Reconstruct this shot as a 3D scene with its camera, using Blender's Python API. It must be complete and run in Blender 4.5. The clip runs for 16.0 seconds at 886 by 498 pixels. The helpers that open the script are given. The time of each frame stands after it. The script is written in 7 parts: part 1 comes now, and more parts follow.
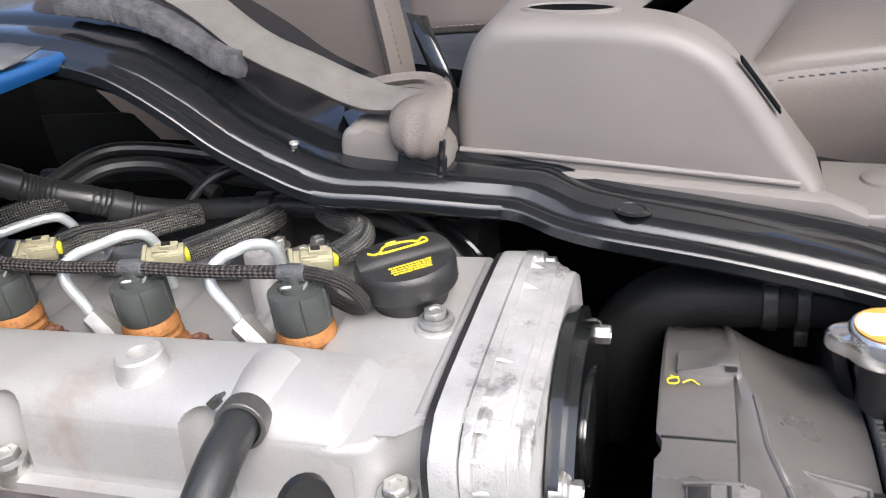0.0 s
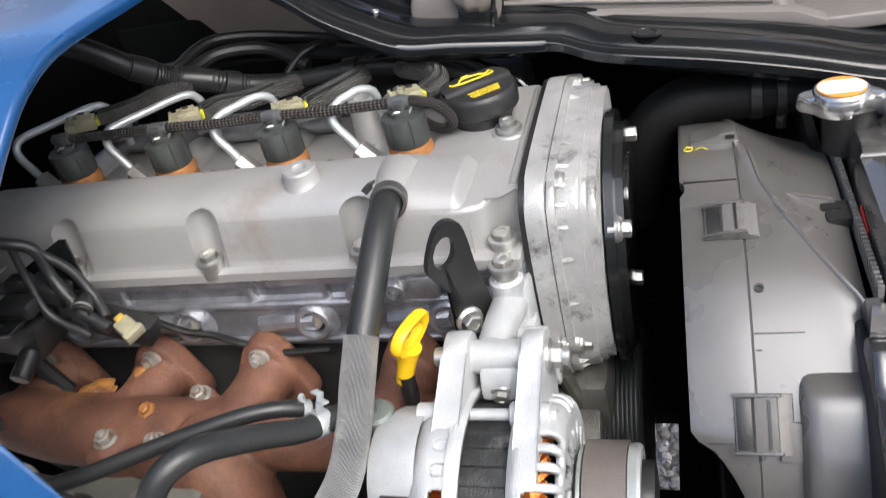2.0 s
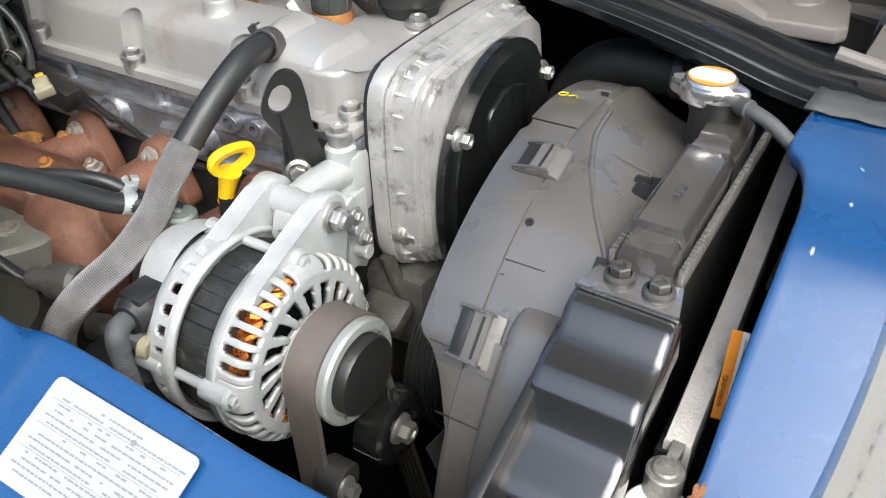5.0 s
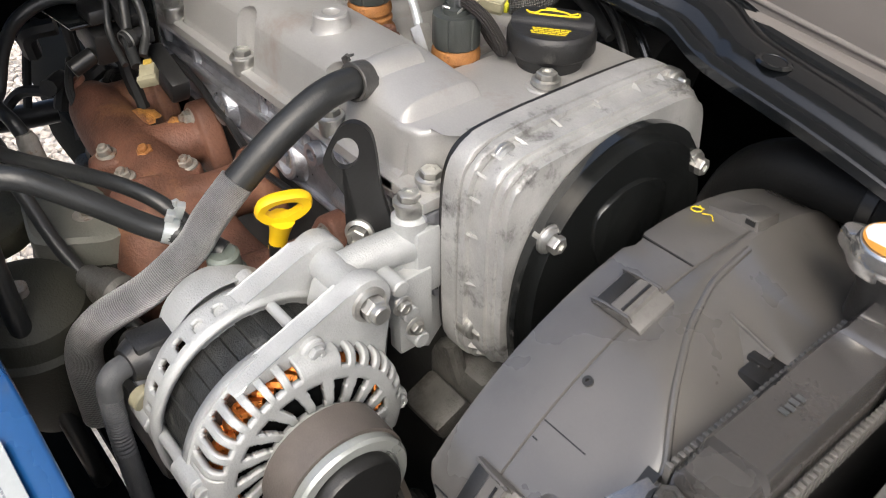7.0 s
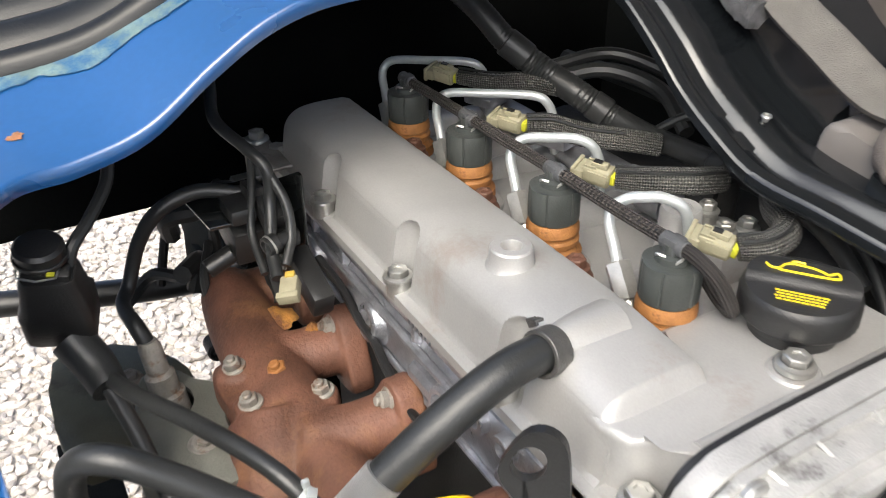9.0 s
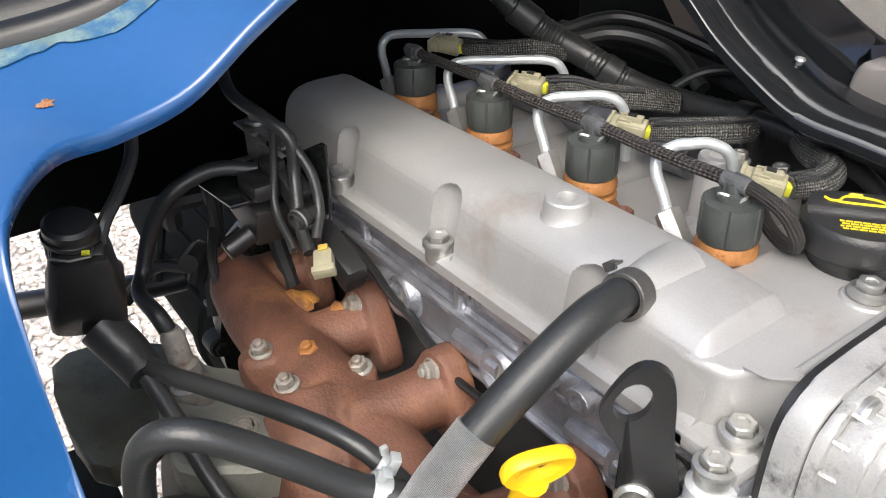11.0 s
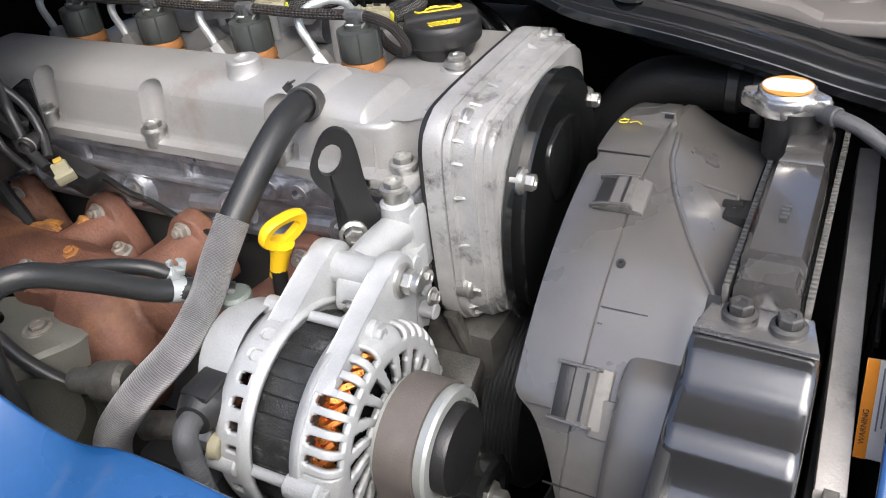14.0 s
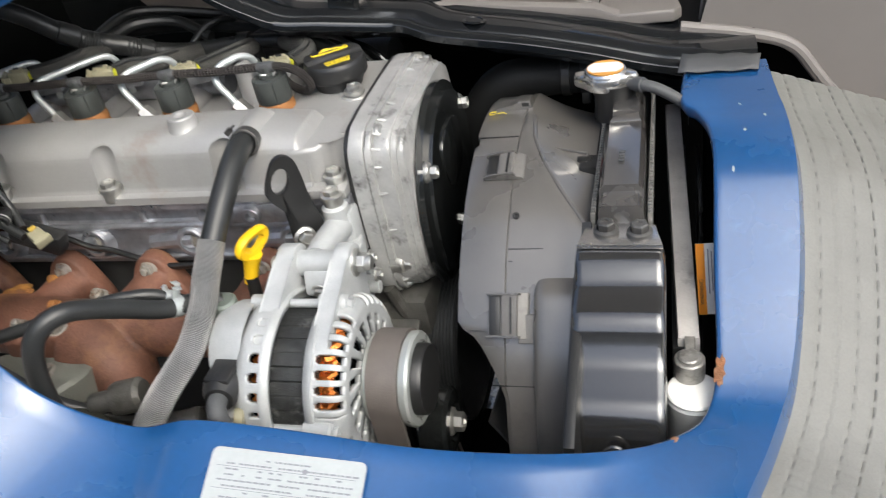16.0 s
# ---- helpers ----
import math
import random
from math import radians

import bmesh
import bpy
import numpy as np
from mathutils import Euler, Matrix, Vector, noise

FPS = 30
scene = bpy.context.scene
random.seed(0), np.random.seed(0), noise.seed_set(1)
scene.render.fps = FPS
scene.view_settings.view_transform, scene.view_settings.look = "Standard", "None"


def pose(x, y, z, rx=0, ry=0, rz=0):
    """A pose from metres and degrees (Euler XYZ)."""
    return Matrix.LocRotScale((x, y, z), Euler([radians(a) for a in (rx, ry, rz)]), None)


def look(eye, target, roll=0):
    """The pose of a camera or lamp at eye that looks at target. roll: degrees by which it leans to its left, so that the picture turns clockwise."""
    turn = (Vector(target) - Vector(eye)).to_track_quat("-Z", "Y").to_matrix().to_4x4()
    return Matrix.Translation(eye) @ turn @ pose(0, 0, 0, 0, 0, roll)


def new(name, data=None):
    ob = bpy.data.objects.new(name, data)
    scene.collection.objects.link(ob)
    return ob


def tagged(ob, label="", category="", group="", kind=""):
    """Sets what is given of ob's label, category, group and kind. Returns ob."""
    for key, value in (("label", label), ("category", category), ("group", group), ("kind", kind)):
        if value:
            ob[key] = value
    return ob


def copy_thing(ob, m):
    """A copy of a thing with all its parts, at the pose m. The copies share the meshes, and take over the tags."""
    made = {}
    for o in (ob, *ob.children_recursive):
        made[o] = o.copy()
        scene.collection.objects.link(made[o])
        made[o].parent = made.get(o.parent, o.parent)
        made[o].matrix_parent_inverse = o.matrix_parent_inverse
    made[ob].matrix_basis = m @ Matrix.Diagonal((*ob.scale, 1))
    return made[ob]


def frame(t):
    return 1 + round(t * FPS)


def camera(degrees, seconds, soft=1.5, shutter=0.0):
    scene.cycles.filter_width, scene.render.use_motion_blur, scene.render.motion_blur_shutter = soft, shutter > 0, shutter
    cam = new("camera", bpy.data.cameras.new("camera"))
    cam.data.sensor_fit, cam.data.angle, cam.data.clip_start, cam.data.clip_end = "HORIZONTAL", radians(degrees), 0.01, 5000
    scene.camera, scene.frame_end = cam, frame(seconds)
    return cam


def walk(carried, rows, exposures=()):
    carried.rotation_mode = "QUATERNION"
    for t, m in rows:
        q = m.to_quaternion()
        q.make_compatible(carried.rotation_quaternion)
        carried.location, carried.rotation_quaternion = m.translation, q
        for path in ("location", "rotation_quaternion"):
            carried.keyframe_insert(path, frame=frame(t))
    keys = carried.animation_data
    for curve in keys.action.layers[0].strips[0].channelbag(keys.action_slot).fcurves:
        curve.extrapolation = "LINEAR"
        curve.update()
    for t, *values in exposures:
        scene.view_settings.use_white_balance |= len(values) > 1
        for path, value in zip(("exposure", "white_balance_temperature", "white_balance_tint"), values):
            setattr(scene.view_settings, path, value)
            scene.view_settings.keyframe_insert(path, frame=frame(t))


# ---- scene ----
cam = camera(56.9, 16.0, 1.0, 0.3)
PATH = [
    (0, (0.2047, -0.3357, 1.1525), (-0.0920, 0.5017, 0.6935), -8.12),
    (0.5, (0.2190, -0.3675, 1.1543), (-0.0640, 0.4729, 0.6920), -11.89),
    (1, (0.2211, -0.4147, 1.1652), (-0.0642, 0.4237, 0.7009), -13.49),
    (1.5, (0.2096, -0.4663, 1.1800), (-0.0795, 0.3506, 0.6808), -14.52),
    (2, (0.1954, -0.5092, 1.1798), (-0.0990, 0.2735, 0.6314), -14.74),
    (2.5, (0.2243, -0.5366, 1.1759), (-0.1110, 0.1983, 0.5864), -15.62),
    (3, (0.2722, -0.5619, 1.1760), (-0.0675, 0.1612, 0.5746), -14.60),
    (3.5, (0.3231, -0.5642, 1.1784), (-0.0172, 0.1598, 0.5784), -14.17),
    (4, (0.3746, -0.5546, 1.1603), (0.0281, 0.1761, 0.5720), -11.05),
    (4.2, (0.3847, -0.5501, 1.1559), (0.0356, 0.1805, 0.5691), -7.89),
    (6.3, (0.4200, -0.3705, 1.1391), (-0.1421, 0.1823, 0.5239), 2.22),
    (6.5, (0.4110, -0.3625, 1.1407), (-0.1766, 0.1586, 0.5217), 1.19),
    (7, (0.3943, -0.3344, 1.1524), (-0.2122, 0.1649, 0.5336), 0.50),
    (7.5, (0.3597, -0.3115, 1.1594), (-0.2891, 0.1347, 0.5431), -1.33),
    (8, (0.3322, -0.3042, 1.1909), (-0.3703, 0.1239, 0.6223), -1.36),
    (8.5, (0.3107, -0.3012, 1.2105), (-0.4272, 0.1282, 0.6897), -0.75),
    (9, (0.2530, -0.2779, 1.1677), (-0.4932, 0.1413, 0.6505), -1.16),
    (9.2, (0.2255, -0.2622, 1.1559), (-0.5224, 0.1588, 0.6427), -1.45),
    (11.3, (0.2189, -0.3682, 1.1381), (-0.4561, 0.1691, 0.6325), -1.40),
    (11.5, (0.2291, -0.3892, 1.1466), (-0.4024, 0.1969, 0.6390), -0.69),
    (12, (0.2481, -0.4178, 1.1423), (-0.3085, 0.2362, 0.6299), -2.10),
    (12.5, (0.2728, -0.4308, 1.1341), (-0.2208, 0.2390, 0.5794), -3.23),
    (13, (0.3012, -0.4428, 1.1328), (-0.1517, 0.2509, 0.5729), -4.74),
    (13.5, (0.3256, -0.4579, 1.1343), (-0.1018, 0.2531, 0.5758), -5.59),
    (14, (0.3372, -0.4819, 1.1373), (-0.0883, 0.2295, 0.5779), -7.04),
    (14.5, (0.3578, -0.4965, 1.1318), (-0.0673, 0.2086, 0.5642), -8.26),
    (15, (0.3826, -0.5088, 1.1398), (-0.0200, 0.2006, 0.5613), -9.82),
    (15.5, (0.3785, -0.5699, 1.1533), (0.0942, 0.1928, 0.5724), -8.95),
    (16, (0.3481, -0.6286, 1.2024), (0.0747, 0.1523, 0.6408), -11.89),
]
walk(cam, [(t, look(eye, target, roll)) for t, eye, target, roll in PATH], [(0, 1.87, 6050, 8), (0.5, 1.74, 6050, 8), (1, 1.60, 6050, 8), (1.5, 1.41, 6050, 7), (2.5, 1.40, 6100, 6), (3.5, 1.40, 6050, 4), (4.2, 1.52, 6050, 2), (6.3, 1.28, 6350, 5), (7.5, 1.14, 6450, 6), (9, 1.58, 6350, 4), (11.3, 1.56, 6200, 6), (13, 1.35, 6100, 8), (14.5, 1.38, 6100, 6), (15.5, 1.38, 6050, 3), (16, 1.22, 6200, 3)])

# ---- light ----
world = bpy.data.worlds.new("world")
scene.world = world
world.use_nodes = True
wn = world.node_tree
sky = wn.nodes.new("ShaderNodeTexSky")
sky.sky_type, sky.sun_disc = "NISHITA", False
sky.sun_elevation, sky.sun_rotation = radians(49), radians(135)
sky.air_density, sky.dust_density, sky.ozone_density = 0.6, 5.0, 0.5
wn.links.new(sky.outputs[0], wn.nodes["Background"].inputs[0])
wn.nodes["Background"].inputs[1].default_value = 0.15
sun = new("sun", bpy.data.lights.new("sun", "SUN"))
sun.data.energy, sun.data.angle, sun.data.color = 0.5, radians(60), (1, 0.995, 0.985)
sun.matrix_world = look((1.1, -1.1, 2.4), (0, 0, 0.6))


# ---- materials ----
def material(name, base, rough=0.5, metal=0.0, vary=0.15, scale=40.0, fine=400.0, bump=0.1, dirt=None, dirt_at=0.62, dirt_scale=18.0, coat=0.0, spec=0.5, rough_vary=0.12, island=0.0, speck=0.10):
    """A surface with coarse and fine variation, optional stains of a second colour, and fine relief."""
    m = bpy.data.materials.new(name)
    m.use_nodes = True
    nt = m.node_tree
    b = nt.nodes["Principled BSDF"]
    b.inputs["Metallic"].default_value = metal
    b.inputs["Coat Weight"].default_value = coat
    b.inputs["Coat Roughness"].default_value = 0.08
    b.inputs["Specular IOR Level"].default_value = spec
    geo = nt.nodes.new("ShaderNodeTexCoord")
    coarse = nt.nodes.new("ShaderNodeTexNoise")
    coarse.inputs["Scale"].default_value, coarse.inputs["Detail"].default_value = scale, 5
    grain = nt.nodes.new("ShaderNodeTexNoise")
    grain.inputs["Scale"].default_value, grain.inputs["Detail"].default_value = fine, 3
    for n in (coarse, grain):
        nt.links.new(geo.outputs["Object"], n.inputs["Vector"])
    ramp = nt.nodes.new("ShaderNodeValToRGB")
    ramp.color_ramp.elements[0].position, ramp.color_ramp.elements[1].position = 0.3, 0.7
    ramp.color_ramp.elements[0].color = (*[c * (1 - vary) for c in base], 1)
    ramp.color_ramp.elements[1].color = (*[min(1, c * (1 + vary)) for c in base], 1)
    nt.links.new(coarse.outputs["Fac"], ramp.inputs[0])
    mix = nt.nodes.new("ShaderNodeMixRGB")
    mix.blend_type = "OVERLAY"
    mix.inputs[0].default_value = speck
    nt.links.new(ramp.outputs[0], mix.inputs[1])
    nt.links.new(grain.outputs["Fac"], mix.inputs[2])
    out = mix.outputs[0]
    if dirt:
        spots = nt.nodes.new("ShaderNodeTexNoise")
        spots.inputs["Scale"].default_value, spots.inputs["Detail"].default_value = dirt_scale, 8
        spots.inputs["Roughness"].default_value = 0.7
        nt.links.new(geo.outputs["Object"], spots.inputs["Vector"])
        edge = nt.nodes.new("ShaderNodeValToRGB")
        edge.color_ramp.elements[0].position, edge.color_ramp.elements[1].position = dirt_at - 0.05, dirt_at + 0.1
        nt.links.new(spots.outputs["Fac"], edge.inputs[0])
        stain = nt.nodes.new("ShaderNodeMixRGB")
        nt.links.new(edge.outputs[0], stain.inputs[0])
        nt.links.new(out, stain.inputs[1])
        stain.inputs[2].default_value = (*dirt, 1)
        out = stain.outputs[0]
    if island:
        rnd = nt.nodes.new("ShaderNodeNewGeometry")
        hue = nt.nodes.new("ShaderNodeHueSaturation")
        val = nt.nodes.new("ShaderNodeMapRange")
        val.inputs["To Min"].default_value, val.inputs["To Max"].default_value = 1 - island, 1 + island
        nt.links.new(rnd.outputs["Random Per Island"], val.inputs[0])
        nt.links.new(val.outputs[0], hue.inputs["Value"])
        nt.links.new(out, hue.inputs["Color"])
        out = hue.outputs[0]
    nt.links.new(out, b.inputs["Base Color"])
    rr = nt.nodes.new("ShaderNodeMapRange")
    rr.inputs["To Min"].default_value, rr.inputs["To Max"].default_value = max(0.03, rough - rough_vary), min(1, rough + rough_vary)
    nt.links.new(coarse.outputs["Fac"], rr.inputs[0])
    nt.links.new(rr.outputs[0], b.inputs["Roughness"])
    if bump:
        bp = nt.nodes.new("ShaderNodeBump")
        bp.inputs["Strength"].default_value, bp.inputs["Distance"].default_value = bump, 0.001
        nt.links.new(grain.outputs["Fac"], bp.inputs["Height"])
        nt.links.new(bp.outputs[0], b.inputs["Normal"])
    return m


COVER = material("painted_cover_aluminium", (0.36, 0.357, 0.347), 0.40, 0.3, 0.12, 14, 900, 0.12, (0.285, 0.24, 0.205), 0.60, 9)
HEAD = material("bare_head_aluminium", (0.40, 0.41, 0.44), 0.32, 0.8, 0.25, 60, 700, 0.5, (0.25, 0.24, 0.24), 0.6, 40)
CAST = material("cast_timing_aluminium", (0.40, 0.40, 0.39), 0.45, 0.3, 0.16, 50, 800, 0.4, (0.075, 0.072, 0.068), 0.60, 30)
BRIGHT = material("bright_cast_alternator", (0.42, 0.432, 0.432), 0.45, 0.25, 0.10, 60, 900, 0.4, (0.35, 0.35, 0.34), 0.68, 40)
BLOCKM = material("dark_engine_iron", (0.035, 0.035, 0.034), 0.6, 0.3, 0.3, 30, 500, 0.4)
RUST = material("rusty_cast_iron", (0.142, 0.064, 0.041), 0.60, 0.0, 0.50, 24, 420, 0.7, (0.235, 0.115, 0.055), 0.58, 14, speck=0.25)
ORANGE = material("orange_rust_base", (0.31, 0.135, 0.040), 0.6, 0.1, 0.40, 90, 800, 0.6, (0.12, 0.05, 0.02), 0.6, 90)
PLUG = material("dark_grey_plug_plastic", (0.050, 0.055, 0.052), 0.42, 0, 0.15, 60, 900, 0.25)
BLACK = material("black_plastic", (0.016, 0.016, 0.016), 0.38, 0, 0.2, 30, 700, 0.2)
SHINY = material("glossy_black_paint", (0.011, 0.012, 0.012), 0.16, 0, 0.2, 20, 300, 0.05, coat=0.6, rough_vary=0.06)
# Grey base holds dust, and sky reflection put into the colour.
SHROUD = material("dusty_lifted_shroud_plastic", (0.105, 0.099, 0.092), 0.30, 0, 0.25, 9, 700, 0.03, (0.070, 0.067, 0.062), 0.58, 11, rough_vary=0.12, spec=0.95, coat=0.75, speck=0.05)
STATOR = material("black_steel_lamination", (0.035, 0.036, 0.035), 0.36, 0.4, 0.4, 120, 900, 0.7, (0.18, 0.18, 0.17), 0.62, 60)
TANK = material("glossy_black_tank", (0.017, 0.017, 0.017), 0.18, 0, 0.15, 12, 500, 0.05, rough_vary=0.05, coat=1.0, spec=0.95)
RUBBER = material("black_rubber_hose", (0.021, 0.022, 0.022), 0.38, 0, 0.15, 30, 500, 0.2)


def braided(name, low, high, fu, fv, rough, metal, lift):
    """Crossing strands wound along a tube, from its own coordinates."""
    m = bpy.data.materials.new(name)
    m.use_nodes = True
    nt = m.node_tree
    b = nt.nodes["Principled BSDF"]
    b.inputs["Metallic"].default_value, b.inputs["Roughness"].default_value = metal, rough
    uv = nt.nodes.new("ShaderNodeUVMap")
    uv.uv_map = "along"
    sep = nt.nodes.new("ShaderNodeSeparateXYZ")
    nt.links.new(uv.outputs[0], sep.inputs[0])

    def calc(op, a, c):
        n = nt.nodes.new("ShaderNodeMath")
        n.operation = op
        for k, v in enumerate((a, c)):
            if v is None:
                continue
            if isinstance(v, (int, float)):
                n.inputs[k].default_value = v
            else:
                nt.links.new(v, n.inputs[k])
        return n.outputs[0]

    u, v = calc("MULTIPLY", sep.outputs[0], fu * 2 * math.pi), calc("MULTIPLY", sep.outputs[1], fv * 2 * math.pi)
    h = calc("MULTIPLY", calc("SINE", calc("ADD", u, v), None), calc("SINE", calc("SUBTRACT", u, v), None))
    tone = nt.nodes.new("ShaderNodeTexNoise")
    tone.inputs["Scale"].default_value = 60
    tc = nt.nodes.new("ShaderNodeTexCoord")
    nt.links.new(tc.outputs["Object"], tone.inputs["Vector"])
    mixf = calc("ADD", calc("MULTIPLY", h, 0.45), calc("ADD", calc("MULTIPLY", tone.outputs["Fac"], 0.6), 0.2))
    ramp = nt.nodes.new("ShaderNodeValToRGB")
    ramp.color_ramp.elements[0].color, ramp.color_ramp.elements[1].color = (*low, 1), (*high, 1)
    nt.links.new(mixf, ramp.inputs[0])
    nt.links.new(ramp.outputs[0], b.inputs["Base Color"])
    bp = nt.nodes.new("ShaderNodeBump")
    bp.inputs["Strength"].default_value, bp.inputs["Distance"].default_value = lift, 0.001
    nt.links.new(h, bp.inputs["Height"])
    nt.links.new(bp.outputs[0], b.inputs["Normal"])
    return m


BRAID = braided("woven_braid_sleeve", (0.17, 0.17, 0.165), (0.72, 0.72, 0.71), 13, 44, 0.30, 0.6, 0.8)
WRAP = braided("black_braided_loom", (0.004, 0.004, 0.004), (0.19, 0.185, 0.17), 5.0, 12, 0.45, 0, 1.0)
BROWN = braided("brown_braided_line", (0.018, 0.015, 0.014), (0.060, 0.051, 0.046), 8, 6, 0.7, 0, 1.0)
STEEL = material("zinc_steel_bolt", (0.48, 0.475, 0.45), 0.34, 0.8, 0.15, 80, 900, 0.2)
OLDSTEEL = material("weathered_steel_nut", (0.30, 0.28, 0.25), 0.55, 0.4, 0.3, 80, 700, 0.4, (0.20, 0.10, 0.05), 0.58, 90)
CHROME = material("polished_steel", (0.62, 0.61, 0.59), 0.2, 0.9, 0.06, 60, 900, 0.05)
CAPM = material("matt_black_cap", (0.02, 0.02, 0.02), 0.42, 0, 0.2, 40, 900, 0.25)
PIPE = material("pale_steel_pipe", (0.50, 0.53, 0.53), 0.35, 0.45, 0.06, 60, 900, 0.1)
YELLOW = material("yellow_plastic", (0.80, 0.50, 0.01), 0.4, 0, 0.06, 40, 700, 0.15)
YELLOWP = material("yellow_print", (0.75, 0.58, 0.02), 0.5, 0, 0.05, 40, 700, 0.0)
AMBER = material("amber_plastic", (0.42, 0.29, 0.05), 0.5, 0, 0.1, 90, 700, 0.1)
OLIVE = material("dark_olive_shield", (0.034, 0.034, 0.025), 0.6, 0.2, 0.2, 25, 600, 0.4)
OLIVEP = material("green_grey_fitting", (0.12, 0.14, 0.125), 0.5, 0.1, 0.15, 60, 600, 0.3)
TOPTANK = material("shiny_tank_plastic", (0.055, 0.052, 0.050), 0.24, 0, 0.15, 12, 500, 0.05, (0.045, 0.043, 0.041), 0.62, 14, rough_vary=0.10, coat=1.0, spec=1.0)
DULLZ = material("dull_dark_zinc", (0.085, 0.083, 0.080), 0.42, 0.4, 0.30, 60, 700, 0.4, (0.16, 0.15, 0.14), 0.64, 50)
PALER = material("pale_rail_aluminium", (0.50, 0.48, 0.455), 0.5, 0.2, 0.15, 40, 600, 0.3, (0.30, 0.28, 0.26), 0.62, 30)
OLIVES = material("olive_side_plate", (0.105, 0.100, 0.070), 0.55, 0.2, 0.25, 30, 600, 0.4, (0.05, 0.045, 0.035), 0.58, 24)
ZINCP = material("smooth_zinc_plate", (0.58, 0.565, 0.55), 0.26, 0.9, 0.15, 40, 700, 0.1, (0.14, 0.13, 0.12), 0.66, 40)
PUMPM = material("greasy_grey_casting", (0.085, 0.083, 0.076), 0.5, 0.3, 0.35, 40, 600, 0.6, (0.04, 0.036, 0.03), 0.55, 30)
AIRP = material("matt_black_duct_rubber", (0.0075, 0.0078, 0.0078), 0.55, 0, 0.25, 30, 500, 0.3, spec=0.3)
SEALR = material("black_seal_rubber", (0.007, 0.0075, 0.0075), 0.34, 0, 0.25, 30, 500, 0.15, spec=0.35)
CAPWHITE = material("white_sticker_film", (0.76, 0.75, 0.72), 0.4, 0, 0.04, 40, 500, 0.0)
LABELO = material("orange_label_print", (0.78, 0.27, 0.012), 0.5, 0, 0.04, 40, 500, 0.0)
LATCHM = material("worn_latch_plastic", (0.125, 0.119, 0.112), 0.45, 0, 0.25, 30, 700, 0.1, (0.07, 0.067, 0.062), 0.58, 30, spec=0.5)
CONN = material("ivory_connector", (0.28, 0.26, 0.175), 0.5, 0, 0.12, 90, 700, 0.2)
LIME = material("lime_connector_clip", (0.46, 0.46, 0.03), 0.45, 0, 0.1, 90, 700, 0.1)
BLUE = material("blue_body_paint", (0.0095, 0.064, 0.196), 0.28, 0.0, 0.12, 7, 200, 0.03, (0.055, 0.14, 0.28), 0.66, 5, coat=0.9)
BEAM = material("glossy_black_beam", (0.006, 0.007, 0.008), 0.13, 0, 0.2, 18, 500, 0.05, (0.035, 0.035, 0.033), 0.74, 30, coat=0.5, rough_vary=0.05)
BEIGE = material("beige_grained_plastic", (0.172, 0.158, 0.147), 0.48, 0, 0.04, 20, 1600, 0.12, speck=0.05)
LEATHER = material("beige_leather", (0.158, 0.138, 0.124), 0.36, 0, 0.07, 14, 420, 0.22, speck=0.06)
CARPET = material("beige_carpet", (0.135, 0.127, 0.115), 0.95, 0, 0.15, 60, 1500, 1.0)
FELT = material("grey_felt", (0.06, 0.06, 0.063), 0.95, 0, 0.5, 120, 900, 1.0)
BELTM = material("beige_webbing", (0.135, 0.117, 0.104), 0.7, 0, 0.08, 40, 900, 0.6)
COPPER = material("copper_winding", (0.75, 0.26, 0.06), 0.3, 0.9, 0.25, 300, 900, 0.5)
BELT = material("worn_drive_belt", (0.11, 0.095, 0.085), 0.5, 0, 0.15, 60, 900, 0.3)
RIM = material("grey_pulley_rim", (0.42, 0.44, 0.42), 0.3, 0.5, 0.08, 40, 900, 0.1)
WHITE = material("white_paper_label", (0.37, 0.395, 0.40), 0.5, 0, 0.03, 20, 300, 0.0)
INK = material("grey_print", (0.20, 0.21, 0.23), 0.6, 0, 0.05, 20, 300, 0.0)
WARN = material("orange_warning_print", (0.66, 0.31, 0.055), 0.5, 0, 0.03, 20, 300, 0.0)
FINS = material("aluminium_fins", (0.27, 0.262, 0.247), 0.5, 0.6, 0.3, 200, 900, 0.4)
RAILM = material("dull_rail_aluminium", (0.30, 0.29, 0.27), 0.45, 0.6, 0.25, 60, 500, 0.4, (0.14, 0.13, 0.12), 0.6, 50)
QUILT = material("silver_quilted_mat", (0.165, 0.165, 0.154), 0.6, 0.0, 0.10, 25, 500, 0.3, (0.14, 0.136, 0.125), 0.60, 14)
# Near-black: the shade of enclosed places is put into this base colour.
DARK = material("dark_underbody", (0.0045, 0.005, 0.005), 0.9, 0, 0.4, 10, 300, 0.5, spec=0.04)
SHIELD = material("dusty_heat_shield", (0.205, 0.205, 0.178), 0.55, 0.4, 0.15, 25, 600, 0.4, (0.10, 0.09, 0.07), 0.62, 20)
STONE = material("pale_gravel_stone", (0.56, 0.51, 0.46), 0.9, 0, 0.2, 60, 400, 0.6, island=0.28)
HEADLINE = material("grey_headlining", (0.42, 0.41, 0.40), 0.9, 0, 0.1, 20, 300, 0.3)
GROUND = material("gravel_bed", (0.46, 0.425, 0.385), 0.95, 0, 0.35, 70, 300, 1.0, (0.24, 0.22, 0.20), 0.58, 45)
GREYT = material("grey_cloth_tape", (0.07, 0.072, 0.075), 0.6, 0, 0.15, 60, 900, 0.3)
RED = material("red_label", (0.45, 0.03, 0.015), 0.5, 0, 0.05, 40, 300, 0.0)


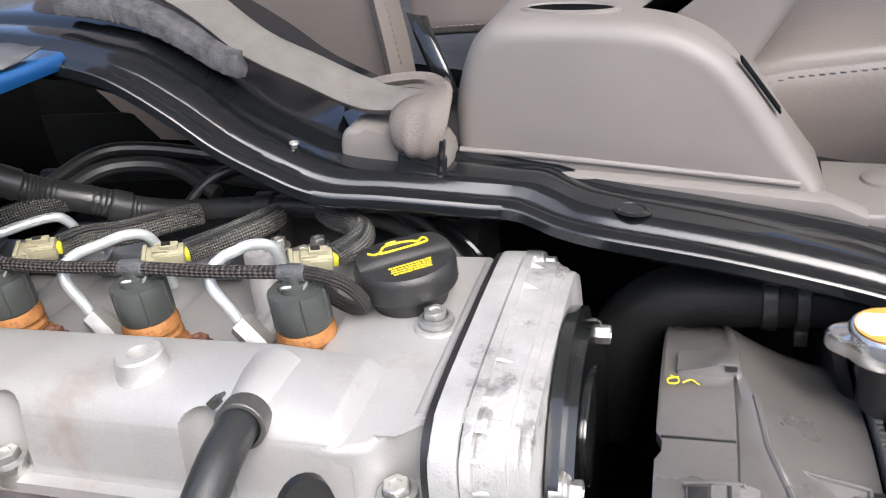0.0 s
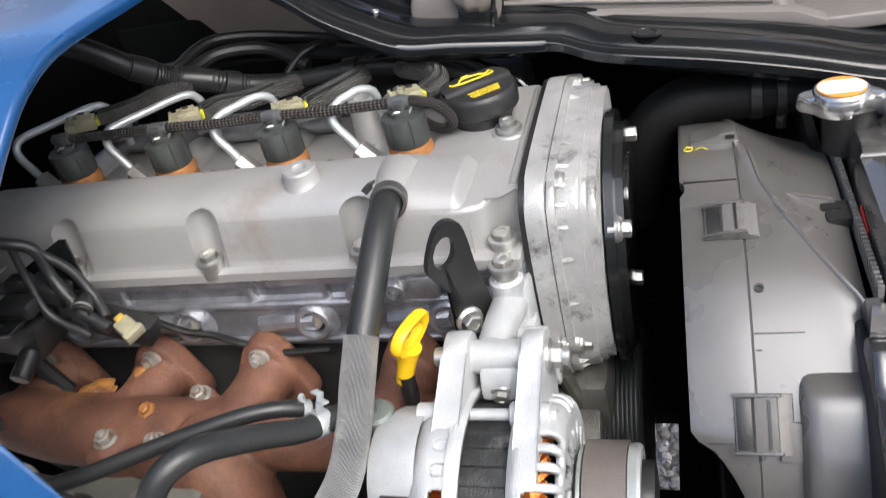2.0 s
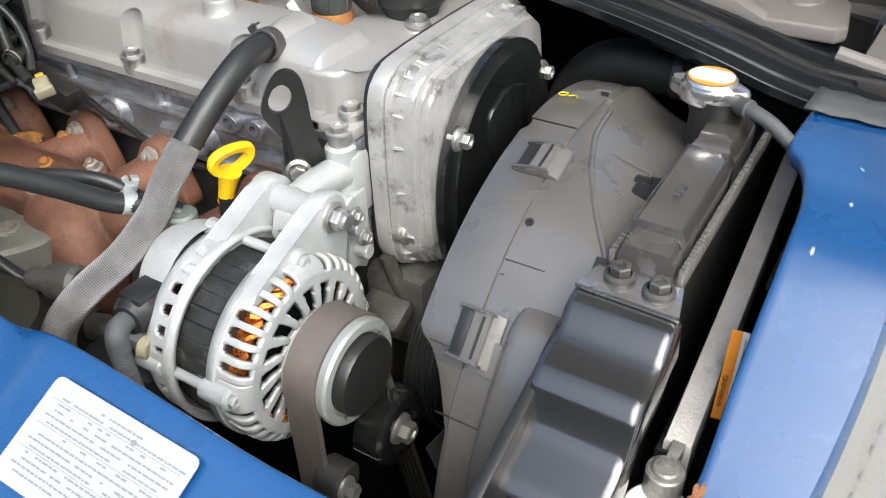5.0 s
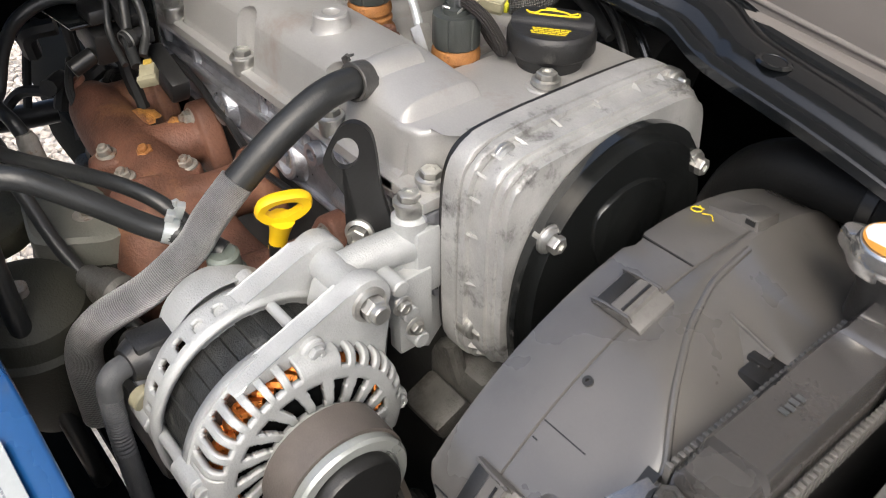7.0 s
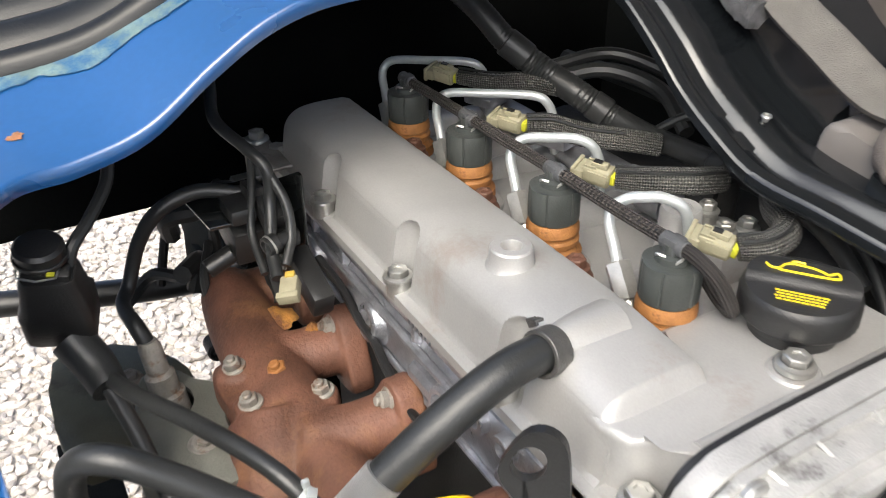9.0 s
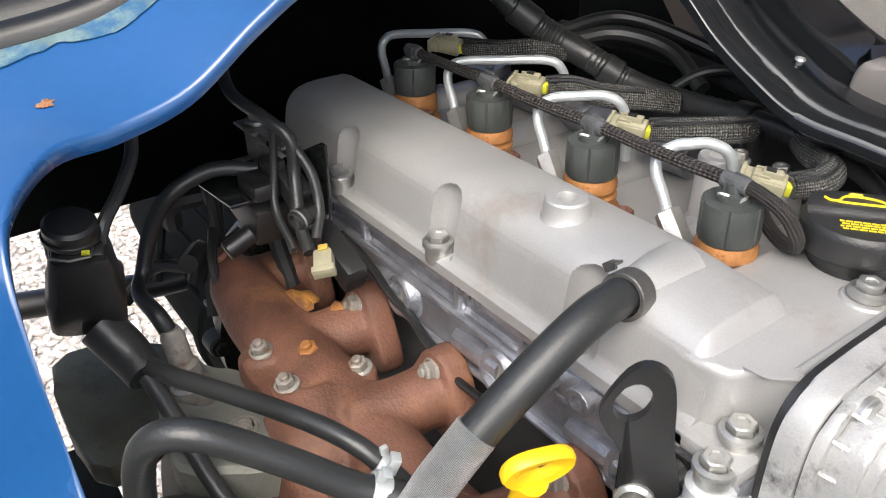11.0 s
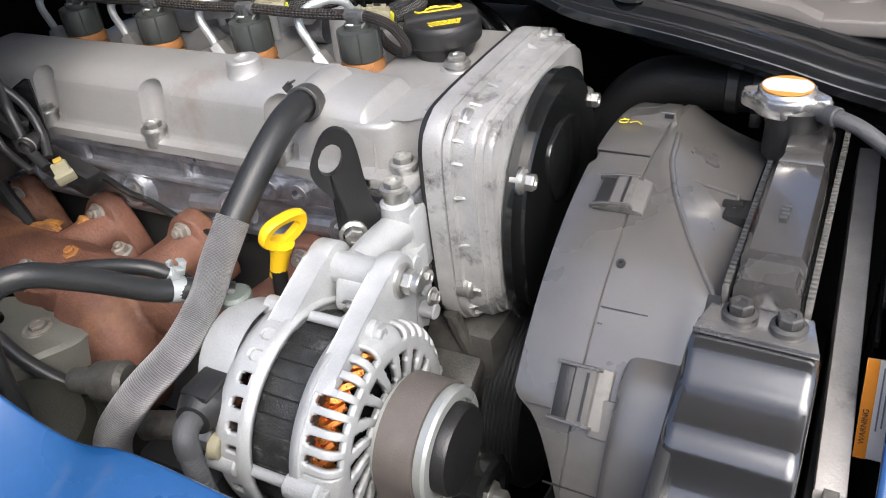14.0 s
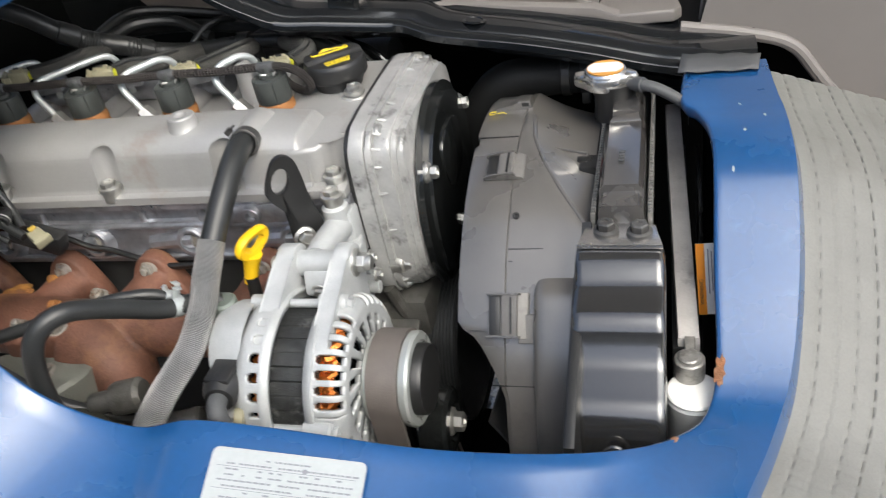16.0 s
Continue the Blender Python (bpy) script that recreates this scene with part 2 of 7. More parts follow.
# ---- mesh helpers ----
class Shape:
    """Collects pieces of one mesh."""

    def __init__(self):
        self.bm = bmesh.new()

    def faces(self, verts, faces):
        vs = [self.bm.verts.new(v) for v in verts]
        for f in faces:
            try:
                self.bm.faces.new([vs[i] for i in f])
            except ValueError:
                pass
        return vs

    def grid(self, rows, closed=False, caps=False):
        """Rows of points, all of one length; closed: each row is a ring."""
        n = len(rows[0])
        vs = [[self.bm.verts.new(p) for p in r] for r in rows]
        uv = self.bm.loops.layers.uv.get("along") or self.bm.loops.layers.uv.new("along")
        for k, (a, b) in enumerate(zip(vs, vs[1:])):
            for i in range(n if closed else n - 1):
                j = (i + 1) % n
                f = self.bm.faces.new((a[i], a[j], b[j], b[i]))
                for lp, q in zip(f.loops, ((k, i), (k, i + 1), (k + 1, i + 1), (k + 1, i))):
                    lp[uv].uv = (q[0] / 10, q[1] / n)
        if caps and closed:
            self.bm.faces.new(vs[0][::-1])
            self.bm.faces.new(vs[-1])
        return self

    def box(self, c, s, rot=None, bev=0.0):
        m = Matrix.Translation(c) @ (rot if rot is not None else Matrix()) @ Matrix.Diagonal((*s, 1))
        made = bmesh.ops.create_cube(self.bm, size=1, matrix=m)["verts"]
        if bev:
            es = list({e for v in made for e in v.link_edges})
            bmesh.ops.bevel(self.bm, geom=es, offset=bev, segments=2, profile=0.5, affect="EDGES", clamp_overlap=True)
        return self

    def lathe(self, o, axis, profile, seg=28, a0=0.0, a1=2 * math.pi):
        """profile: (radius, height) along axis from o."""
        z = Vector(axis).normalized()
        x = z.orthogonal().normalized()
        y = z.cross(x)
        o = Vector(o)
        whole = abs(a1 - a0 - 2 * math.pi) < 1e-6
        n = seg if whole else seg + 1
        rows = []
        for r, h in profile:
            rows.append([o + z * h + (x * math.cos(a0 + (a1 - a0) * i / seg) + y * math.sin(a0 + (a1 - a0) * i / seg)) * max(r, 1e-5) for i in range(n)])
        self.grid(rows, closed=whole)
        return self

    def cyl(self, p, q, r, r2=None, seg=20, bev=0.0):
        p, q = Vector(p), Vector(q)
        h = (q - p).length
        r2 = r if r2 is None else r2
        b = bev
        self.lathe(p, q - p, [(0, 0), (r - b, 0), (r, b), (r2, h - b), (r2 - b, h), (0, h)] if b else [(0, 0), (r, 0), (r, 0), (r2, h), (r2, h), (0, h)], seg)
        return self

    def ring(self, p, q, r_out, r_in, seg=28, bev=0.0005):
        p, q = Vector(p), Vector(q)
        h = (q - p).length
        b = bev
        self.lathe(p, q - p, [(r_in, 0), (r_out - b, 0), (r_out, b), (r_out, h - b), (r_out - b, h), (r_in, h), (r_in, 0)], seg)
        return self

    def bolt(self, p, axis, r=0.006, h=0.005, flange=True, stud=0.0, turn=0.0):
        """A hexagon head on p, with its flange."""
        z = Vector(axis).normalized()
        p = Vector(p)
        if flange:
            self.lathe(p, z, [(0, 0), (r * 1.45, 0), (r * 1.4, h * 0.2), (r * 1.05, h * 0.35)], 18)
        x = z.orthogonal().normalized()
        x = Matrix.Rotation(turn, 3, z) @ x
        y = z.cross(x)
        rows = []
        for rr, hh in ((r, h * 0.2), (r, h * 0.9), (r * 0.86, h), (r * 0.5, h), (r * 0.45, h * 0.85), (0.0002, h * 0.85)):
            rows.append([p + z * hh + (x * math.cos(k * math.pi / 3) + y * math.sin(k * math.pi / 3)) * rr for k in range(6)])
        self.grid(rows, closed=True)
        if stud:
            self.cyl(p, p + z * stud, r * 0.55, seg=12, bev=r * 0.12)
        return self

    def tube(self, pts, r, seg=14, sub=8, wob=None, flat=1.0):
        """A bent tube through pts; r: one radius or one for each point."""
        c, rad = smooth(pts, sub), None
        n = len(c)
        rs = r if isinstance(r, (list, tuple)) else [r] * len(pts)
        rad = [np.interp(i / (n - 1) * (len(pts) - 1), range(len(pts)), rs) for i in range(n)]
        rows = []
        up = None
        for i, p in enumerate(c):
            t = (c[min(i + 1, n - 1)] - c[max(i - 1, 0)]).normalized()
            up = t.orthogonal().normalized() if up is None else (up - t * up.dot(t)).normalized()
            v = t.cross(up)
            k = rad[i] * (wob(i) if wob else 1)
            rows.append([p + (up * math.cos(2 * math.pi * j / seg) * flat + v * math.sin(2 * math.pi * j / seg)) * k for j in range(seg)])
        self.grid(rows, closed=True, caps=True)
        return self

    def plate(self, outline, axis, a, b, bev=0.0, seg=2):
        """A polygon given in the other two axes, drawn out along axis from a to b."""
        k = "xyz".index(axis)
        def at(u, v, w):
            q = [u, v]
            q.insert(k, w)
            return q
        n = len(outline)
        lo = [self.bm.verts.new(at(*p, a)) for p in outline]
        hi = [self.bm.verts.new(at(*p, b)) for p in outline]
        fs = [self.bm.faces.new(lo[::-1]), self.bm.faces.new(hi)]
        for i in range(n):
            fs.append(self.bm.faces.new((lo[i], lo[(i + 1) % n], hi[(i + 1) % n], hi[i])))
        if bev:
            es = list({e for f in fs[:2] for e in f.edges})
            bmesh.ops.bevel(self.bm, geom=es, offset=bev, segments=seg, profile=0.5, affect="EDGES", clamp_overlap=True)
        return self

    def turned(self, m):
        self.bm.transform(m)
        return self


def smooth(pts, sub=8):
    """Points on a smooth curve through pts."""
    p = [Vector(q) for q in pts]
    p = [p[0] * 2 - p[1], *p, p[-1] * 2 - p[-2]]
    out = []
    for a, b, c, d in zip(p, p[1:], p[2:], p[3:]):
        for i in range(sub):
            t = i / sub
            out.append(0.5 * ((2 * b) + (c - a) * t + (2 * a - 5 * b + 4 * c - d) * t * t + (3 * b - a - 3 * c + d) * t ** 3))
    return out + [p[-2]]


def rounded(pts, sub=4):
    """A closed outline in two dimensions, smoothed through its points."""
    n = len(pts)
    q = [Vector((*pts[i % n], 0)) for i in range(-1, n + 2)]
    out = []
    for i in range(n):
        a, b, c, d = q[i:i + 4]
        for k in range(sub):
            t = k / sub
            v = 0.5 * ((2 * b) + (c - a) * t + (2 * a - 5 * b + 4 * c - d) * t * t + (3 * b - a - 3 * c + d) * t ** 3)
            out.append((v.x, v.y))
    return out


def rounded_box(w, h, r):
    """A rectangle's outline with round corners."""
    return [(sx * (w / 2 - r) + r * math.cos(radians(a)), sy * (h / 2 - r) + r * math.sin(radians(a))) for sx, sy, a0 in ((1, 1, 0), (-1, 1, 90), (-1, -1, 180), (1, -1, 270)) for a in range(a0, a0 + 91, 30)]


def pillow(shape, outline, y0, y1, r, n=5):
    """A panel in x and z with a rounded front edge: outline runs round it, y0 is the front, y1 the back."""
    m = len(outline)
    c = Vector((sum(p[0] for p in outline) / m, sum(p[1] for p in outline) / m))
    low = min(p[1] for p in outline)
    nor = []
    for i in range(m):
        a, b = Vector(outline[i - 1]), Vector(outline[(i + 1) % m])
        d = Vector((b.y - a.y, a.x - b.x)).normalized()
        nor.append((d if d.dot(c - Vector(outline[i])) > 0 else -d) * min(1.0, 0.08 + (outline[i][1] - low) / 0.045))
    rows = [[(x, y1, z) for x, z in outline]]
    for k in range(n + 1):
        a = math.pi / 2 * k / n
        ins, dep = r * (1 - math.cos(a)), r * (1 - math.sin(a))
        rows.append([(p[0] + q.x * ins, y0 + dep, p[1] + q.y * ins) for p, q in zip(outline, nor)])
    shape.grid(rows, closed=True, caps=True)
    return shape


def thing(name, label, category, group="", kind=""):
    return tagged(new(name), label, category, group, kind)


def part(name, shape, mat, parent=None, label="", angle=35.0):
    bm = shape.bm if isinstance(shape, Shape) else shape
    bmesh.ops.remove_doubles(bm, verts=bm.verts, dist=1e-6)
    bmesh.ops.recalc_face_normals(bm, faces=bm.faces)
    me = bpy.data.meshes.new(name)
    bm.to_mesh(me)
    bm.free()
    me.shade_smooth()
    me.set_sharp_from_angle(angle=radians(angle))
    me.materials.append(mat)
    ob = new(name, me)
    ob.parent = parent
    if label:
        ob["label"] = label
    return ob


def single(name, shape, mat, label, category, group="", kind="", angle=35.0):
    """A thing that is one mesh."""
    return tagged(part(name, shape, mat, None, "", angle), label, category, group, kind)


# ---- ground and underbody ----
g = Shape()
g.grid([[(-60 + 120 * i / 40, -60 + 120 * j / 40, 0) for j in range(41)] for i in range(41)])
single("ground", g, GROUND, "pale gravel ground under the truck", "ground", kind="structure")

# ---- engine ----
engine = thing("engine", "grey aluminium four-cylinder diesel engine under the seat", "engine")


def cover_rows():
    """The cam cover as a loft along the engine: a raised box with round bolt pockets sunk into its front."""
    rows = []
    xs = np.concatenate([np.linspace(-0.362, 0.0475, 380), np.linspace(0.0480, 0.0585, 22)])
    prof = [(-0.0985, 0.873), (-0.0985, 0.880), (-0.096, 0.8815), (-0.0925, 0.882), (-0.0908, 0.8845)]
    prof += [(-0.0908 + 0.0048 * k / 14, 0.8845 + 0.027 * k / 14) for k in range(1, 15)]
    prof += [(v.x, v.y) for v in smooth([(-0.0854, 0.9132, 0), (-0.0846, 0.9155, 0), (-0.0820, 0.9195, 0), (-0.0785, 0.9230, 0), (-0.0735, 0.9258, 0), (-0.0670, 0.9275, 0)], 5)] + [(-0.0580, 0.9282), (-0.0450, 0.9282), (-0.0330, 0.9277), (-0.0275, 0.9255), (-0.0250, 0.9215), (-0.0240, 0.9130), (-0.0235, 0.8850)]
    pockets = ((-0.3640, 0.0160, 0.94), (-0.2520, 0.0122, 0.94), (-0.1350, 0.0122, 0.94), (-0.0160, 0.0130, 0.94))
    for x in xs:
        end = min(1.0, max(0.0, (0.0585 - x) / 0.0105)) if x > 0.048 else 1.0
        left = min(1.0, max(0.0, (x + 0.362) / 0.016))
        f = min(end, left)
        fade = math.sin(math.pi / 2 * f) if x < 0 else 0.5 - 0.5 * math.cos(math.pi * f)
        row = []
        for y, z in prof:
            yy = y
            if 0.8835 < z:
                for xb, rad, zt in pockets:
                    u = abs(x - xb)
                    if z < zt and u < rad:
                        r2 = rad * rad - (max(0.0, z - 0.9135)) ** 2
                        if r2 > u * u:
                            yy = max(yy, min(-0.0852, -0.0896 + 0.178 * (z - 0.8845)) + math.sqrt(r2 - u * u))
                zb = 0.884 if x < 0 else 0.911
                z2 = z if z < zb else zb + (z - zb) * fade * (1 - 0.32 * min(1.0, max(0.0, x / 0.05)))
                yy += 0.010 * (1 - fade) * (1 if y < -0.05 else -0.4) * (1 if x < 0 else 0.15)
                row.append((x, yy, z2))
            else:
                row.append((x, yy, z))
        rows.append(row)
    return rows


def solid_ends(shape, rows):
    shape.grid(rows)
    for r in (rows[0], rows[-1]):
        vs = [shape.bm.verts.new(p) for p in r]
        shape.bm.faces.new(vs)
    return shape


part("valve_cover", solid_ends(Shape(), cover_rows()), COVER, engine, "grey cast cam cover with round bolt pockets", 28)
s = Shape()
s.plate([(0.012, -0.020), (0.040, -0.020), (0.040, -0.0868), (0.052, -0.0868), (0.060, -0.0856), (0.0665, -0.0825), (0.0705, -0.0775), (0.0735, -0.0715), (0.0785, -0.0680), (0.0895, -0.0670), (0.0895, 0.088), (0.084, 0.095), (0.022, 0.095), (0.014, 0.086)], "z", 0.873, 0.9130, 0.0045, 4)
s.plate([(0.044, -0.0985), (0.0895, -0.0985), (0.0895, -0.060), (0.044, -0.060)], "z", 0.873, 0.8815, 0.0015)
s.tube([(0.0842, -0.060, 0.9115), (0.0842, 0.0, 0.9118), (0.0842, 0.084, 0.9115)], 0.0034, 12, 6)
s.lathe((0.071, 0.015, 0.905), (0, 0, 1), [(0.0150, 0), (0.0140, 0.0070), (0.0120, 0.0092), (0, 0.0092)], 28)
part("cover_deck", s, COVER, engine, "flat front deck of the cam cover")
s = Shape()
s.plate([(-0.355, -0.024), (0.012, -0.024), (0.012, 0.095), (0.080, 0.095), (0.080, 0.128), (-0.355, 0.128)], "z", 0.86, 0.887, 0.002)
part("injector_deck", s, COVER, engine, "grey casting between the injectors")
for x in (-0.335, -0.235, -0.140, -0.048):
    s = Shape()
    s.tube([(x, -0.020, 0.884), (x + 0.004, 0.03, 0.887), (x + 0.006, 0.08, 0.889), (x + 0.006, 0.122, 0.884)], [0.008, 0.011, 0.013, 0.010], 14, 6)
    part("deck_swell", s, COVER, engine)
for k in range(4):
    s = Shape()
    s.lathe((-0.1 * k + 0.006, 0.0, 0.885), (0, 0, 1), [(0.022, 0), (0.021, 0.006), (0.018, 0.008), (0, 0.008)], 24)
    part("injector_seat", s, COVER, engine)
    s = Shape()
    s.box((-0.1 * k - 0.045, 0.035, 0.890), (0.03, 0.075, 0.008), None, 0.003)
    part("deck_rib", s, COVER, engine)
s = Shape()
s.lathe((-0.062, -0.058, 0.926), (0, 0, 1), [(0.0150, 0), (0.0128, 0.003), (0.0122, 0.011), (0.0112, 0.0122), (0.0062, 0.0122), (0.0055, 0.011), (0.0055, 0.006), (0, 0.006)], 32)
part("cover_boss", s, COVER, engine)

s = Shape()
s.plate([(-0.090, 0.806), (-0.0935, 0.822), (-0.0935, 0.846), (-0.088, 0.852), (-0.088, 0.864), (-0.0965, 0.8665), (-0.0965, 0.8722), (0.095, 0.8722), (0.1, 0.86), (0.1, 0.80), (-0.075, 0.80)], "x", -0.358, 0.09, 0.0015)
for x in (-0.28, -0.225, -0.115, -0.055, 0.045):
    s.box((x, -0.0915, 0.857), (0.006, 0.007, 0.022), None, 0.0025)
for x in (-0.171, -0.069, 0.033, -0.273):
    s.lathe((x, -0.0915, 0.833), (0, -1, 0.12), [(0.0185, 0), (0.0160, 0.005), (0.0142, 0.0100), (0.0125, 0.0112), (0.0098, 0.0112), (0.0088, 0.003), (0, 0.003)], 28)
    s.tube([(x - 0.045, -0.0915, 0.829), (x - 0.02, -0.094, 0.833), (x, -0.094, 0.833)], 0.008, 10, 4)
s.box((0.0, -0.094, 0.860), (0.062, 0.010, 0.020), None, 0.004)
s.tube([(-0.33, -0.0945, 0.8485), (-0.15, -0.0945, 0.8485), (0.055, -0.0945, 0.8485)], 0.0034, 10, 4)
s.tube([(-0.33, -0.0945, 0.8150), (-0.15, -0.0945, 0.8150), (0.055, -0.0945, 0.8150)], 0.0026, 10, 4)
for x in (-0.026, 0.0):
    s.ring((x, -0.097, 0.861), (x, -0.105, 0.861), 0.0085, 0.0045)
part("cylinder_head", s, HEAD, engine, "bare machined aluminium cylinder head", 30)
s = Shape()
for k, w in enumerate((0.0028, 0.0030, 0.0022, 0.0030, 0.0026, 0.0028)):
    s.box((-0.115 + 0.0052 * k, -0.0968, 0.8695), (w, 0.0012, 0.0034))
part("cast_mark", s, HEAD, engine, "row of small raised cast marks")
for x in (-0.171, -0.069, 0.033, -0.273):
    s = Shape()
    s.bolt((x, -0.0950, 0.8335), (0, -1, 0.12), 0.0066, 0.004, False)
    part("head_plug", s, OLDSTEEL, engine, "weathered steel plug in the cylinder head")
    s = Shape()
    s.cyl((x, -0.0940, 0.8333), (x, -0.0955, 0.8335), 0.0086, seg=24)
    part("plug_recess", s, BLACK, engine, "black disc in the recess round the plug")
s = Shape()
s.box((-0.12, 0.01, 0.66), (0.40, 0.17, 0.28), None, 0.01)
part("engine_block", s, BLOCKM, engine, "dark cast iron engine block")


def cover_bolt(x, y, z, r=0.0068):
    b = Shape()
    b.lathe((x, y, z - 0.014), (0, 0, 1), [(0, 0), (0.0082, 0), (0.0082, 0.010), (0.0098, 0.0105), (0.0098, 0.0125), (0.004, 0.0125)], 22)
    b.bolt((x, y, z - 0.0017), (0, 0, 1), r, 0.006)
    return part("bolt", b, STEEL, engine)


for x, y, z in ((-0.135, -0.0925, 0.891), (-0.252, -0.0940, 0.893), (-0.352, -0.0925, 0.893), (-0.016, -0.0925, 0.893), (0.077, -0.083, 0.889), (0.071, 0.015, 0.919), (0.0785, -0.1005, 0.8805)):
    cover_bolt(x, y, z)

# ---- timing cover ----
timing = thing("timing_cover", "oily ribbed aluminium timing cover at the engine front", "engine cover")
OUT = [(-0.062, 0.752), (-0.079, 0.764), (-0.0868, 0.783), (-0.0885, 0.83), (-0.0882, 0.880), (-0.0845, 0.905), (-0.072, 0.9185), (-0.045, 0.9225), (0.0, 0.9235), (0.05, 0.9235), (0.082, 0.9215), (0.098, 0.912), (0.106, 0.89), (0.112, 0.83), (0.105, 0.765), (0.06, 0.745), (0.0, 0.74)]


def scaled(o, k, c=(0.012, 0.84)):
    return [(c[0] + (y - c[0]) * k, c[1] + (z - c[1]) * k) for y, z in o]


s = Shape()
s.plate(rounded(OUT), "x", 0.094, 0.107, 0.0015)
part("rear_case", s, CAST, timing, "rear half of the timing case")
ro = rounded(scaled(OUT, 0.93), 4)
for i in range(0, len(ro), 3):
    y, z = ro[i]
    if z > 0.765:
        d = Vector((y - 0.012, z - 0.84)).normalized()
        e, f_ = Vector((y, z)) - d * 0.004, Vector((y, z)) + d * 0.0040
        side_ = Vector((-d.y, d.x)) * 0.0009
        q = Shape()
        tri_ = [(0.1085, e), (0.1085, f_ + d * 0.001), (0.1150, f_), (0.1310, e)]
        q.faces([(x_, p_.x + side_.x * k_, p_.y + side_.y * k_) for k_ in (-1, 1) for x_, p_ in tri_], [(0, 1, 2, 3), (7, 6, 5, 4), (0, 4, 5, 1), (1, 5, 6, 2), (2, 6, 7, 3), (3, 7, 4, 0)])
        part("rib", q, CAST, timing)
s = Shape()
s.plate(rounded(scaled(OUT, 0.985)), "x", 0.1077, 0.1130, 0.0015)
s.plate(rounded(scaled(OUT, 0.945)), "x", 0.1125, 0.1275, 0.003, 3)
s.plate(rounded(scaled(OUT, 0.918)), "x", 0.1265, 0.1320, 0.0015)
s.plate(rounded(scaled(OUT, 0.895)), "x", 0.1315, 0.1375, 0.003, 3)
for y, z, a in ((-0.030, 0.9120, 8), (0.020, 0.9130, 0), (0.060, 0.9125, -4)):
    s.box((0.1160, y, z), (0.018, 0.013, 0.010), Matrix.Rotation(radians(a), 4, "X"), 0.003)
part("front_case", s, CAST, timing, "front half of the timing case")
s = Shape()
s.plate(rounded(scaled(OUT, 0.988)), "x", 0.0902, 0.0938)
s.plate(rounded(scaled(OUT, 0.972)), "x", 0.1066, 0.1079)
part("gasket", s, BLACK, timing, "black gasket line")
for y, z in ((-0.0605, 0.9105), (-0.0780, 0.7920), (0.0885, 0.9100), (0.104, 0.85)):
    b = Shape()
    b.cyl((0.106, y, z), (0.1165, y, z), 0.0092, seg=20, bev=0.001)
    b.bolt((0.1160, y, z), (1, 0, 0), 0.0060, 0.0085)
    part("bolt", b, STEEL, timing)

disc = thing("pulley_cover", "glossy black pressed cover on the timing case", "engine cover")
DO = [(-0.055, 0.752), (-0.072, 0.79), (-0.072, 0.84), (-0.058, 0.876), (-0.03, 0.903), (0.008, 0.915), (0.045, 0.909), (0.078, 0.885), (0.095, 0.84), (0.095, 0.79), (0.08, 0.752), (0.01, 0.735)]
s = Shape()
s.plate(rounded(DO), "x", 0.1392, 0.1455, 0.002)
s.plate(rounded(scaled(DO, 0.9, (0.012, 0.825))), "x", 0.144, 0.1515, 0.004, 3)
s.plate(rounded([(-0.005, 0.825), (0.04, 0.83), (0.045, 0.87), (0.01, 0.882), (-0.02, 0.868)]), "x", 0.150, 0.1535, 0.0015)
part("pressing", s, SHINY, disc)
for y, z in ((-0.052, 0.868), (0.080, 0.868), (0.007, 0.781)):
    b = Shape()
    b.cyl((0.140, y, z), (0.1480, y, z), 0.0095, seg=20, bev=0.001)
    b.bolt((0.1475, y, z), (1, 0, 0), 0.0060, 0.0085)
    part("bolt", b, STEEL, disc)

# ---- oil filler cap ----
cap = thing("oil_filler_cap", "black plastic oil filler cap with yellow print", "oil cap")
CX, CY, CZ = 0.047, 0.042, 0.9130
s = Shape()
s.lathe((CX, CY, CZ), (0, 0, 1), [(0, 0), (0.022, 0), (0.022, 0.006)], 48)
rows = []
for r, h in ((0.0235, 0.004), (0.0245, 0.0090), (0.0280, 0.0102), (0.0290, 0.0120), (0.0290, 0.0225), (0.0284, 0.0250), (0.0270, 0.0265)):
    rows.append([(CX + (r + (0.0004 if k % 2 else 0.0) * (0.011 <= h <= 0.023)) * math.cos(2 * math.pi * k / 72), CY + (r + (0.0004 if k % 2 else 0.0) * (0.011 <= h <= 0.023)) * math.sin(2 * math.pi * k / 72), CZ + h) for k in range(72)])
s.grid(rows, closed=True)
TILT_ = Matrix.Rotation(radians(36), 4, "Z")
rows = []
for v in np.linspace(-1, 1, 33):
    hw = 0.0271 * math.sqrt(max(0.0, 1 - v * v))
    row = []
    for u in np.linspace(-1, 1, 21):
        y = v * 0.0271
        ridge = 0.0042 * (0.5 + 0.5 * math.tanh((y + 0.003) / 0.0016)) * (0.5 - 0.5 * math.tanh((y - 0.020) / 0.002))
        p = TILT_ @ Vector((u * hw, y, 0.0265 + ridge * (1 - 0.25 * u * u)))
        row.append((CX + p.x, CY + p.y, CZ + p.z))
    rows.append(row)
s.grid(rows)
part("cap_body", s, CAPM, cap, "", 40)
tw = Matrix.Translation((CX, CY, 0)) @ TILT_
zt = CZ + 0.0309
s = Shape()
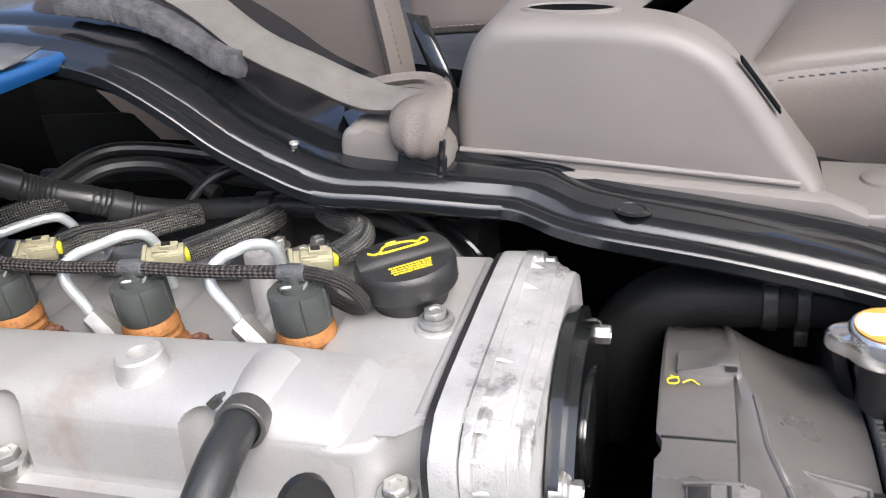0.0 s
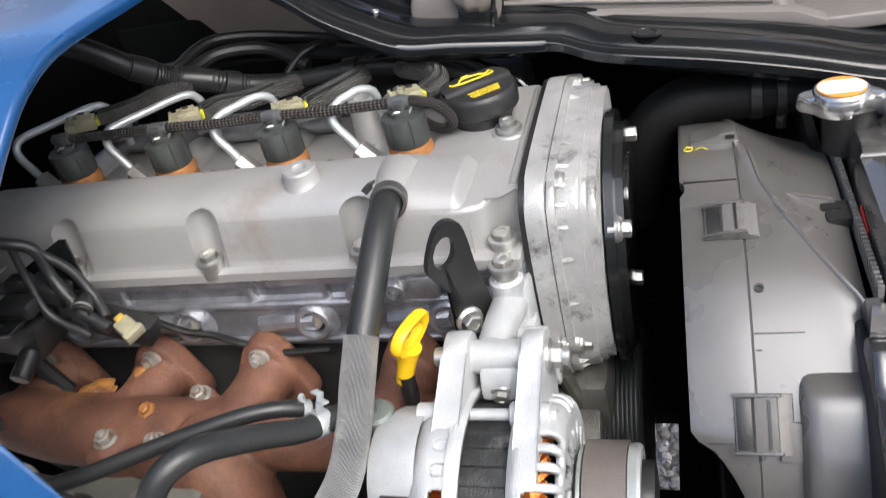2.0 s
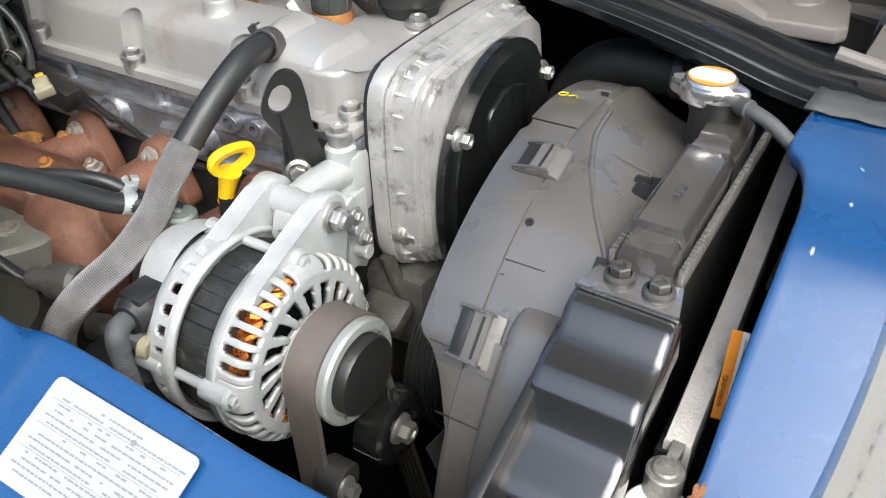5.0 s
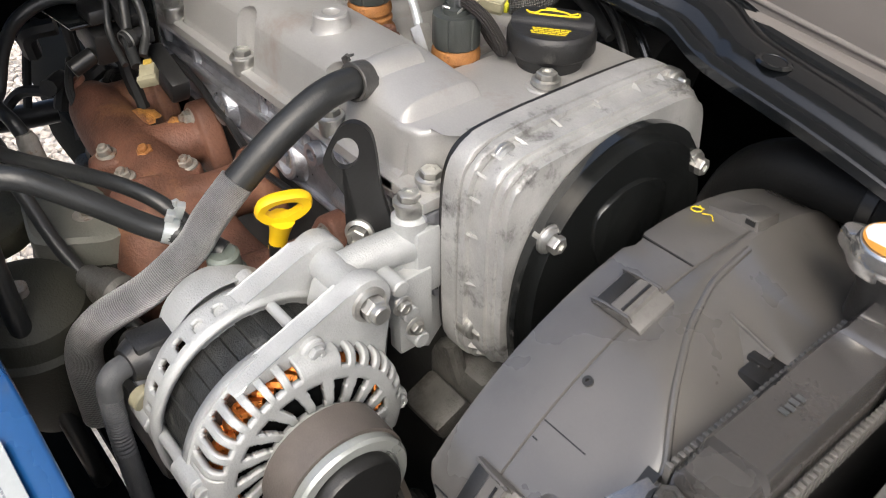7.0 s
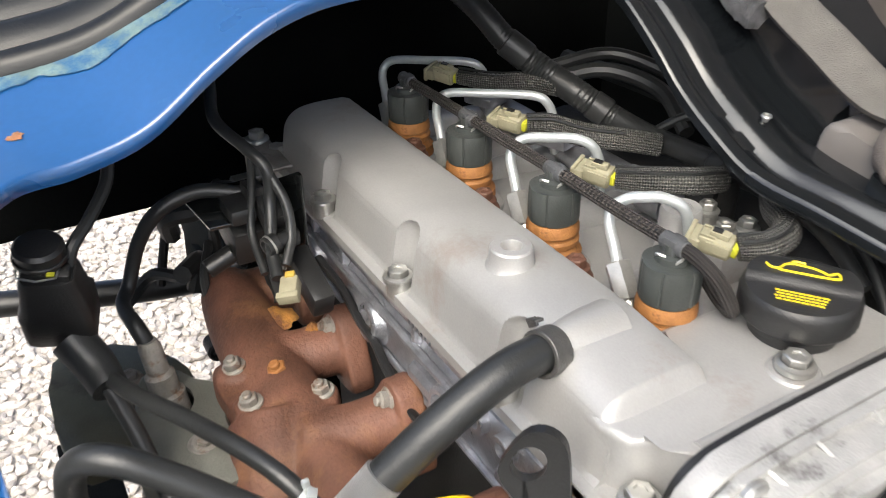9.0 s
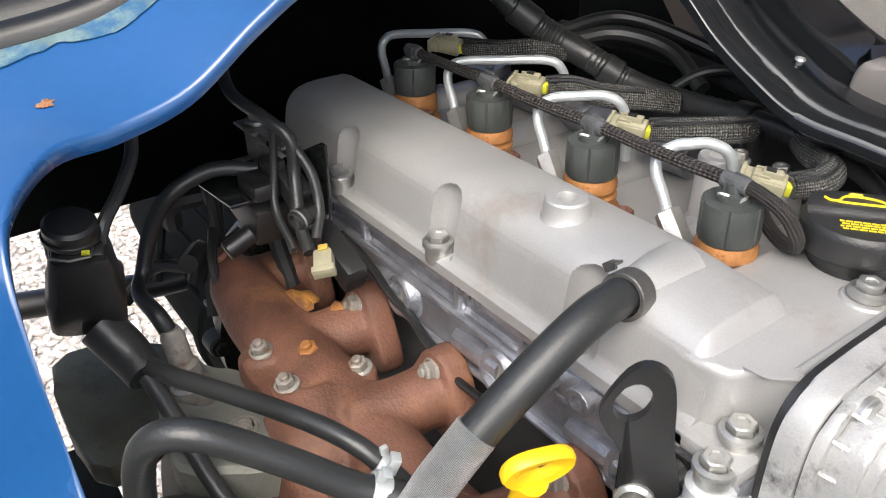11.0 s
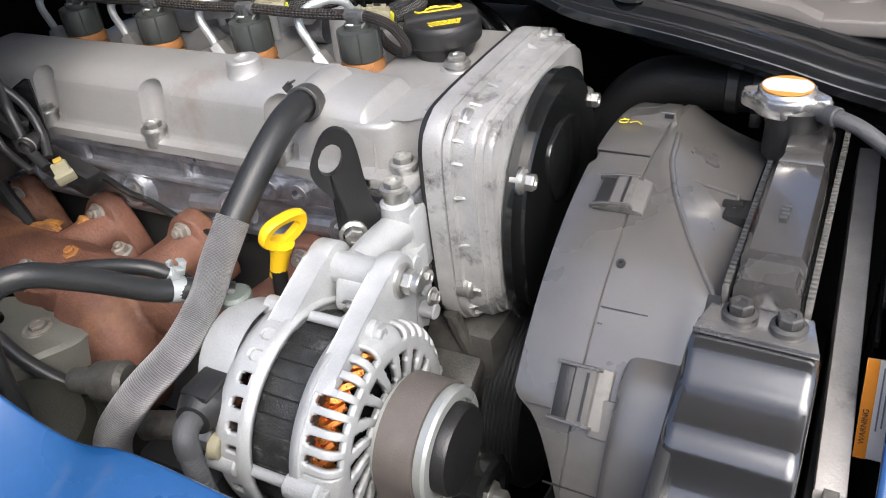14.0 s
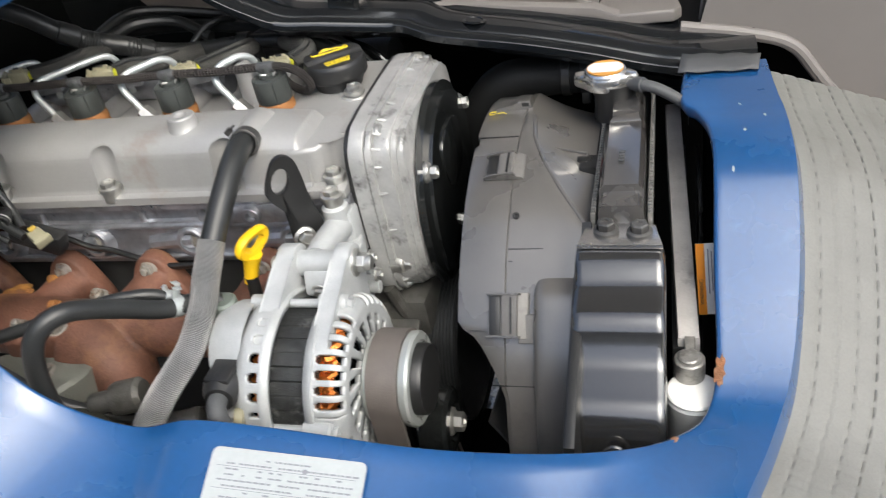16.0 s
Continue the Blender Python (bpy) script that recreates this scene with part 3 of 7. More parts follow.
for pts in (((-0.0185, 0.0075, 0), (-0.016, 0.0045, 0), (-0.012, 0.0045, 0)), ((-0.012, 0.0045, 0), (-0.008, 0.0105, 0), (0.002, 0.0105, 0), (0.008, 0.0085, 0), (0.011, 0.0065, 0), (0.015, 0.0095, 0), (0.0165, 0.0060, 0), (0.013, 0.0035, 0), (-0.010, 0.0032, 0), (-0.0125, 0.0050, 0)), ((-0.006, 0.0105, 0), (-0.006, 0.0135, 0), (0.000, 0.0135, 0))):
    s.tube([(x, y, zt) for x, y, z in pts], 0.0007, 6, 3)
s.turned(tw)
part("oil_can_mark", s, YELLOWP, cap, "yellow oil can mark")
for k in range(4):
    s = Shape()
    x = -0.012 + 0.001 * (k % 2)
    while x < 0.012 - 0.003 * (k == 3):
        w = 0.0014 + 0.0022 * abs(math.sin(37 * x * 100 + k * 5))
        s.box((x + w / 2, -0.0090 - 0.0026 * k, CZ + 0.0266), (w, 0.0010, 0.0006))
        x += w + 0.0006
    s.turned(tw)
    part("print_line", s, YELLOWP, cap, "yellow line of small print")

# ---- injectors ----
def facet(a):
    """A round plug with six upright grooves."""
    u = (a * 6 / (2 * math.pi)) % 1.0 - 0.5
    return 1.05 - (0.060 if abs(u) > 0.46 else 0.030 * (1 - math.cos(u * 2.2)))


def injector():
    t = thing("fuel_injector", "dark grey injector plug on an orange rusted base", "fuel injector", "fuel injectors along the engine")
    s = Shape()
    s.lathe((0, 0, 0.887), (0, 0, 1), [(0.0195, -0.010), (0.0190, 0.002), (0.0170, 0.004), (0.0158, 0.0065), (0.0170, 0.0085), (0.0170, 0.0110), (0.0156, 0.0125), (0.0156, 0.0140), (0.0168, 0.0155), (0.0166, 0.0200), (0.0155, 0.0230), (0, 0.0245)], 26)
    part("rusted_base", s, ORANGE, t, "orange rusted injector base")
    s = Shape()
    rows = []
    for r, z in ((0.0148, 0.9105), (0.0154, 0.9120), (0.0154, 0.9305), (0.0150, 0.9325), (0.011, 0.9330)):
        rows.append([(r * facet(a) * math.cos(a), r * facet(a) * math.sin(a), z) for a in np.linspace(0, 2 * math.pi, 120, endpoint=False)])
    s.grid(rows, closed=True, caps=True)
    part("plug", s, PLUG, t, "", 30)
    s = Shape()
    s.lathe((0, 0, 0.9325), (0, 0, 1), [(0.0095, 0), (0.0095, 0.004), (0.0055, 0.005), (0.0055, 0.010), (0, 0.010)], 20)
    s.box((0, 0.0, 0.9385), (0.010, 0.009, 0.006), None, 0.001)
    part("return_fitting", s, PLUG, t)
    s = Shape()
    for a in (0.6, 2.2, 3.9, 5.4):
        s.tube([(0.008 * math.cos(a), 0.008 * math.sin(a), 0.9330), (0.0095 * math.cos(a + 0.5), 0.0095 * math.sin(a + 0.5), 0.9375), (0.007 * math.cos(a + 1), 0.007 * math.sin(a + 1), 0.9370)], 0.0009, 6, 4)
    part("clip_wire", s, STEEL, t, "bent steel spring clip")
    for o in t.children:
        o.location.z += 0.0105
    return t


first = injector()
INJ = [0.0, -0.101, -0.201, -0.293]
first.matrix_world = pose(INJ[0], 0, 0)
for k in range(1, 4):
    copy_thing(first, pose(INJ[k], 0, 0, 0, 0, 7 * k))

line = Shape()
line.tube([(-0.299, 0.0, 0.952), (-0.25, 0.002, 0.951), (-0.201, 0.0, 0.9525), (-0.15, 0.001, 0.951), (-0.101, 0.0, 0.9525), (-0.05, 0.001, 0.951), (0.0, 0.0, 0.9525), (0.014, 0.001, 0.951), (0.027, 0.003, 0.945), (0.033, 0.008, 0.933), (0.029, 0.016, 0.922), (0.018, 0.022, 0.918), (0.008, 0.022, 0.924), (0.002, 0.022, 0.932)], 0.0039, 12, 10)
frl = thing("fuel_return_line", "dark braided fuel return line over the injectors", "fuel line")
part("braided_hose", line, BROWN, frl)
for x in (0.0, -0.101, -0.201, -0.293):
    s = Shape()
    s.box((x, 0.0, 0.9510), (0.0085, 0.0095, 0.0105), None, 0.001)
    s.cyl((x - 0.008, 0.0, 0.9522), (x + 0.008, 0.0, 0.9522), 0.0047, seg=14, bev=0.0006)
    part("fitting", s, GREYT, frl, "grey plastic tee fitting")


def rail_pipe(run, bolt):
    t = thing("injector_pipe", "pale bent steel injector pipe with union nut", "fuel pipe", "injector pipes")
    s = Shape()
    ex, ey = -0.054 + 0.040 * run, 0.017 + 0.043 * run
    s.tube([(-0.041, 0.001, 0.918), (-0.048, 0.003, 0.927), (-0.0555, 0.005, 0.9365), (-0.0585, 0.009, 0.9445), (-0.054, 0.017, 0.9500), (-0.054 + 0.019 * run, 0.017 + 0.020 * run, 0.9515), (ex, ey, 0.9520), (ex + 0.007, ey + 0.009, 0.946), (ex + 0.008, ey + 0.015, 0.930), (ex + 0.008, ey + 0.017, 0.905)], 0.0034, 12, 8)
    part("pipe", s, PIPE, t)
    s = Shape()
    s.cyl((-0.0250, -0.0030, 0.9030), (-0.0415, 0.0010, 0.9185), 0.0078, seg=6, bev=0.0008)
    s.cyl((-0.0120, -0.0050, 0.8910), (-0.0260, -0.0030, 0.9040), 0.0052, seg=14)
    part("union_nut", s, STEEL, t, "dull steel union nut")
    if bolt:
        s = Shape()
        s.lathe((-0.063, -0.011, 0.879), (0, 0, 1), [(0.0125, 0), (0.0120, 0.018), (0.0108, 0.024), (0.0088, 0.026), (0.0080, 0.028)], 20)
        s.bolt((-0.063, -0.011, 0.907), (0, 0, 1), 0.0062, 0.008)
        part("clamp_bolt", s, RUST, t, "rusty clamp bolt")
    return t


for x, run in zip(INJ, (0.32, 0.55, 1.05, 1.05)):
    rail_pipe(run, x > -0.25).matrix_world = pose(x, 0, 0)

# ---- alternator ----
alt = thing("alternator", "bright aluminium alternator with copper windings", "alternator")
AY, AZ = -0.202, 0.774
X1 = (1, 0, 0)
s = Shape()
rows = []
for x, d in ((0.0585, -0.004), (0.059, 0.0), (0.0995, 0.0), (0.100, -0.004)):
    ringp = []
    for k in range(36):
        for u, dr in ((0.0, -0.0009), (0.06, 0.0), (0.5, 0.0002), (0.94, 0.0)):
            a = 2 * math.pi * (k + u) / 36
            r = 0.0616 + dr + d + (0.0006 if k % 3 == 0 else 0.0)
            ringp.append((x, AY + r * math.cos(a), AZ + r * math.sin(a)))
    rows.append(ringp)
s.grid(rows, closed=True, caps=True)
part("stator", s, STATOR, alt, "black laminated stator ring", 20)
s = Shape()
s.lathe((0.032, AY, AZ), X1, [(0.030, 0.004), (0.043, 0.004), (0.047, 0.010), (0.047, 0.034)], 56)
s.lathe((0.084, AY, AZ), X1, [(0.047, 0.009), (0.047, 0.026), (0.043, 0.030), (0.020, 0.030)], 56)
part("rotor_shell", s, DARK, alt, "dark inside of the alternator")
s = Shape()
for x0, x1 in ((0.046, 0.062), (0.096, 0.111)):
    s = Shape()
    for k in range(44):
        a = 2 * math.pi * k / 44
        ca, sa = math.cos(a), math.sin(a)
        cb, sb = math.cos(a + 0.14), math.sin(a + 0.14)
        s.tube([(x0, AY + 0.0505 * ca, AZ + 0.0505 * sa), ((x0 + x1) / 2, AY + 0.0530 * cb, AZ + 0.0530 * sb), (x1, AY + 0.0505 * ca, AZ + 0.0505 * sa)], 0.0032, 6, 3)
    s.lathe((x0 + 0.003, AY, AZ), X1, [(0.0498, 0), (0.0498, x1 - x0 - 0.006)], 44)
    part("copper_winding", s, COPPER, alt, "copper winding seen through the slots")


def bell(x0, sg, r, length, n, skip, slot=None):
    """A cast end bell: band, shoulder slots with round ends, and curved slots in its face."""
    c = Shape()
    prof, run = [], 0.0
    pts = [(r + 0.0015, 0.0), (r + 0.0015, 0.006)]
    pts += [(r, 0.0065 + (length - 0.0165) * k / 14) for k in range(15)]
    pts += [(r - 0.010 + 0.010 * math.cos(q), length - 0.010 + 0.010 * math.sin(q)) for q in np.linspace(0.2, math.pi / 2, 8)]
    pts += [(r - 0.010 - (r - 0.010 - 0.016) * k / 20, length + 0.0005 * k / 20) for k in range(1, 21)]
    for k, (rr, h) in enumerate(pts):
        if k:
            run += math.hypot(rr - pts[k - 1][0], h - pts[k - 1][1])
        prof.append((rr, h, run))
    na = 360
    vs = [[c.bm.verts.new((x0 + sg * h, AY + rr * math.cos(2 * math.pi * j / na), AZ + rr * math.sin(2 * math.pi * j / na))) for j in range(na)] for rr, h, _ in prof]
    lo, hi = 0.0080, slot or length + 0.0045
    for i in range(len(prof) - 1):
        rr, h, u = prof[i]
        for j in range(na):
            ang = 2 * math.pi * (j + 0.5) / na
            cut = False
            blocked = any(abs((ang - radians(q) + math.pi) % (2 * math.pi) - math.pi) < radians(9) for q in skip)
            if not blocked and lo < u < hi:
                w = ((ang / (2 * math.pi) * n) % 1.0 - 0.5) / n * 2 * math.pi * r
                edge = max(0.0, max(lo + 0.0034 - u, u - hi + 0.0034))
                cut = edge < 0.0034 and abs(w) < math.sqrt(0.0034 ** 2 - edge ** 2)
            if length + 0.0125 < u < length + 0.0310:
                tw = ang + (u - length) * 7
                w = ((tw / (2 * math.pi) * n * 0.5) % 1.0 - 0.5)
                cut = cut or abs(w) < 0.30
            if not cut:
                k = (j + 1) % na
                c.bm.faces.new((vs[i][j], vs[i][k], vs[i + 1][k], vs[i + 1][j]))
    loose = [v for v in c.bm.verts if not v.link_faces]
    bmesh.ops.delete(c.bm, geom=loose, context="VERTS")
    return c


LUGS = (80, 172, 262, 350)
for nm, b_ in (("front_bell", bell(0.0925, 1, 0.0655, 0.029, 36, LUGS)), ("rear_bell", bell(0.0665, -1, 0.0650, 0.028, 30, LUGS, 0.0180))):
    o = part(nm, b_, BRIGHT, alt, "slotted cast housing")
    md = o.modifiers.new("wall", "SOLIDIFY")
    md.thickness, md.offset = 0.0042, -1.0 if nm == "front_bell" else 1.0
s = Shape()
s.lathe((0.034, AY, AZ), (-1, 0, 0), [(0.058, 0), (0.056, 0.010), (0.048, 0.016), (0.03, 0.02), (0, 0.02)], 40)
s.lathe((0.040, AY - 0.004, AZ + 0.030), (-1, 0, 0), [(0.040, 0), (0.0395, 0.018), (0.034, 0.030), (0.020, 0.034), (0, 0.035)], 32)
s.box((0.022, AY - 0.045, AZ + 0.012), (0.030, 0.034, 0.022), Matrix.Rotation(radians(20), 4, "X"), 0.007)
part("rear_cap", s, BRIGHT, alt, "rear cap of the alternator")
for a in (80, 172, 262, 350):
    ca, sa = math.cos(radians(a)), math.sin(radians(a))
    b = Shape()
    b.cyl((0.034, AY + 0.0655 * ca, AZ + 0.0655 * sa), (0.056, AY + 0.0655 * ca, AZ + 0.0655 * sa), 0.0068, seg=18, bev=0.001)
    b.cyl((0.090, AY + 0.0655 * ca, AZ + 0.0655 * sa), (0.112, AY + 0.0655 * ca, AZ + 0.0655 * sa), 0.0075, seg=18, bev=0.001)
    b.cyl((0.05, AY + 0.0655 * ca, AZ + 0.0655 * sa), (0.1, AY + 0.0655 * ca, AZ + 0.0655 * sa), 0.0035, seg=12)
    b.bolt((0.112, AY + 0.0655 * ca, AZ + 0.0655 * sa), X1, 0.0048, 0.005)
    part("through_bolt", b, BRIGHT, alt)
for x0, x1, nm in ((0.0945, 0.1085, "front_arm"), (0.047, 0.0630, "rear_arm")):
    s = Shape()
    ol = [(-0.152 + 0.0160 * math.cos(radians(q)), 0.8480 + 0.0160 * math.sin(radians(q))) for q in range(140, -41, -15)]
    ol += [(AY + 0.0655 * math.cos(radians(q)), AZ + 0.0655 * math.sin(radians(q))) for q in (22, 30)]
    ol += [(AY + 0.060 * math.cos(radians(q)), AZ + 0.060 * math.sin(radians(q))) for q in (45, 60, 75, 90, 105, 120)]
    ol += [(AY + 0.0665 * math.cos(radians(q)), AZ + 0.0665 * math.sin(radians(q))) for q in (122, 114)]
    s.plate(ol, "x", x0, x1, 0.002)
    part(nm, s, BRIGHT, alt)
s = Shape()
s.cyl((0.038, -0.152, 0.848), (0.122, -0.152, 0.848), 0.006, seg=18, bev=0.001)
s.bolt((0.1085, -0.152, 0.848), X1, 0.0078, 0.009)
part("pivot_bolt", s, STEEL, alt, "long threaded pivot bolt")
s = Shape()
s.cyl((0.060, -0.152, 0.848), (0.096, -0.152, 0.848), 0.0105, seg=24, bev=0.001)
s.box((0.080, -0.160, 0.836), (0.026, 0.016, 0.022), Matrix.Rotation(radians(-20), 4, "X"), 0.004)
part("pivot_sleeve", s, BRIGHT, alt)
s = Shape()
s.bolt((0.080, -0.167, 0.831), (0, -1, -0.25), 0.0056, 0.005)
part("lock_bolt", s, STEEL, alt)

pul = thing("alternator_pulley", "grey alternator pulley with black cap", "pulley")
s = Shape()
s.lathe((0.124, AY, AZ), X1, [(0.012, 0), (0.0335, 0), (0.0355, 0.001), (0.0355, 0.003), (0.033, 0.004), (0.033, 0.028), (0.0365, 0.029), (0.0370, 0.034), (0.0355, 0.036), (0.030, 0.0362), (0.029, 0.034), (0.0, 0.034)], 64)
part("rim", s, RIM, pul)
s = Shape()
s.lathe((0.157, AY, AZ), X1, [(0.0275, 0), (0.0275, 0.008), (0.0262, 0.0102), (0, 0.0108)], 56)
part("dust_cap", s, BLACK, pul, "black dust cap")

belt = Shape()


def belt_path(w):
    """A flat loop round the alternator pulley and the crank pulley."""
    pts = []
    for k in range(25):
        a = radians(-25 + 215 * k / 24)
        pts.append((AY + 0.0345 * math.cos(a), AZ + 0.0345 * math.sin(a)))
    for k in range(17):
        a = radians(190 + 145 * k / 16)
        pts.append((-0.166 + 0.070 * math.cos(a), 0.50 + 0.070 * math.sin(a)))
    return pts


bp_ = belt_path(0)
rows = []
for y, z in bp_ + bp_[:1]:
    rows.append((y, z))
inner = []
n = len(bp_)
ring_a, ring_b, ring_c, ring_d = [], [], [], []
for i, (y, z) in enumerate(bp_):
    y0, z0 = bp_[i - 1]
    y1, z1 = bp_[(i + 1) % n]
    d = Vector((z1 - z0, -(y1 - y0))).normalized() * 0.004
    ring_a.append((0.1285, y, z)), ring_b.append((0.1525, y, z)), ring_c.append((0.1525, y + d.x, z + d.y)), ring_d.append((0.1285, y + d.x, z + d.y))
belt.grid([ring_a, ring_b, ring_c, ring_d, ring_a], closed=True)
dbelt = thing("drive_belt", "worn grey-brown drive belt on the pulleys", "drive belt")
part("belt_back", belt, BELT, dbelt)
for k in range(5):
    v = Shape()
    cx = 0.1308 + 0.0048 * k
    inn = [(y * 0.96 + (AY if z > 0.65 else -0.166) * 0.04, z * 0.96 + (AZ if z > 0.65 else 0.50) * 0.04) for y, z in bp_]
    v.grid([[(cx - 0.0016, y, z) for y, z in bp_], [(cx, y, z) for y, z in inn], [(cx + 0.0016, y, z) for y, z in bp_]], closed=True)
    part("belt_rib", v, RUBBER, dbelt, "black rib on the belt's inner side")

mount = thing("alternator_bracket", "bright cast alternator bracket on the engine front", "bracket")
s = Shape()
s.tube([(0.0785, -0.098, 0.848), (0.078, -0.112, 0.850), (0.076, -0.128, 0.850), (0.075, -0.146, 0.848)], [0.0125, 0.0118, 0.0112, 0.0115], 18, 6)
s.cyl((0.0785, -0.1005, 0.83), (0.0785, -0.1005, 0.870), 0.0112, seg=24, bev=0.002)
s.box((0.083, -0.094, 0.838), (0.018, 0.022, 0.05), None, 0.004)
part("bar", s, BRIGHT, mount, "thick cast bar to the alternator pivot")
s = Shape()
s.plate([(-0.078, 0.850), (-0.128, 0.848), (-0.132, 0.838), (-0.124, 0.806), (-0.108, 0.768), (-0.090, 0.756), (-0.078, 0.77)], "x", 0.066, 0.084, 0.003)
part("web", s, BRIGHT, mount)
for z in (0.842, 0.818, 0.792):
    s = Shape()
    s.cyl((0.074, -0.126 + (0.84 - z) * 0.3, z), (0.105, -0.126 + (0.84 - z) * 0.3, z), 0.0058, seg=14, bev=0.001)
    part("rib_tube", s, BRIGHT, mount)
s = Shape()
s.box((0.088, -0.108, 0.806), (0.012, 0.026, 0.060), None, 0.002)
part("casting", s, BRIGHT, mount)
for x, y, z in ((0.108, -0.12, 0.812), (0.112, -0.132, 0.838)):
    b = Shape()
    b.bolt((x, y, z), X1, 0.0046, 0.005)
    part("bolt", b, STEEL, mount)

# ---- lifting eye ----
eye = thing("lifting_eye", "black steel lifting eye bolted to the head", "bracket")
s = Shape()
o = rounded([(-0.0192, 0.0517), (-0.0096, 0.0704), (-0.0003, 0.0755), (0.0085, 0.0700), (0.0115, 0.0565), (0.0128, 0.0385), (0.0145, 0.0268), (0.0185, 0.006), (0.0150, -0.024), (0.0, -0.028), (-0.009, -0.020), (-0.0075, 0.002), (-0.0020, 0.0125), (-0.0060, 0.0215), (-0.0122, 0.0326), (-0.0180, 0.0419)], 3)
c0 = Vector((-0.0062, 0.0555))
hole = []
for x, z in o:
    d = Vector((x - c0.x, (z - c0.y) * 0.8)).normalized()
    hole.append((c0.x + 0.0078 * d.x + 0.0018 * d.y, c0.y + 0.0104 * d.y))
m = Matrix.Translation((0.053, -0.118, 0.851)) @ Matrix.Rotation(radians(45), 4, "Z")
rows = []
for ring_, y in ((hole, -0.0024), (o, -0.0024), (o, 0.0024), (hole, 0.0024), (hole, -0.0024)):
    rows.append([m @ Vector((x, y, z)) for x, z in ring_])
s.grid(rows, closed=True)
part("plate", s, BLACK, eye, "", 20)
for x, z in ((0.053, 0.851), (0.050, 0.833)):
    b = Shape()
    b.bolt((x + 0.0015, -0.1205, z), (0.6, -0.75, 0.1), 0.0066, 0.009)
    b.cyl((x, -0.118, z), (x, -0.09, z), 0.006, seg=14)
    part("bolt", b, STEEL, eye)

# ---- dipstick ----
dip = thing("dipstick", "yellow plastic dipstick handle in its tube", "dipstick")
s = Shape()
hx = Vector((0.34, 0.94, 0.0)).normalized()
vx = Vector((0.30, 0.06, 0.93)).normalized()
nx = hx.cross(vx).normalized()
base = Vector((0.0165, -0.158, 0.836))
outer_, inner_ = [], []
for k in range(40):
    a = 2 * math.pi * k / 40
    ca, sa = math.cos(a), math.sin(a)
    ay = 0.0355 + 0.0125 * math.copysign(abs(sa) ** 0.7, sa)
    ax = 0.0172 * math.copysign(abs(ca) ** 0.75, ca) * (1.0 if sa > -0.1 else 1 - 0.45 * min(1.0, -sa))
    outer_.append((ax, ay))
    inner_.append((0.0112 * math.copysign(abs(ca) ** 0.9, ca) * (1 if sa > 0 else 1 - 0.35 * -sa), 0.0360 + 0.0068 * sa))
rows = []
for ring_, t_ in ((inner_, -0.0026), (inner_, 0.0026), ([(x * 0.93, 0.036 + (y - 0.036) * 0.93) for x, y in outer_], 0.0036), (outer_, 0.0016), (outer_, -0.0016), ([(x * 0.93, 0.036 + (y - 0.036) * 0.93) for x, y in outer_], -0.0036), (inner_, -0.0026)):
    rows.append([base + hx * x + vx * y + nx * t_ for x, y in ring_])
s.grid(rows, closed=True)
s.tube([base - vx * 0.002, base + vx * 0.010, base + vx * 0.018, base + vx * 0.026], [0.0055, 0.0060, 0.0068, 0.0085], 14, 5)
part("handle", s, YELLOW, dip)
s = Shape()
s.tube([(0.018, -0.1585, 0.840), (0.015, -0.158, 0.80), (0.005, -0.15, 0.70)], 0.0055, 12, 6)
part("guide_tube", s, BLACK, dip, "black dipstick tube")

# ---- exhaust ----
exh = thing("exhaust_manifold", "rusty brown cast iron exhaust manifold", "exhaust manifold")
PORT = [0.0, -0.114, -0.207, -0.305]
s = Shape()
s.tube([(0.045, -0.135, 0.775), (0.0, -0.153, 0.777), (-0.06, -0.160, 0.780), (-0.114, -0.160, 0.783), (-0.16, -0.163, 0.785), (-0.21, -0.163, 0.786), (-0.27, -0.162, 0.790), (-0.308, -0.160, 0.797), (-0.327, -0.157, 0.802)], [0.019, 0.0225, 0.0225, 0.0245, 0.027, 0.028, 0.027, 0.024, 0.015], 20, 8)
for x in PORT:
    s.tube([(x - 0.012, -0.166, 0.786), (x - 0.004, -0.134, 0.792), (x, -0.102, 0.794)], [0.0240, 0.0205, 0.0215], 20, 6)
    s.plate(rounded([(x - 0.031, 0.770), (x - 0.024, 0.799), (x - 0.013, 0.8205), (x, 0.8260), (x + 0.013, 0.8205), (x + 0.024, 0.799), (x + 0.031, 0.770), (x, 0.763)], 3), "y", -0.114, -0.095, 0.002)
s.plate(rounded([(-0.224, -0.193), (-0.206, -0.204), (-0.165, -0.200), (-0.142, -0.186), (-0.140, -0.150), (-0.165, -0.140), (-0.205, -0.150)], 3), "z", 0.776, 0.802, 0.004)
for x, y in ((-0.207, -0.188), (-0.165, -0.190), (-0.184, -0.163), (-0.152, -0.145)):
    s.cyl((x, y, 0.79), (x, y, 0.8065), 0.0125, 0.0110, seg=18)
s.tube([(-0.16, -0.178, 0.785), (-0.13, -0.187, 0.770), (-0.115, -0.198, 0.735), (-0.112, -0.202, 0.715)], [0.032, 0.033, 0.030, 0.022], 18, 6)
s.box((-0.242, -0.158, 0.806), (0.040, 0.030, 0.012), None, 0.005)
o = part("casting", s, RUST, exh, "rusty cast manifold with blended runners", 60)
md = o.modifiers.new("blend", "REMESH")
md.mode, md.voxel_size, md.use_smooth_shade = "VOXEL", 0.0022, True
md = o.modifiers.new("soften", "SMOOTH")
md.factor, md.iterations = 0.5, 5
s = Shape()
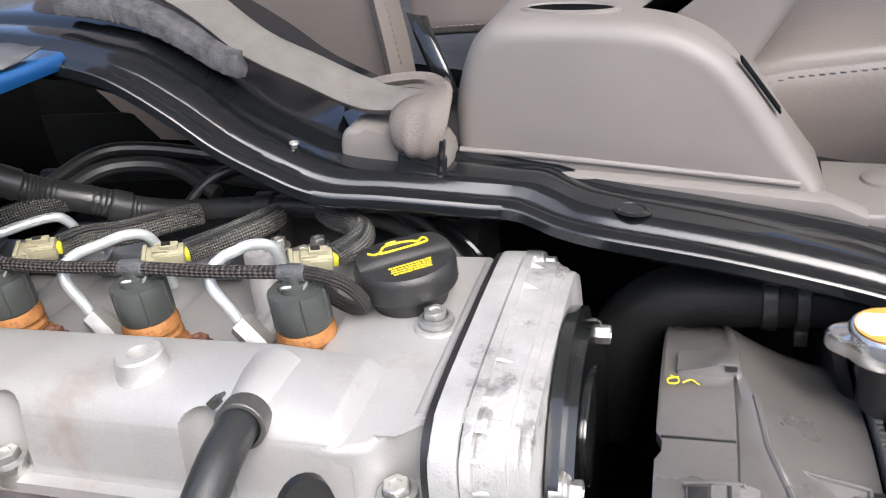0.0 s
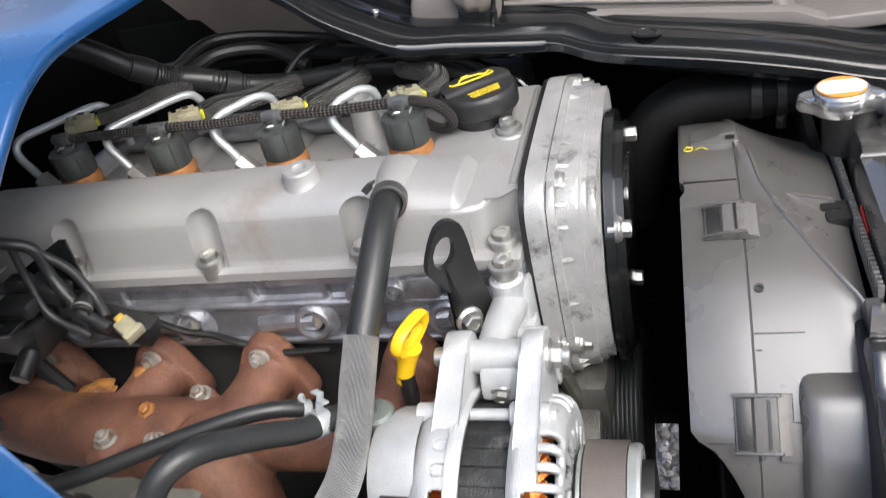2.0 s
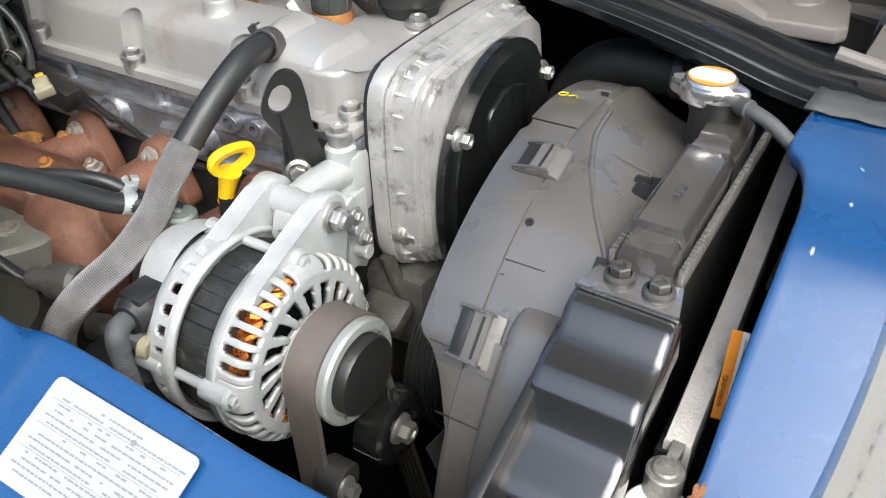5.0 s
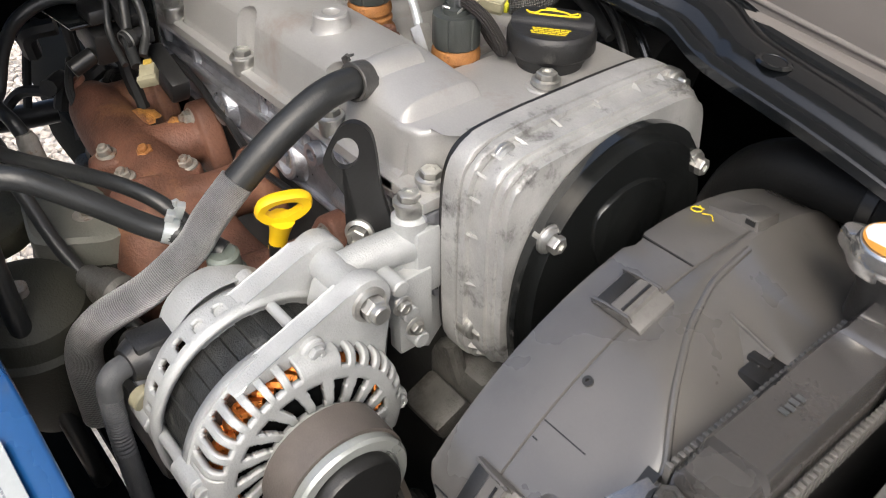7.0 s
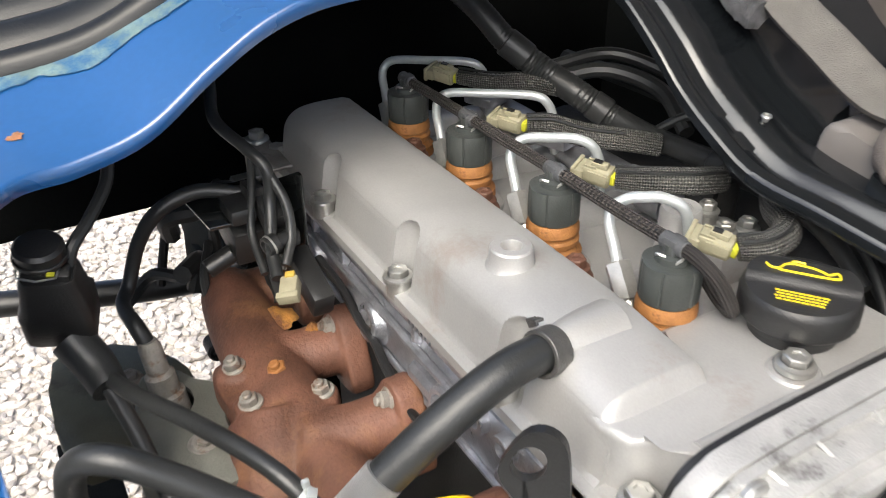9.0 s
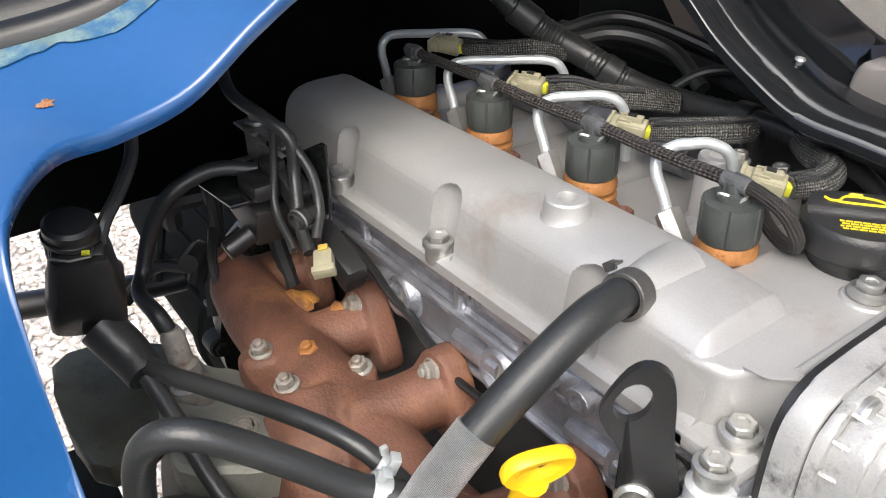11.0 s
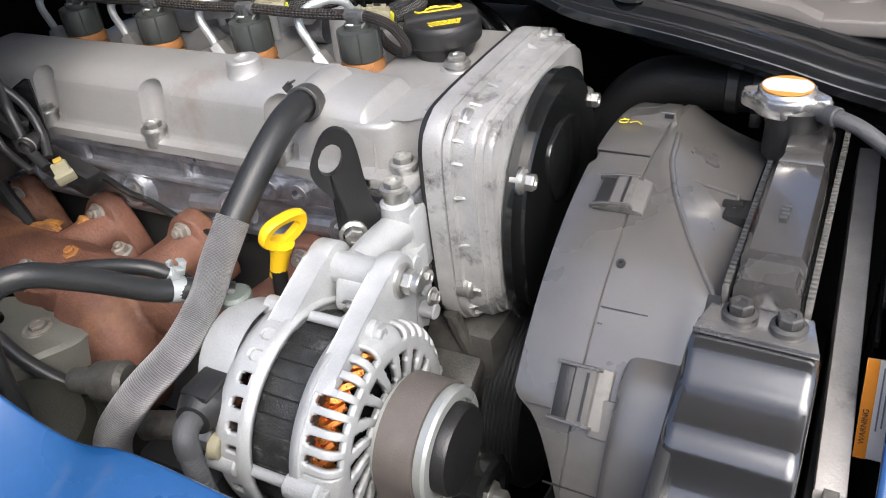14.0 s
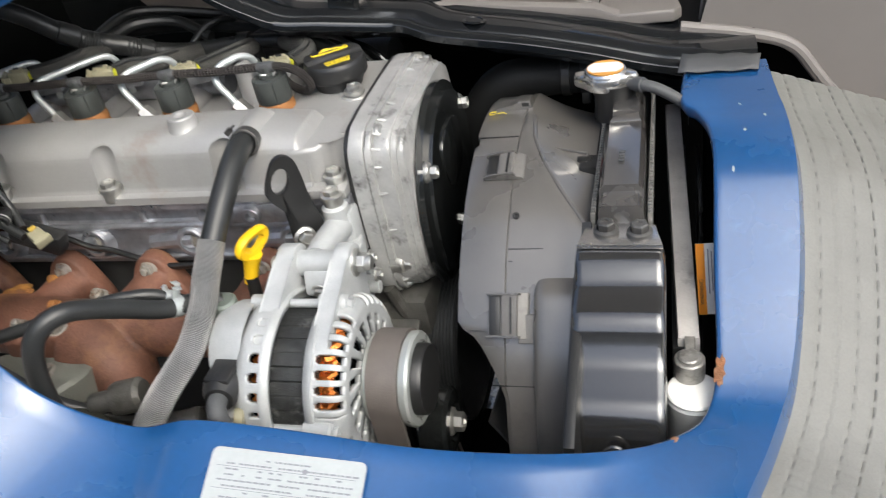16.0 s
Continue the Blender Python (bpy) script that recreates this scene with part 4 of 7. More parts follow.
s.ring((-0.326, -0.166, 0.814), (-0.327, -0.168, 0.818), 0.0090, 0.0040, 20)
part("end_eye", s, RUST, exh, "small eye at the casting's end")
for x, y, z, ax, mt in [(x, -0.114, 0.814, (0, -1, 0.25), OLDSTEEL) for x in PORT] + [(-0.207, -0.188, 0.806, (0, -0.2, 1), OLDSTEEL), (-0.165, -0.190, 0.806, (0, -0.2, 1), OLDSTEEL), (-0.184, -0.163, 0.806, (0, -0.3, 1), ORANGE), (-0.152, -0.145, 0.806, (0, -0.2, 1), OLDSTEEL)]:
    b = Shape()
    k_ = 1.15 if mt is ORANGE else 1.0
    b.bolt((x, y, z), ax, 0.0062 * k_, 0.007 * k_, True, 0.010 * k_)
    part("stud", b, mt, exh)
SCALE = material("flaky_orange_rust", (0.36, 0.165, 0.035), 0.85, 0, 0.45, 90, 600, 1.0, (0.16, 0.065, 0.03), 0.52, 60)
fr = random.Random(8)
for (x, y, z), rx, ry in (((-0.243, -0.140, 0.8125), 0.017, 0.011), ((-0.213, -0.126, 0.8165), 0.006, 0.005)):
    s = Shape()
    rows = []
    for k in (1.0, 0.85, 0.62, 0.3):
        row = []
        for a in np.linspace(0, 2 * math.pi, 26, endpoint=False):
            w = k * (1 + 0.16 * math.sin(3 * a + x * 90) + 0.10 * math.sin(7 * a))
            row.append((x + rx * w * math.cos(a), y + ry * w * math.sin(a), z - 0.004 + 0.0045 * (1 - k * k) + fr.uniform(-0.0003, 0.0003)))
        rows.append(row)
    s.grid(rows, closed=True, caps=True)
    part("rust_scale", s, SCALE, exh, "flaky orange-yellow rust patch", 60)

sh = thing("heat_shield", "dusty grey-green pressed heat shield below the manifold", "heat shield")
s = Shape()
rim = rounded([(-0.268, -0.243), (-0.265, -0.222), (-0.242, -0.210), (-0.228, -0.199), (-0.200, -0.193), (-0.182, -0.203), (-0.155, -0.203), (-0.132, -0.205), (-0.123, -0.221), (-0.137, -0.243), (-0.160, -0.266), (-0.200, -0.262), (-0.238, -0.254)], 3)
gap = [(-0.222 + 0.019 * math.cos(a), -0.2285 + 0.012 * math.sin(a)) for a in [math.atan2((y + 0.2285) * 1.4, x + 0.222) for x, y in rim]]
mid_ = [(-0.20 + (x + 0.20) * 0.93, -0.228 + (y + 0.228) * 0.93) for x, y in rim]
low_ = [(-0.20 + (x + 0.20) * 1.30, -0.235 + (y + 0.235) * 1.5) for x, y in rim]
lift = lambda x, y: 0.785 + 0.06 * (x + 0.20) + 0.05 * (y + 0.23)
rows = [[(x, y, lift(x, y) - 0.004) for x, y in gap], [(x, y, lift(x, y)) for x, y in gap], [(x, y, lift(x, y)) for x, y in mid_], [(x, y, lift(x, y) - 0.003) for x, y in rim], [(x, y, 0.765) for x, y in rim]]
s.grid(rows, closed=True)
part("top_plate", s, SHIELD, sh)
s = Shape()
s.grid([[(x, y, 0.766) for x, y in mid_], [(x, y, 0.750) for x, y in rim], [(x, y, 0.69) for x, y in low_], [(x, y, 0.62) for x, y in low_]], closed=True)
part("lower_shell", s, OLIVE, sh, "dark olive lower shell")
s = Shape()
s.plate(rounded([(-0.345, -0.300), (-0.345, -0.250), (-0.300, -0.212), (-0.262, -0.210), (-0.240, -0.245), (-0.215, -0.270), (-0.225, -0.305)], 3), "z", 0.742, 0.762, 0.004)
part("side_plate", s, OLIVES, sh, "olive pressed side plate")
b = Shape()
b.lathe((-0.290, -0.250, 0.762), (0, 0, 1), [(0.010, 0), (0.009, 0.002), (0, 0.002)], 24)
b.bolt((-0.290, -0.250, 0.764), (0, 0, 1), 0.0062, 0.005)
part("bolt", b, OLDSTEEL, sh)
b = Shape()
b.lathe((-0.166, -0.222, 0.786), (0, 0, 1), [(0.013, 0), (0.0115, 0.002), (0, 0.002)], 28)
b.bolt((-0.166, -0.222, 0.788), (0, 0, 1), 0.0066, 0.004)
part("bolt", b, OLDSTEEL, sh)
s = Shape()
s.lathe((-0.224, -0.231, 0.765), (-0.12, -0.08, 1), [(0, 0), (0.013, 0), (0.013, 0.024), (0.0105, 0.026), (0.0105, 0.040), (0.008, 0.043), (0.008, 0.062), (0.006, 0.068), (0, 0.068)], 20)
part("sensor_body", s, OLDSTEEL, sh, "weathered steel exhaust sensor")

can = thing("actuator_can", "dark olive pressed actuator can below the hoses", "actuator")
s = Shape()
s.lathe((-0.128, -0.292, 0.66), (0.18, 0.0, 1), [(0.030, 0), (0.044, 0.03), (0.048, 0.07), (0.047, 0.095), (0.051, 0.098), (0.051, 0.103), (0.046, 0.106), (0.040, 0.120), (0.026, 0.128), (0, 0.130)], 36)
part("can_shell", s, OLIVE, can)
s = Shape()
s.cyl((-0.1040, -0.292, 0.786), (-0.1025, -0.292, 0.795), 0.006, seg=14, bev=0.001)
part("can_stud", s, OLDSTEEL, can)

# ---- breather and coolant hoses ----
br = thing("breather_hose", "black breather hose with grey braided sleeve", "hose")
s = Shape()
s.tube([(0.006, -0.070, 0.920), (0.008, -0.092, 0.9235), (0.010, -0.115, 0.921), (0.009, -0.145, 0.905), (0.004, -0.176, 0.879)], 0.0098, 20, 10)
part("hose", s, RUBBER, br)
s = Shape()
s.tube([(0.0050, -0.172, 0.884), (0.0030, -0.192, 0.865), (0.0005, -0.207, 0.847), (-0.003, -0.235, 0.829), (-0.024, -0.264, 0.803), (-0.046, -0.276, 0.765), (-0.054, -0.278, 0.70)], [0.0106, 0.0107, 0.0106, 0.0108, 0.0112, 0.0118, 0.0125], 24, 12)
part("braided_sleeve", s, BRAID, br)
s = Shape()
s.ring((0.007, -0.079, 0.922), (0.009, -0.090, 0.9238), 0.0122, 0.010, 30)
s.box((-0.004, -0.0850, 0.9330), (0.008, 0.0020, 0.0050), Matrix.Rotation(radians(-40), 4, "Y"), 0.0006)
s.box((-0.0005, -0.0850, 0.9365), (0.005, 0.0050, 0.0016), Matrix.Rotation(radians(-25), 4, "Y"), 0.0004)
part("spring_clamp", s, DULLZ, br)
s = Shape()
s.tube([(0.004, -0.045, 0.914), (0.005, -0.065, 0.920), (0.006, -0.08, 0.922)], [0.019, 0.0135, 0.009], 20, 6)
part("spigot", s, COVER, br)

h2 = thing("coolant_hose", "black rubber coolant hose in a loop with clamp", "hose")
s = Shape()
s.tube([(0.004, -0.188, 0.838), (-0.010, -0.199, 0.8460), (-0.024, -0.220, 0.856), (-0.037, -0.248, 0.880), (-0.050, -0.276, 0.900), (-0.064, -0.293, 0.895), (-0.074, -0.300, 0.868), (-0.078, -0.302, 0.82), (-0.082, -0.300, 0.74), (-0.085, -0.29, 0.60)], 0.0073, 18, 10)
part("hose", s, RUBBER, h2)
s = Shape()
cm = look((-0.0195, -0.2100, 0.8510), (-0.0275, -0.2260, 0.8590))
s.ring((0, 0, -0.0045), (0, 0, 0.0045), 0.0085, 0.0071, 28)
for sg in (-1, 1):
    s.box((sg * 0.0030, 0.0125, sg * 0.0028), (0.0014, 0.0090, 0.0050), None, 0.0004)
    s.box((sg * 0.0055, 0.0166, sg * 0.0028), (0.0062, 0.0014, 0.0050), None, 0.0004)
s.turned(cm)
part("spring_clamp", s, PIPE, h2, "pale zinc spring clamp")

# ---- fan shroud ----
shr = thing("fan_shroud", "scuffed black plastic fan shroud behind the radiator", "fan shroud")
SY, SZ = 0.0, 0.66
s = Shape()
rows = []
ANG = np.linspace(radians(-5), radians(215), 150)


def rim_x(a):
    """The open edge of the shroud, with a small notch and the round cut-out for the pulley."""
    d = math.degrees(a)
    x = 0.1875
    if 96 < d < 99:
        x += 0.003
    if d > 141:
        x += 0.036 * min(1.0, (d - 141) / 14) ** 0.5 * (1.0 if d < 168 else max(0.2, 1 - (d - 168) / 16))
    return x


def ridge_x(a):
    """Where the band ends and the funnel to the radiator begins."""
    return float(np.interp(math.degrees(a), (60, 85, 97, 104, 112, 121, 126), (0.226, 0.232, 0.2375, 0.246, 0.262, 0.284, 0.2855)))


for f, r in ((0.0, 0.2165), (0.0, 0.2235), (0.04, 0.2245), (0.2235, 0.2250), (0.2243, 0.2238), (0.2251, 0.2250), (0.85, 0.2262), (0.95, 0.2262), (1.0, 0.2250)):
    rows.append([((rim_x(a) + (ridge_x(a) - rim_x(a)) * f) if f < 0.2 or f > 0.3 else max(f, rim_x(a) + 0.003), SY + r * math.cos(a), SZ + r * math.sin(a)) for a in ANG])
for f in (0.12, 0.3, 0.5, 0.75, 1.0):
    row = []
    for a in ANG:
        x0 = ridge_x(a)
        x = x0 + (0.2865 - x0) * f
        rr = 0.2250 - 0.62 * (x - x0) + 4.0 * (x - x0) ** 2
        row.append((x, SY + rr * math.cos(a), SZ + rr * math.sin(a)))
    rows.append(row)
s.grid(rows)
part("shroud_ring", s, SHROUD, shr, "", 28)
s = Shape()
s.plate([(-0.28, 0.50), (-0.285, 0.80), (-0.17, 0.845), (0.10, 0.862), (0.25, 0.80), (0.25, 0.50)], "x", 0.278, 0.286, 0.002)
part("back_plate", s, BLACK, shr)
s = Shape()
rows = []
for f in np.linspace(0, 1, 40):
    d = radians(131 + 59 * f)
    w = min(1.0, f / 0.09, (1.02 - f) / 0.04)
    h = 0.2245 + 0.0125 * math.sin(math.pi / 2 * max(0.0, w))
    rows.append([(x, SY + rr * math.cos(d), SZ + rr * math.sin(d)) for x, rr in ((0.2455, 0.218), (0.2470, h - 0.0060), (0.2490, h - 0.0022), (0.2520, h - 0.0004), (0.2560, h), (0.262, h + 0.0004), (0.2705, h + 0.0006), (0.284, h + 0.0010), (0.288, 0.218))])
s.grid(rows)
part("raised_panel", s, SHROUD, shr, "raised rounded panel of the shroud")
s = Shape()
for d0, d1, x in ((100, 122, 0.2875), (122, 175, 0.2865)):
    rows = []
    for d in np.linspace(radians(d0), radians(d1), 12):
        rows.append([(x + dx, SY + rr * math.cos(d), SZ + rr * math.sin(d)) for dx, rr in ((-0.004, 0.200), (-0.004, 0.241), (0.003, 0.242), (0.003, 0.200))])
    if d0 > 110:
        s.grid(rows)
part("edge_flange", s, BLACK, shr)


def on_ring(a, x, lift=0.0):
    ra = radians(a)
    return Matrix.Translation((x, SY + (0.2255 + lift) * math.cos(ra), SZ + (0.2255 + lift) * math.sin(ra))) @ Matrix.Rotation(ra - math.pi / 2, 4, "X")


for a, w, x in ((106.5, 0.026, 0.2165), (138.5, 0.034, 0.2265)):
    s = Shape()
    s.plate([(-0.015, -0.001), (-0.0145, 0.0012), (-0.006, 0.0016), (-0.004, 0.0046), (0.002, 0.0062), (0.0075, 0.0062), (0.0085, 0.0040), (0.013, 0.0034), (0.016, 0.0016), (0.017, -0.001)], "y", -w / 2, w / 2, 0.0006)
    s.turned(on_ring(a, x))
    part("latch", s, LATCHM, shr, "moulded latch of the shroud halves")
    s = Shape()
    s.box((-0.0095, 0, 0.0017), (0.0085, w * 0.86, 0.0012), None, 0.0003)
    s.turned(on_ring(a, x))
    part("latch_slot", s, BLACK, shr, "dark slot of the latch")
    for e in (-1, 1):
        s = Shape()
        s.plate([(-0.016, -0.001), (-0.016, 0.0030), (-0.006, 0.0058), (0.009, 0.0070), (0.011, 0.0030), (0.012, -0.001)], "y", e * (w / 2 - 0.0010) - 0.0009, e * (w / 2 - 0.0010) + 0.0009, 0.0004)
        s.turned(on_ring(a, x))
        part("latch_bar", s, SHROUD, shr)
    s = Shape()
    s.box((0.0035, 0, 0.0064), (0.0016, w * 0.80, 0.0012))
    s.turned(on_ring(a, x))
    part("latch_gap", s, BLACK, shr, "dark gap of the latch tongue")
s = Shape()
s.plate([(-0.018, -0.002), (-0.018, 0.0016), (-0.004, 0.0026), (0.002, 0.0064), (0.0125, 0.0064), (0.014, 0.0010), (0.014, -0.002)], "y", -0.011, 0.011, 0.0008)
s.turned(on_ring(81, 0.214))
part("top_clip", s, SHROUD, shr, "wedge-shaped clip on the shroud's top")
s = Shape()
s.box((0.0085, -0.0112, 0.0038), (0.006, 0.0012, 0.0030))
s.turned(on_ring(81, 0.214))
part("clip_mouth", s, BLACK, shr, "dark mouth of the clip")
s = Shape()
s.tube([(0, 0.004, 0.001), (0.004, 0.001, 0.001), (0.003, -0.003, 0.001), (-0.001, -0.003, 0.001), (-0.001, 0.001, 0.001), (0.004, 0.003, 0.001)], 0.0004, 6, 4)
s.tube([(0.006, -0.002, 0.001), (0.010, 0.001, 0.001), (0.014, -0.003, 0.001)], 0.0004, 6, 4)
s.turned(on_ring(86.0, 0.193))
part("chalk_mark", s, YELLOWP, shr, "hand-drawn yellow mark")
s = Shape()
s.lathe((0, 0, 0.0), (0, 0, 1), [(0.0028, -0.0005), (0.0028, 0.0012), (0.0012, 0.0012), (0.001, 0.0), (0, 0.0)], 12)
s.turned(on_ring(118.5, 0.230))
part("rivet", s, BLACK, shr)
s = Shape()
for p, q, r in (((0.252, -0.031, 0.8745), (0.280, -0.033, 0.8690), 0.0011), ((0.280, -0.033, 0.8690), (0.279, -0.051, 0.8640), 0.0011), ((0.252, -0.031, 0.8745), (0.262, -0.050, 0.8640), 0.0011), ((0.262, -0.050, 0.8640), (0.268, -0.058, 0.8560), 0.0011)):
    s.cyl(p, q, r, seg=8)
s.faces([(0.253, -0.0315, 0.8735), (0.279, -0.0335, 0.8680), (0.278, -0.0505, 0.8630), (0.262, -0.0495, 0.8630), (0.253, -0.0320, 0.8560), (0.279, -0.034, 0.852), (0.278, -0.052, 0.846), (0.264, -0.056, 0.846)], [(0, 1, 2, 3), (0, 4, 5, 1), (1, 5, 6, 2), (2, 6, 7, 3), (3, 7, 4, 0), (7, 6, 5, 4)])
part("lug_plate", s, SHROUD, shr, "translucent grey mounting lug")
s = Shape()
s.box((0.282, -0.042, 0.858), (0.016, 0.022, 0.018), None, 0.002)
s.box((0.278, -0.040, 0.866), (0.012, 0.006, 0.006), None, 0.001)
part("lug_clip", s, BLACK, shr, "dark clip of the mounting lug")

s = Shape()
s.tube([(ridge_x(radians(d)), SY + 0.2248 * math.cos(radians(d)), SZ + 0.2248 * math.sin(radians(d))) for d in (88, 92, 97, 101, 105, 109, 113, 117, 121, 124)], 0.0021, 10, 5)
part("ridge_bead", s, SHROUD, shr, "raised ridge of the shroud")
for a, x0, x1 in ((125.5, 0.2255, 0.284), (141.5, 0.197, 0.212), (96.5, 0.190, 0.2235), (128.0, 0.226, 0.229), (152.0, 0.214, 0.246)):
    s = Shape()
    s.box((0, 0, 0), (x1 - x0, 0.0008, 0.0012))
    s.turned(on_ring(a, (x0 + x1) / 2, -0.0004))
    part("seam", s, BLACK, shr)
s = Shape()
s.box((0, 0, 0.001), (0.030, 0.022, 0.0036), None, 0.0010)
s.turned(on_ring(141.0, 0.250))
part("latch_tab", s, LATCHM, shr, "flat tab beside the latch")

fan = thing("cooling_fan", "black cooling fan inside the shroud", "fan")
s = Shape()
s.cyl((0.20, SY, SZ), (0.25, SY, SZ), 0.05, seg=32, bev=0.004)
part("hub", s, BLACK, fan)
for k in range(9):
    s = Shape()
    a = 2 * math.pi * k / 9
    m = Matrix.Translation((0.225, SY, SZ)) @ Matrix.Rotation(a, 4, "X") @ Matrix.Translation((0, 0, 0.125)) @ Matrix.Rotation(radians(35), 4, "Z")
    s.box((0, 0, 0), (0.003, 0.07, 0.16), m, 0.001)
    part("blade", s, BLACK, fan)

# ---- radiator ----
rad = thing("radiator", "radiator with black top tank and metal fins", "radiator")
s = Shape()
prof = [(-0.0005, 0.850), (0.0, 0.880), (0.0035, 0.8855), (0.0285, 0.8855), (0.032, 0.880), (0.0325, 0.850)]
rows = []
for y, dz, dx in ((-0.1285, -0.012, 0), (-0.1275, -0.0075, 0), (-0.112, -0.0050, 0), (-0.1105, 0.0, 0), (-0.03, 0.002, 0), (-0.015, 0.0015, 0), (-0.012, 0.004, 0.002), (0.0, 0.006, 0.002), (0.035, 0.004, 0.002), (0.050, -0.004, 0.002)):
    rows.append([(0.2945 + x + dx * (1 if x < 0.01 else -1), y, z + (dz if z > 0.86 else 0)) for x, z in prof])
solid_ends(s, rows)
part("top_tank", s, TOPTANK, rad, "shiny black plastic top tank")
s = Shape()
s.box((0.312, 0.04, 0.66), (0.030, 0.32, 0.38), None, 0.001)
part("core", s, BLACK, rad)
s = Shape()
s.box((0, 0, 0), (0.0035, 0.0026, 0.014), None, 0.0005)
tab = part("crimp_tab", s, FINS, rad)
tab.location = (0.2905, -0.125, 0.864)
for k in range(1, 96):
    o = new("crimp_tab", tab.data)
    o.parent = rad
    o.location = ((0.2905, 0.3310)[k % 2], -0.125 + 0.0042 * (k // 2), 0.864)
s = Shape()
s.lathe((0.300, 0.030, 0.870), (0, 0, 1), [(0.018, 0), (0.0175, 0.02), (0.0195, 0.026), (0.0195, 0.034), (0.0, 0.034)], 28)
part("filler_neck", s, BLACK, rad, "black filler neck")
s = Shape()
rows = []
N = 72
def ear(a):
    return 0.0188 + 0.0078 * max(0.0, math.cos(2 * (a - radians(-6)))) ** 5
for k, z in ((1.0, 0.900), (1.04, 0.9015), (1.04, 0.908), (0.98, 0.9105)):
    rows.append([(0.293 + k * ear(a) * math.cos(a), 0.030 + k * ear(a) * math.sin(a), z) for a in np.linspace(0, 2 * math.pi, N, endpoint=False)])
for r, z in ((0.0178, 0.9120), (0.0172, 0.9140), (0.0165, 0.9146), (0.001, 0.9150)):
    rows.append([(0.293 + r * math.cos(a), 0.030 + r * math.sin(a), z) for a in np.linspace(0, 2 * math.pi, N, endpoint=False)])
s.grid(rows, closed=True)
rc = part("radiator_cap", s, CHROME, rad, "polished pressed steel radiator cap")
s = Shape()
s.lathe((0.293, 0.030, 0.9149), (0, 0, 1), [(0.0154, 0), (0.0154, 0.0006), (0, 0.0006)], 40)
part("sticker", s, WARN, rc, "orange ring of the sticker")
s = Shape()
s.plate([(0.2830, 0.0205), (0.3030, 0.0205), (0.3071, 0.0258), (0.3080, 0.030), (0.3071, 0.0342), (0.3030, 0.0395), (0.2830, 0.0395), (0.2789, 0.0342), (0.2780, 0.030), (0.2789, 0.0258)], "z", 0.9150, 0.9158)
part("sticker_band", s, CAPWHITE, rc, "white middle band")

bx = thing("air_guide_box", "glossy black moulded box beside the radiator", "air duct")
s = Shape()
side = [(-0.1500, 0.8580), (-0.1560, 0.8575), (-0.1640, 0.8545), (-0.1700, 0.8475), (-0.1755, 0.8430), (-0.1950, 0.8400), (-0.2030, 0.8370), (-0.2085, 0.8290), (-0.2150, 0.8150), (-0.2230, 0.8080), (-0.2420, 0.8030), (-0.2520, 0.7960), (-0.2580, 0.7800), (-0.2640, 0.74), (-0.2660, 0.60)]
rows = []
for y, z in side:
    rows.append([(0.2785, y + 0.004, z - 0.03), (0.2790, y, z - 0.004), (0.2802, y - 0.0005, z - 0.0012), (0.2830, y - 0.001, z), (0.2850, y - 0.001, z), (0.3120, y - 0.001, z + 0.0002), (0.3350, y - 0.001, z), (0.3370, y - 0.001, z), (0.3398, y - 0.0005, z - 0.0012), (0.3410, y, z - 0.004), (0.3415, y + 0.004, z - 0.03)])
s.grid(rows)
s.tube([(0.300, -0.2665, 0.750), (0.300, -0.2665, 0.772), (0.308, -0.2655, 0.780), (0.316, -0.2655, 0.772), (0.316, -0.2665, 0.750)], 0.002, 8, 5)
part("moulding", s, TANK, bx, "", 40)
s = Shape()
s.plate([(0.2855, -0.1290), (0.3345, -0.1290), (0.3400, -0.1545), (0.2805, -0.1530)], "z", 0.8585, 0.8625, 0.001)
part("bracket", s, ZINCP, bx, "flat reflective zinc bracket")
for x, y in ((0.3005, -0.138), (0.324, -0.141)):
    b = Shape()
    b.lathe((x, y, 0.8625), (0, 0, 1), [(0, 0), (0.0088, 0), (0.0088, 0.0015), (0.005, 0.0015)], 24)
    b.bolt((x, y, 0.864), (0, 0, 1), 0.0064, 0.008)
    part("bolt", b, DULLZ, bx, "dull dark hexagon bolt")

con = thing("condenser", "dull aluminium condenser behind the radiator", "condenser")
s = Shape()
s.plate([(0.3400, 0.118), (0.3540, 0.118), (0.3640, -0.178), (0.3490, -0.178)], "z", 0.800, 0.835, 0.0015)
s.turned(Matrix.Translation((0, 0, 0)))
for v in s.bm.verts:
    v.co.z += (v.co.y - 0.118) * 0.125
part("top_rail", s, PALER, con, "long flat aluminium rail")
s = Shape()
s.plate([(0.3530, -0.176), (0.3610, -0.176), (0.3600, -0.190), (0.3540, -0.190)], "z", 0.788, 0.7985, 0.001)
s.cyl((0.3565, -0.196, 0.70), (0.3565, -0.196, 0.796), 0.0105, seg=28, bev=0.001)
s.cyl((0.3565, -0.196, 0.795), (0.3565, -0.196, 0.7985), 0.0075, seg=24, bev=0.001)
part("end_fitting", s, RAILM, con, "round aluminium end fitting")
s = Shape()
s.box((0.352, -0.03, 0.66), (0.014, 0.30, 0.26), None, 0.002)
part("core", s, BLACK, con, "dark condenser core")
bot = thing("receiver_drier", "white topped aluminium receiver drier bottle", "drier bottle")
s = Shape()
s.cyl((0.3590, -0.2105, 0.66), (0.3590, -0.2105, 0.7775), 0.0190, seg=36, bev=0.003)
part("bottle", s, BRIGHT, bot)
s = Shape()
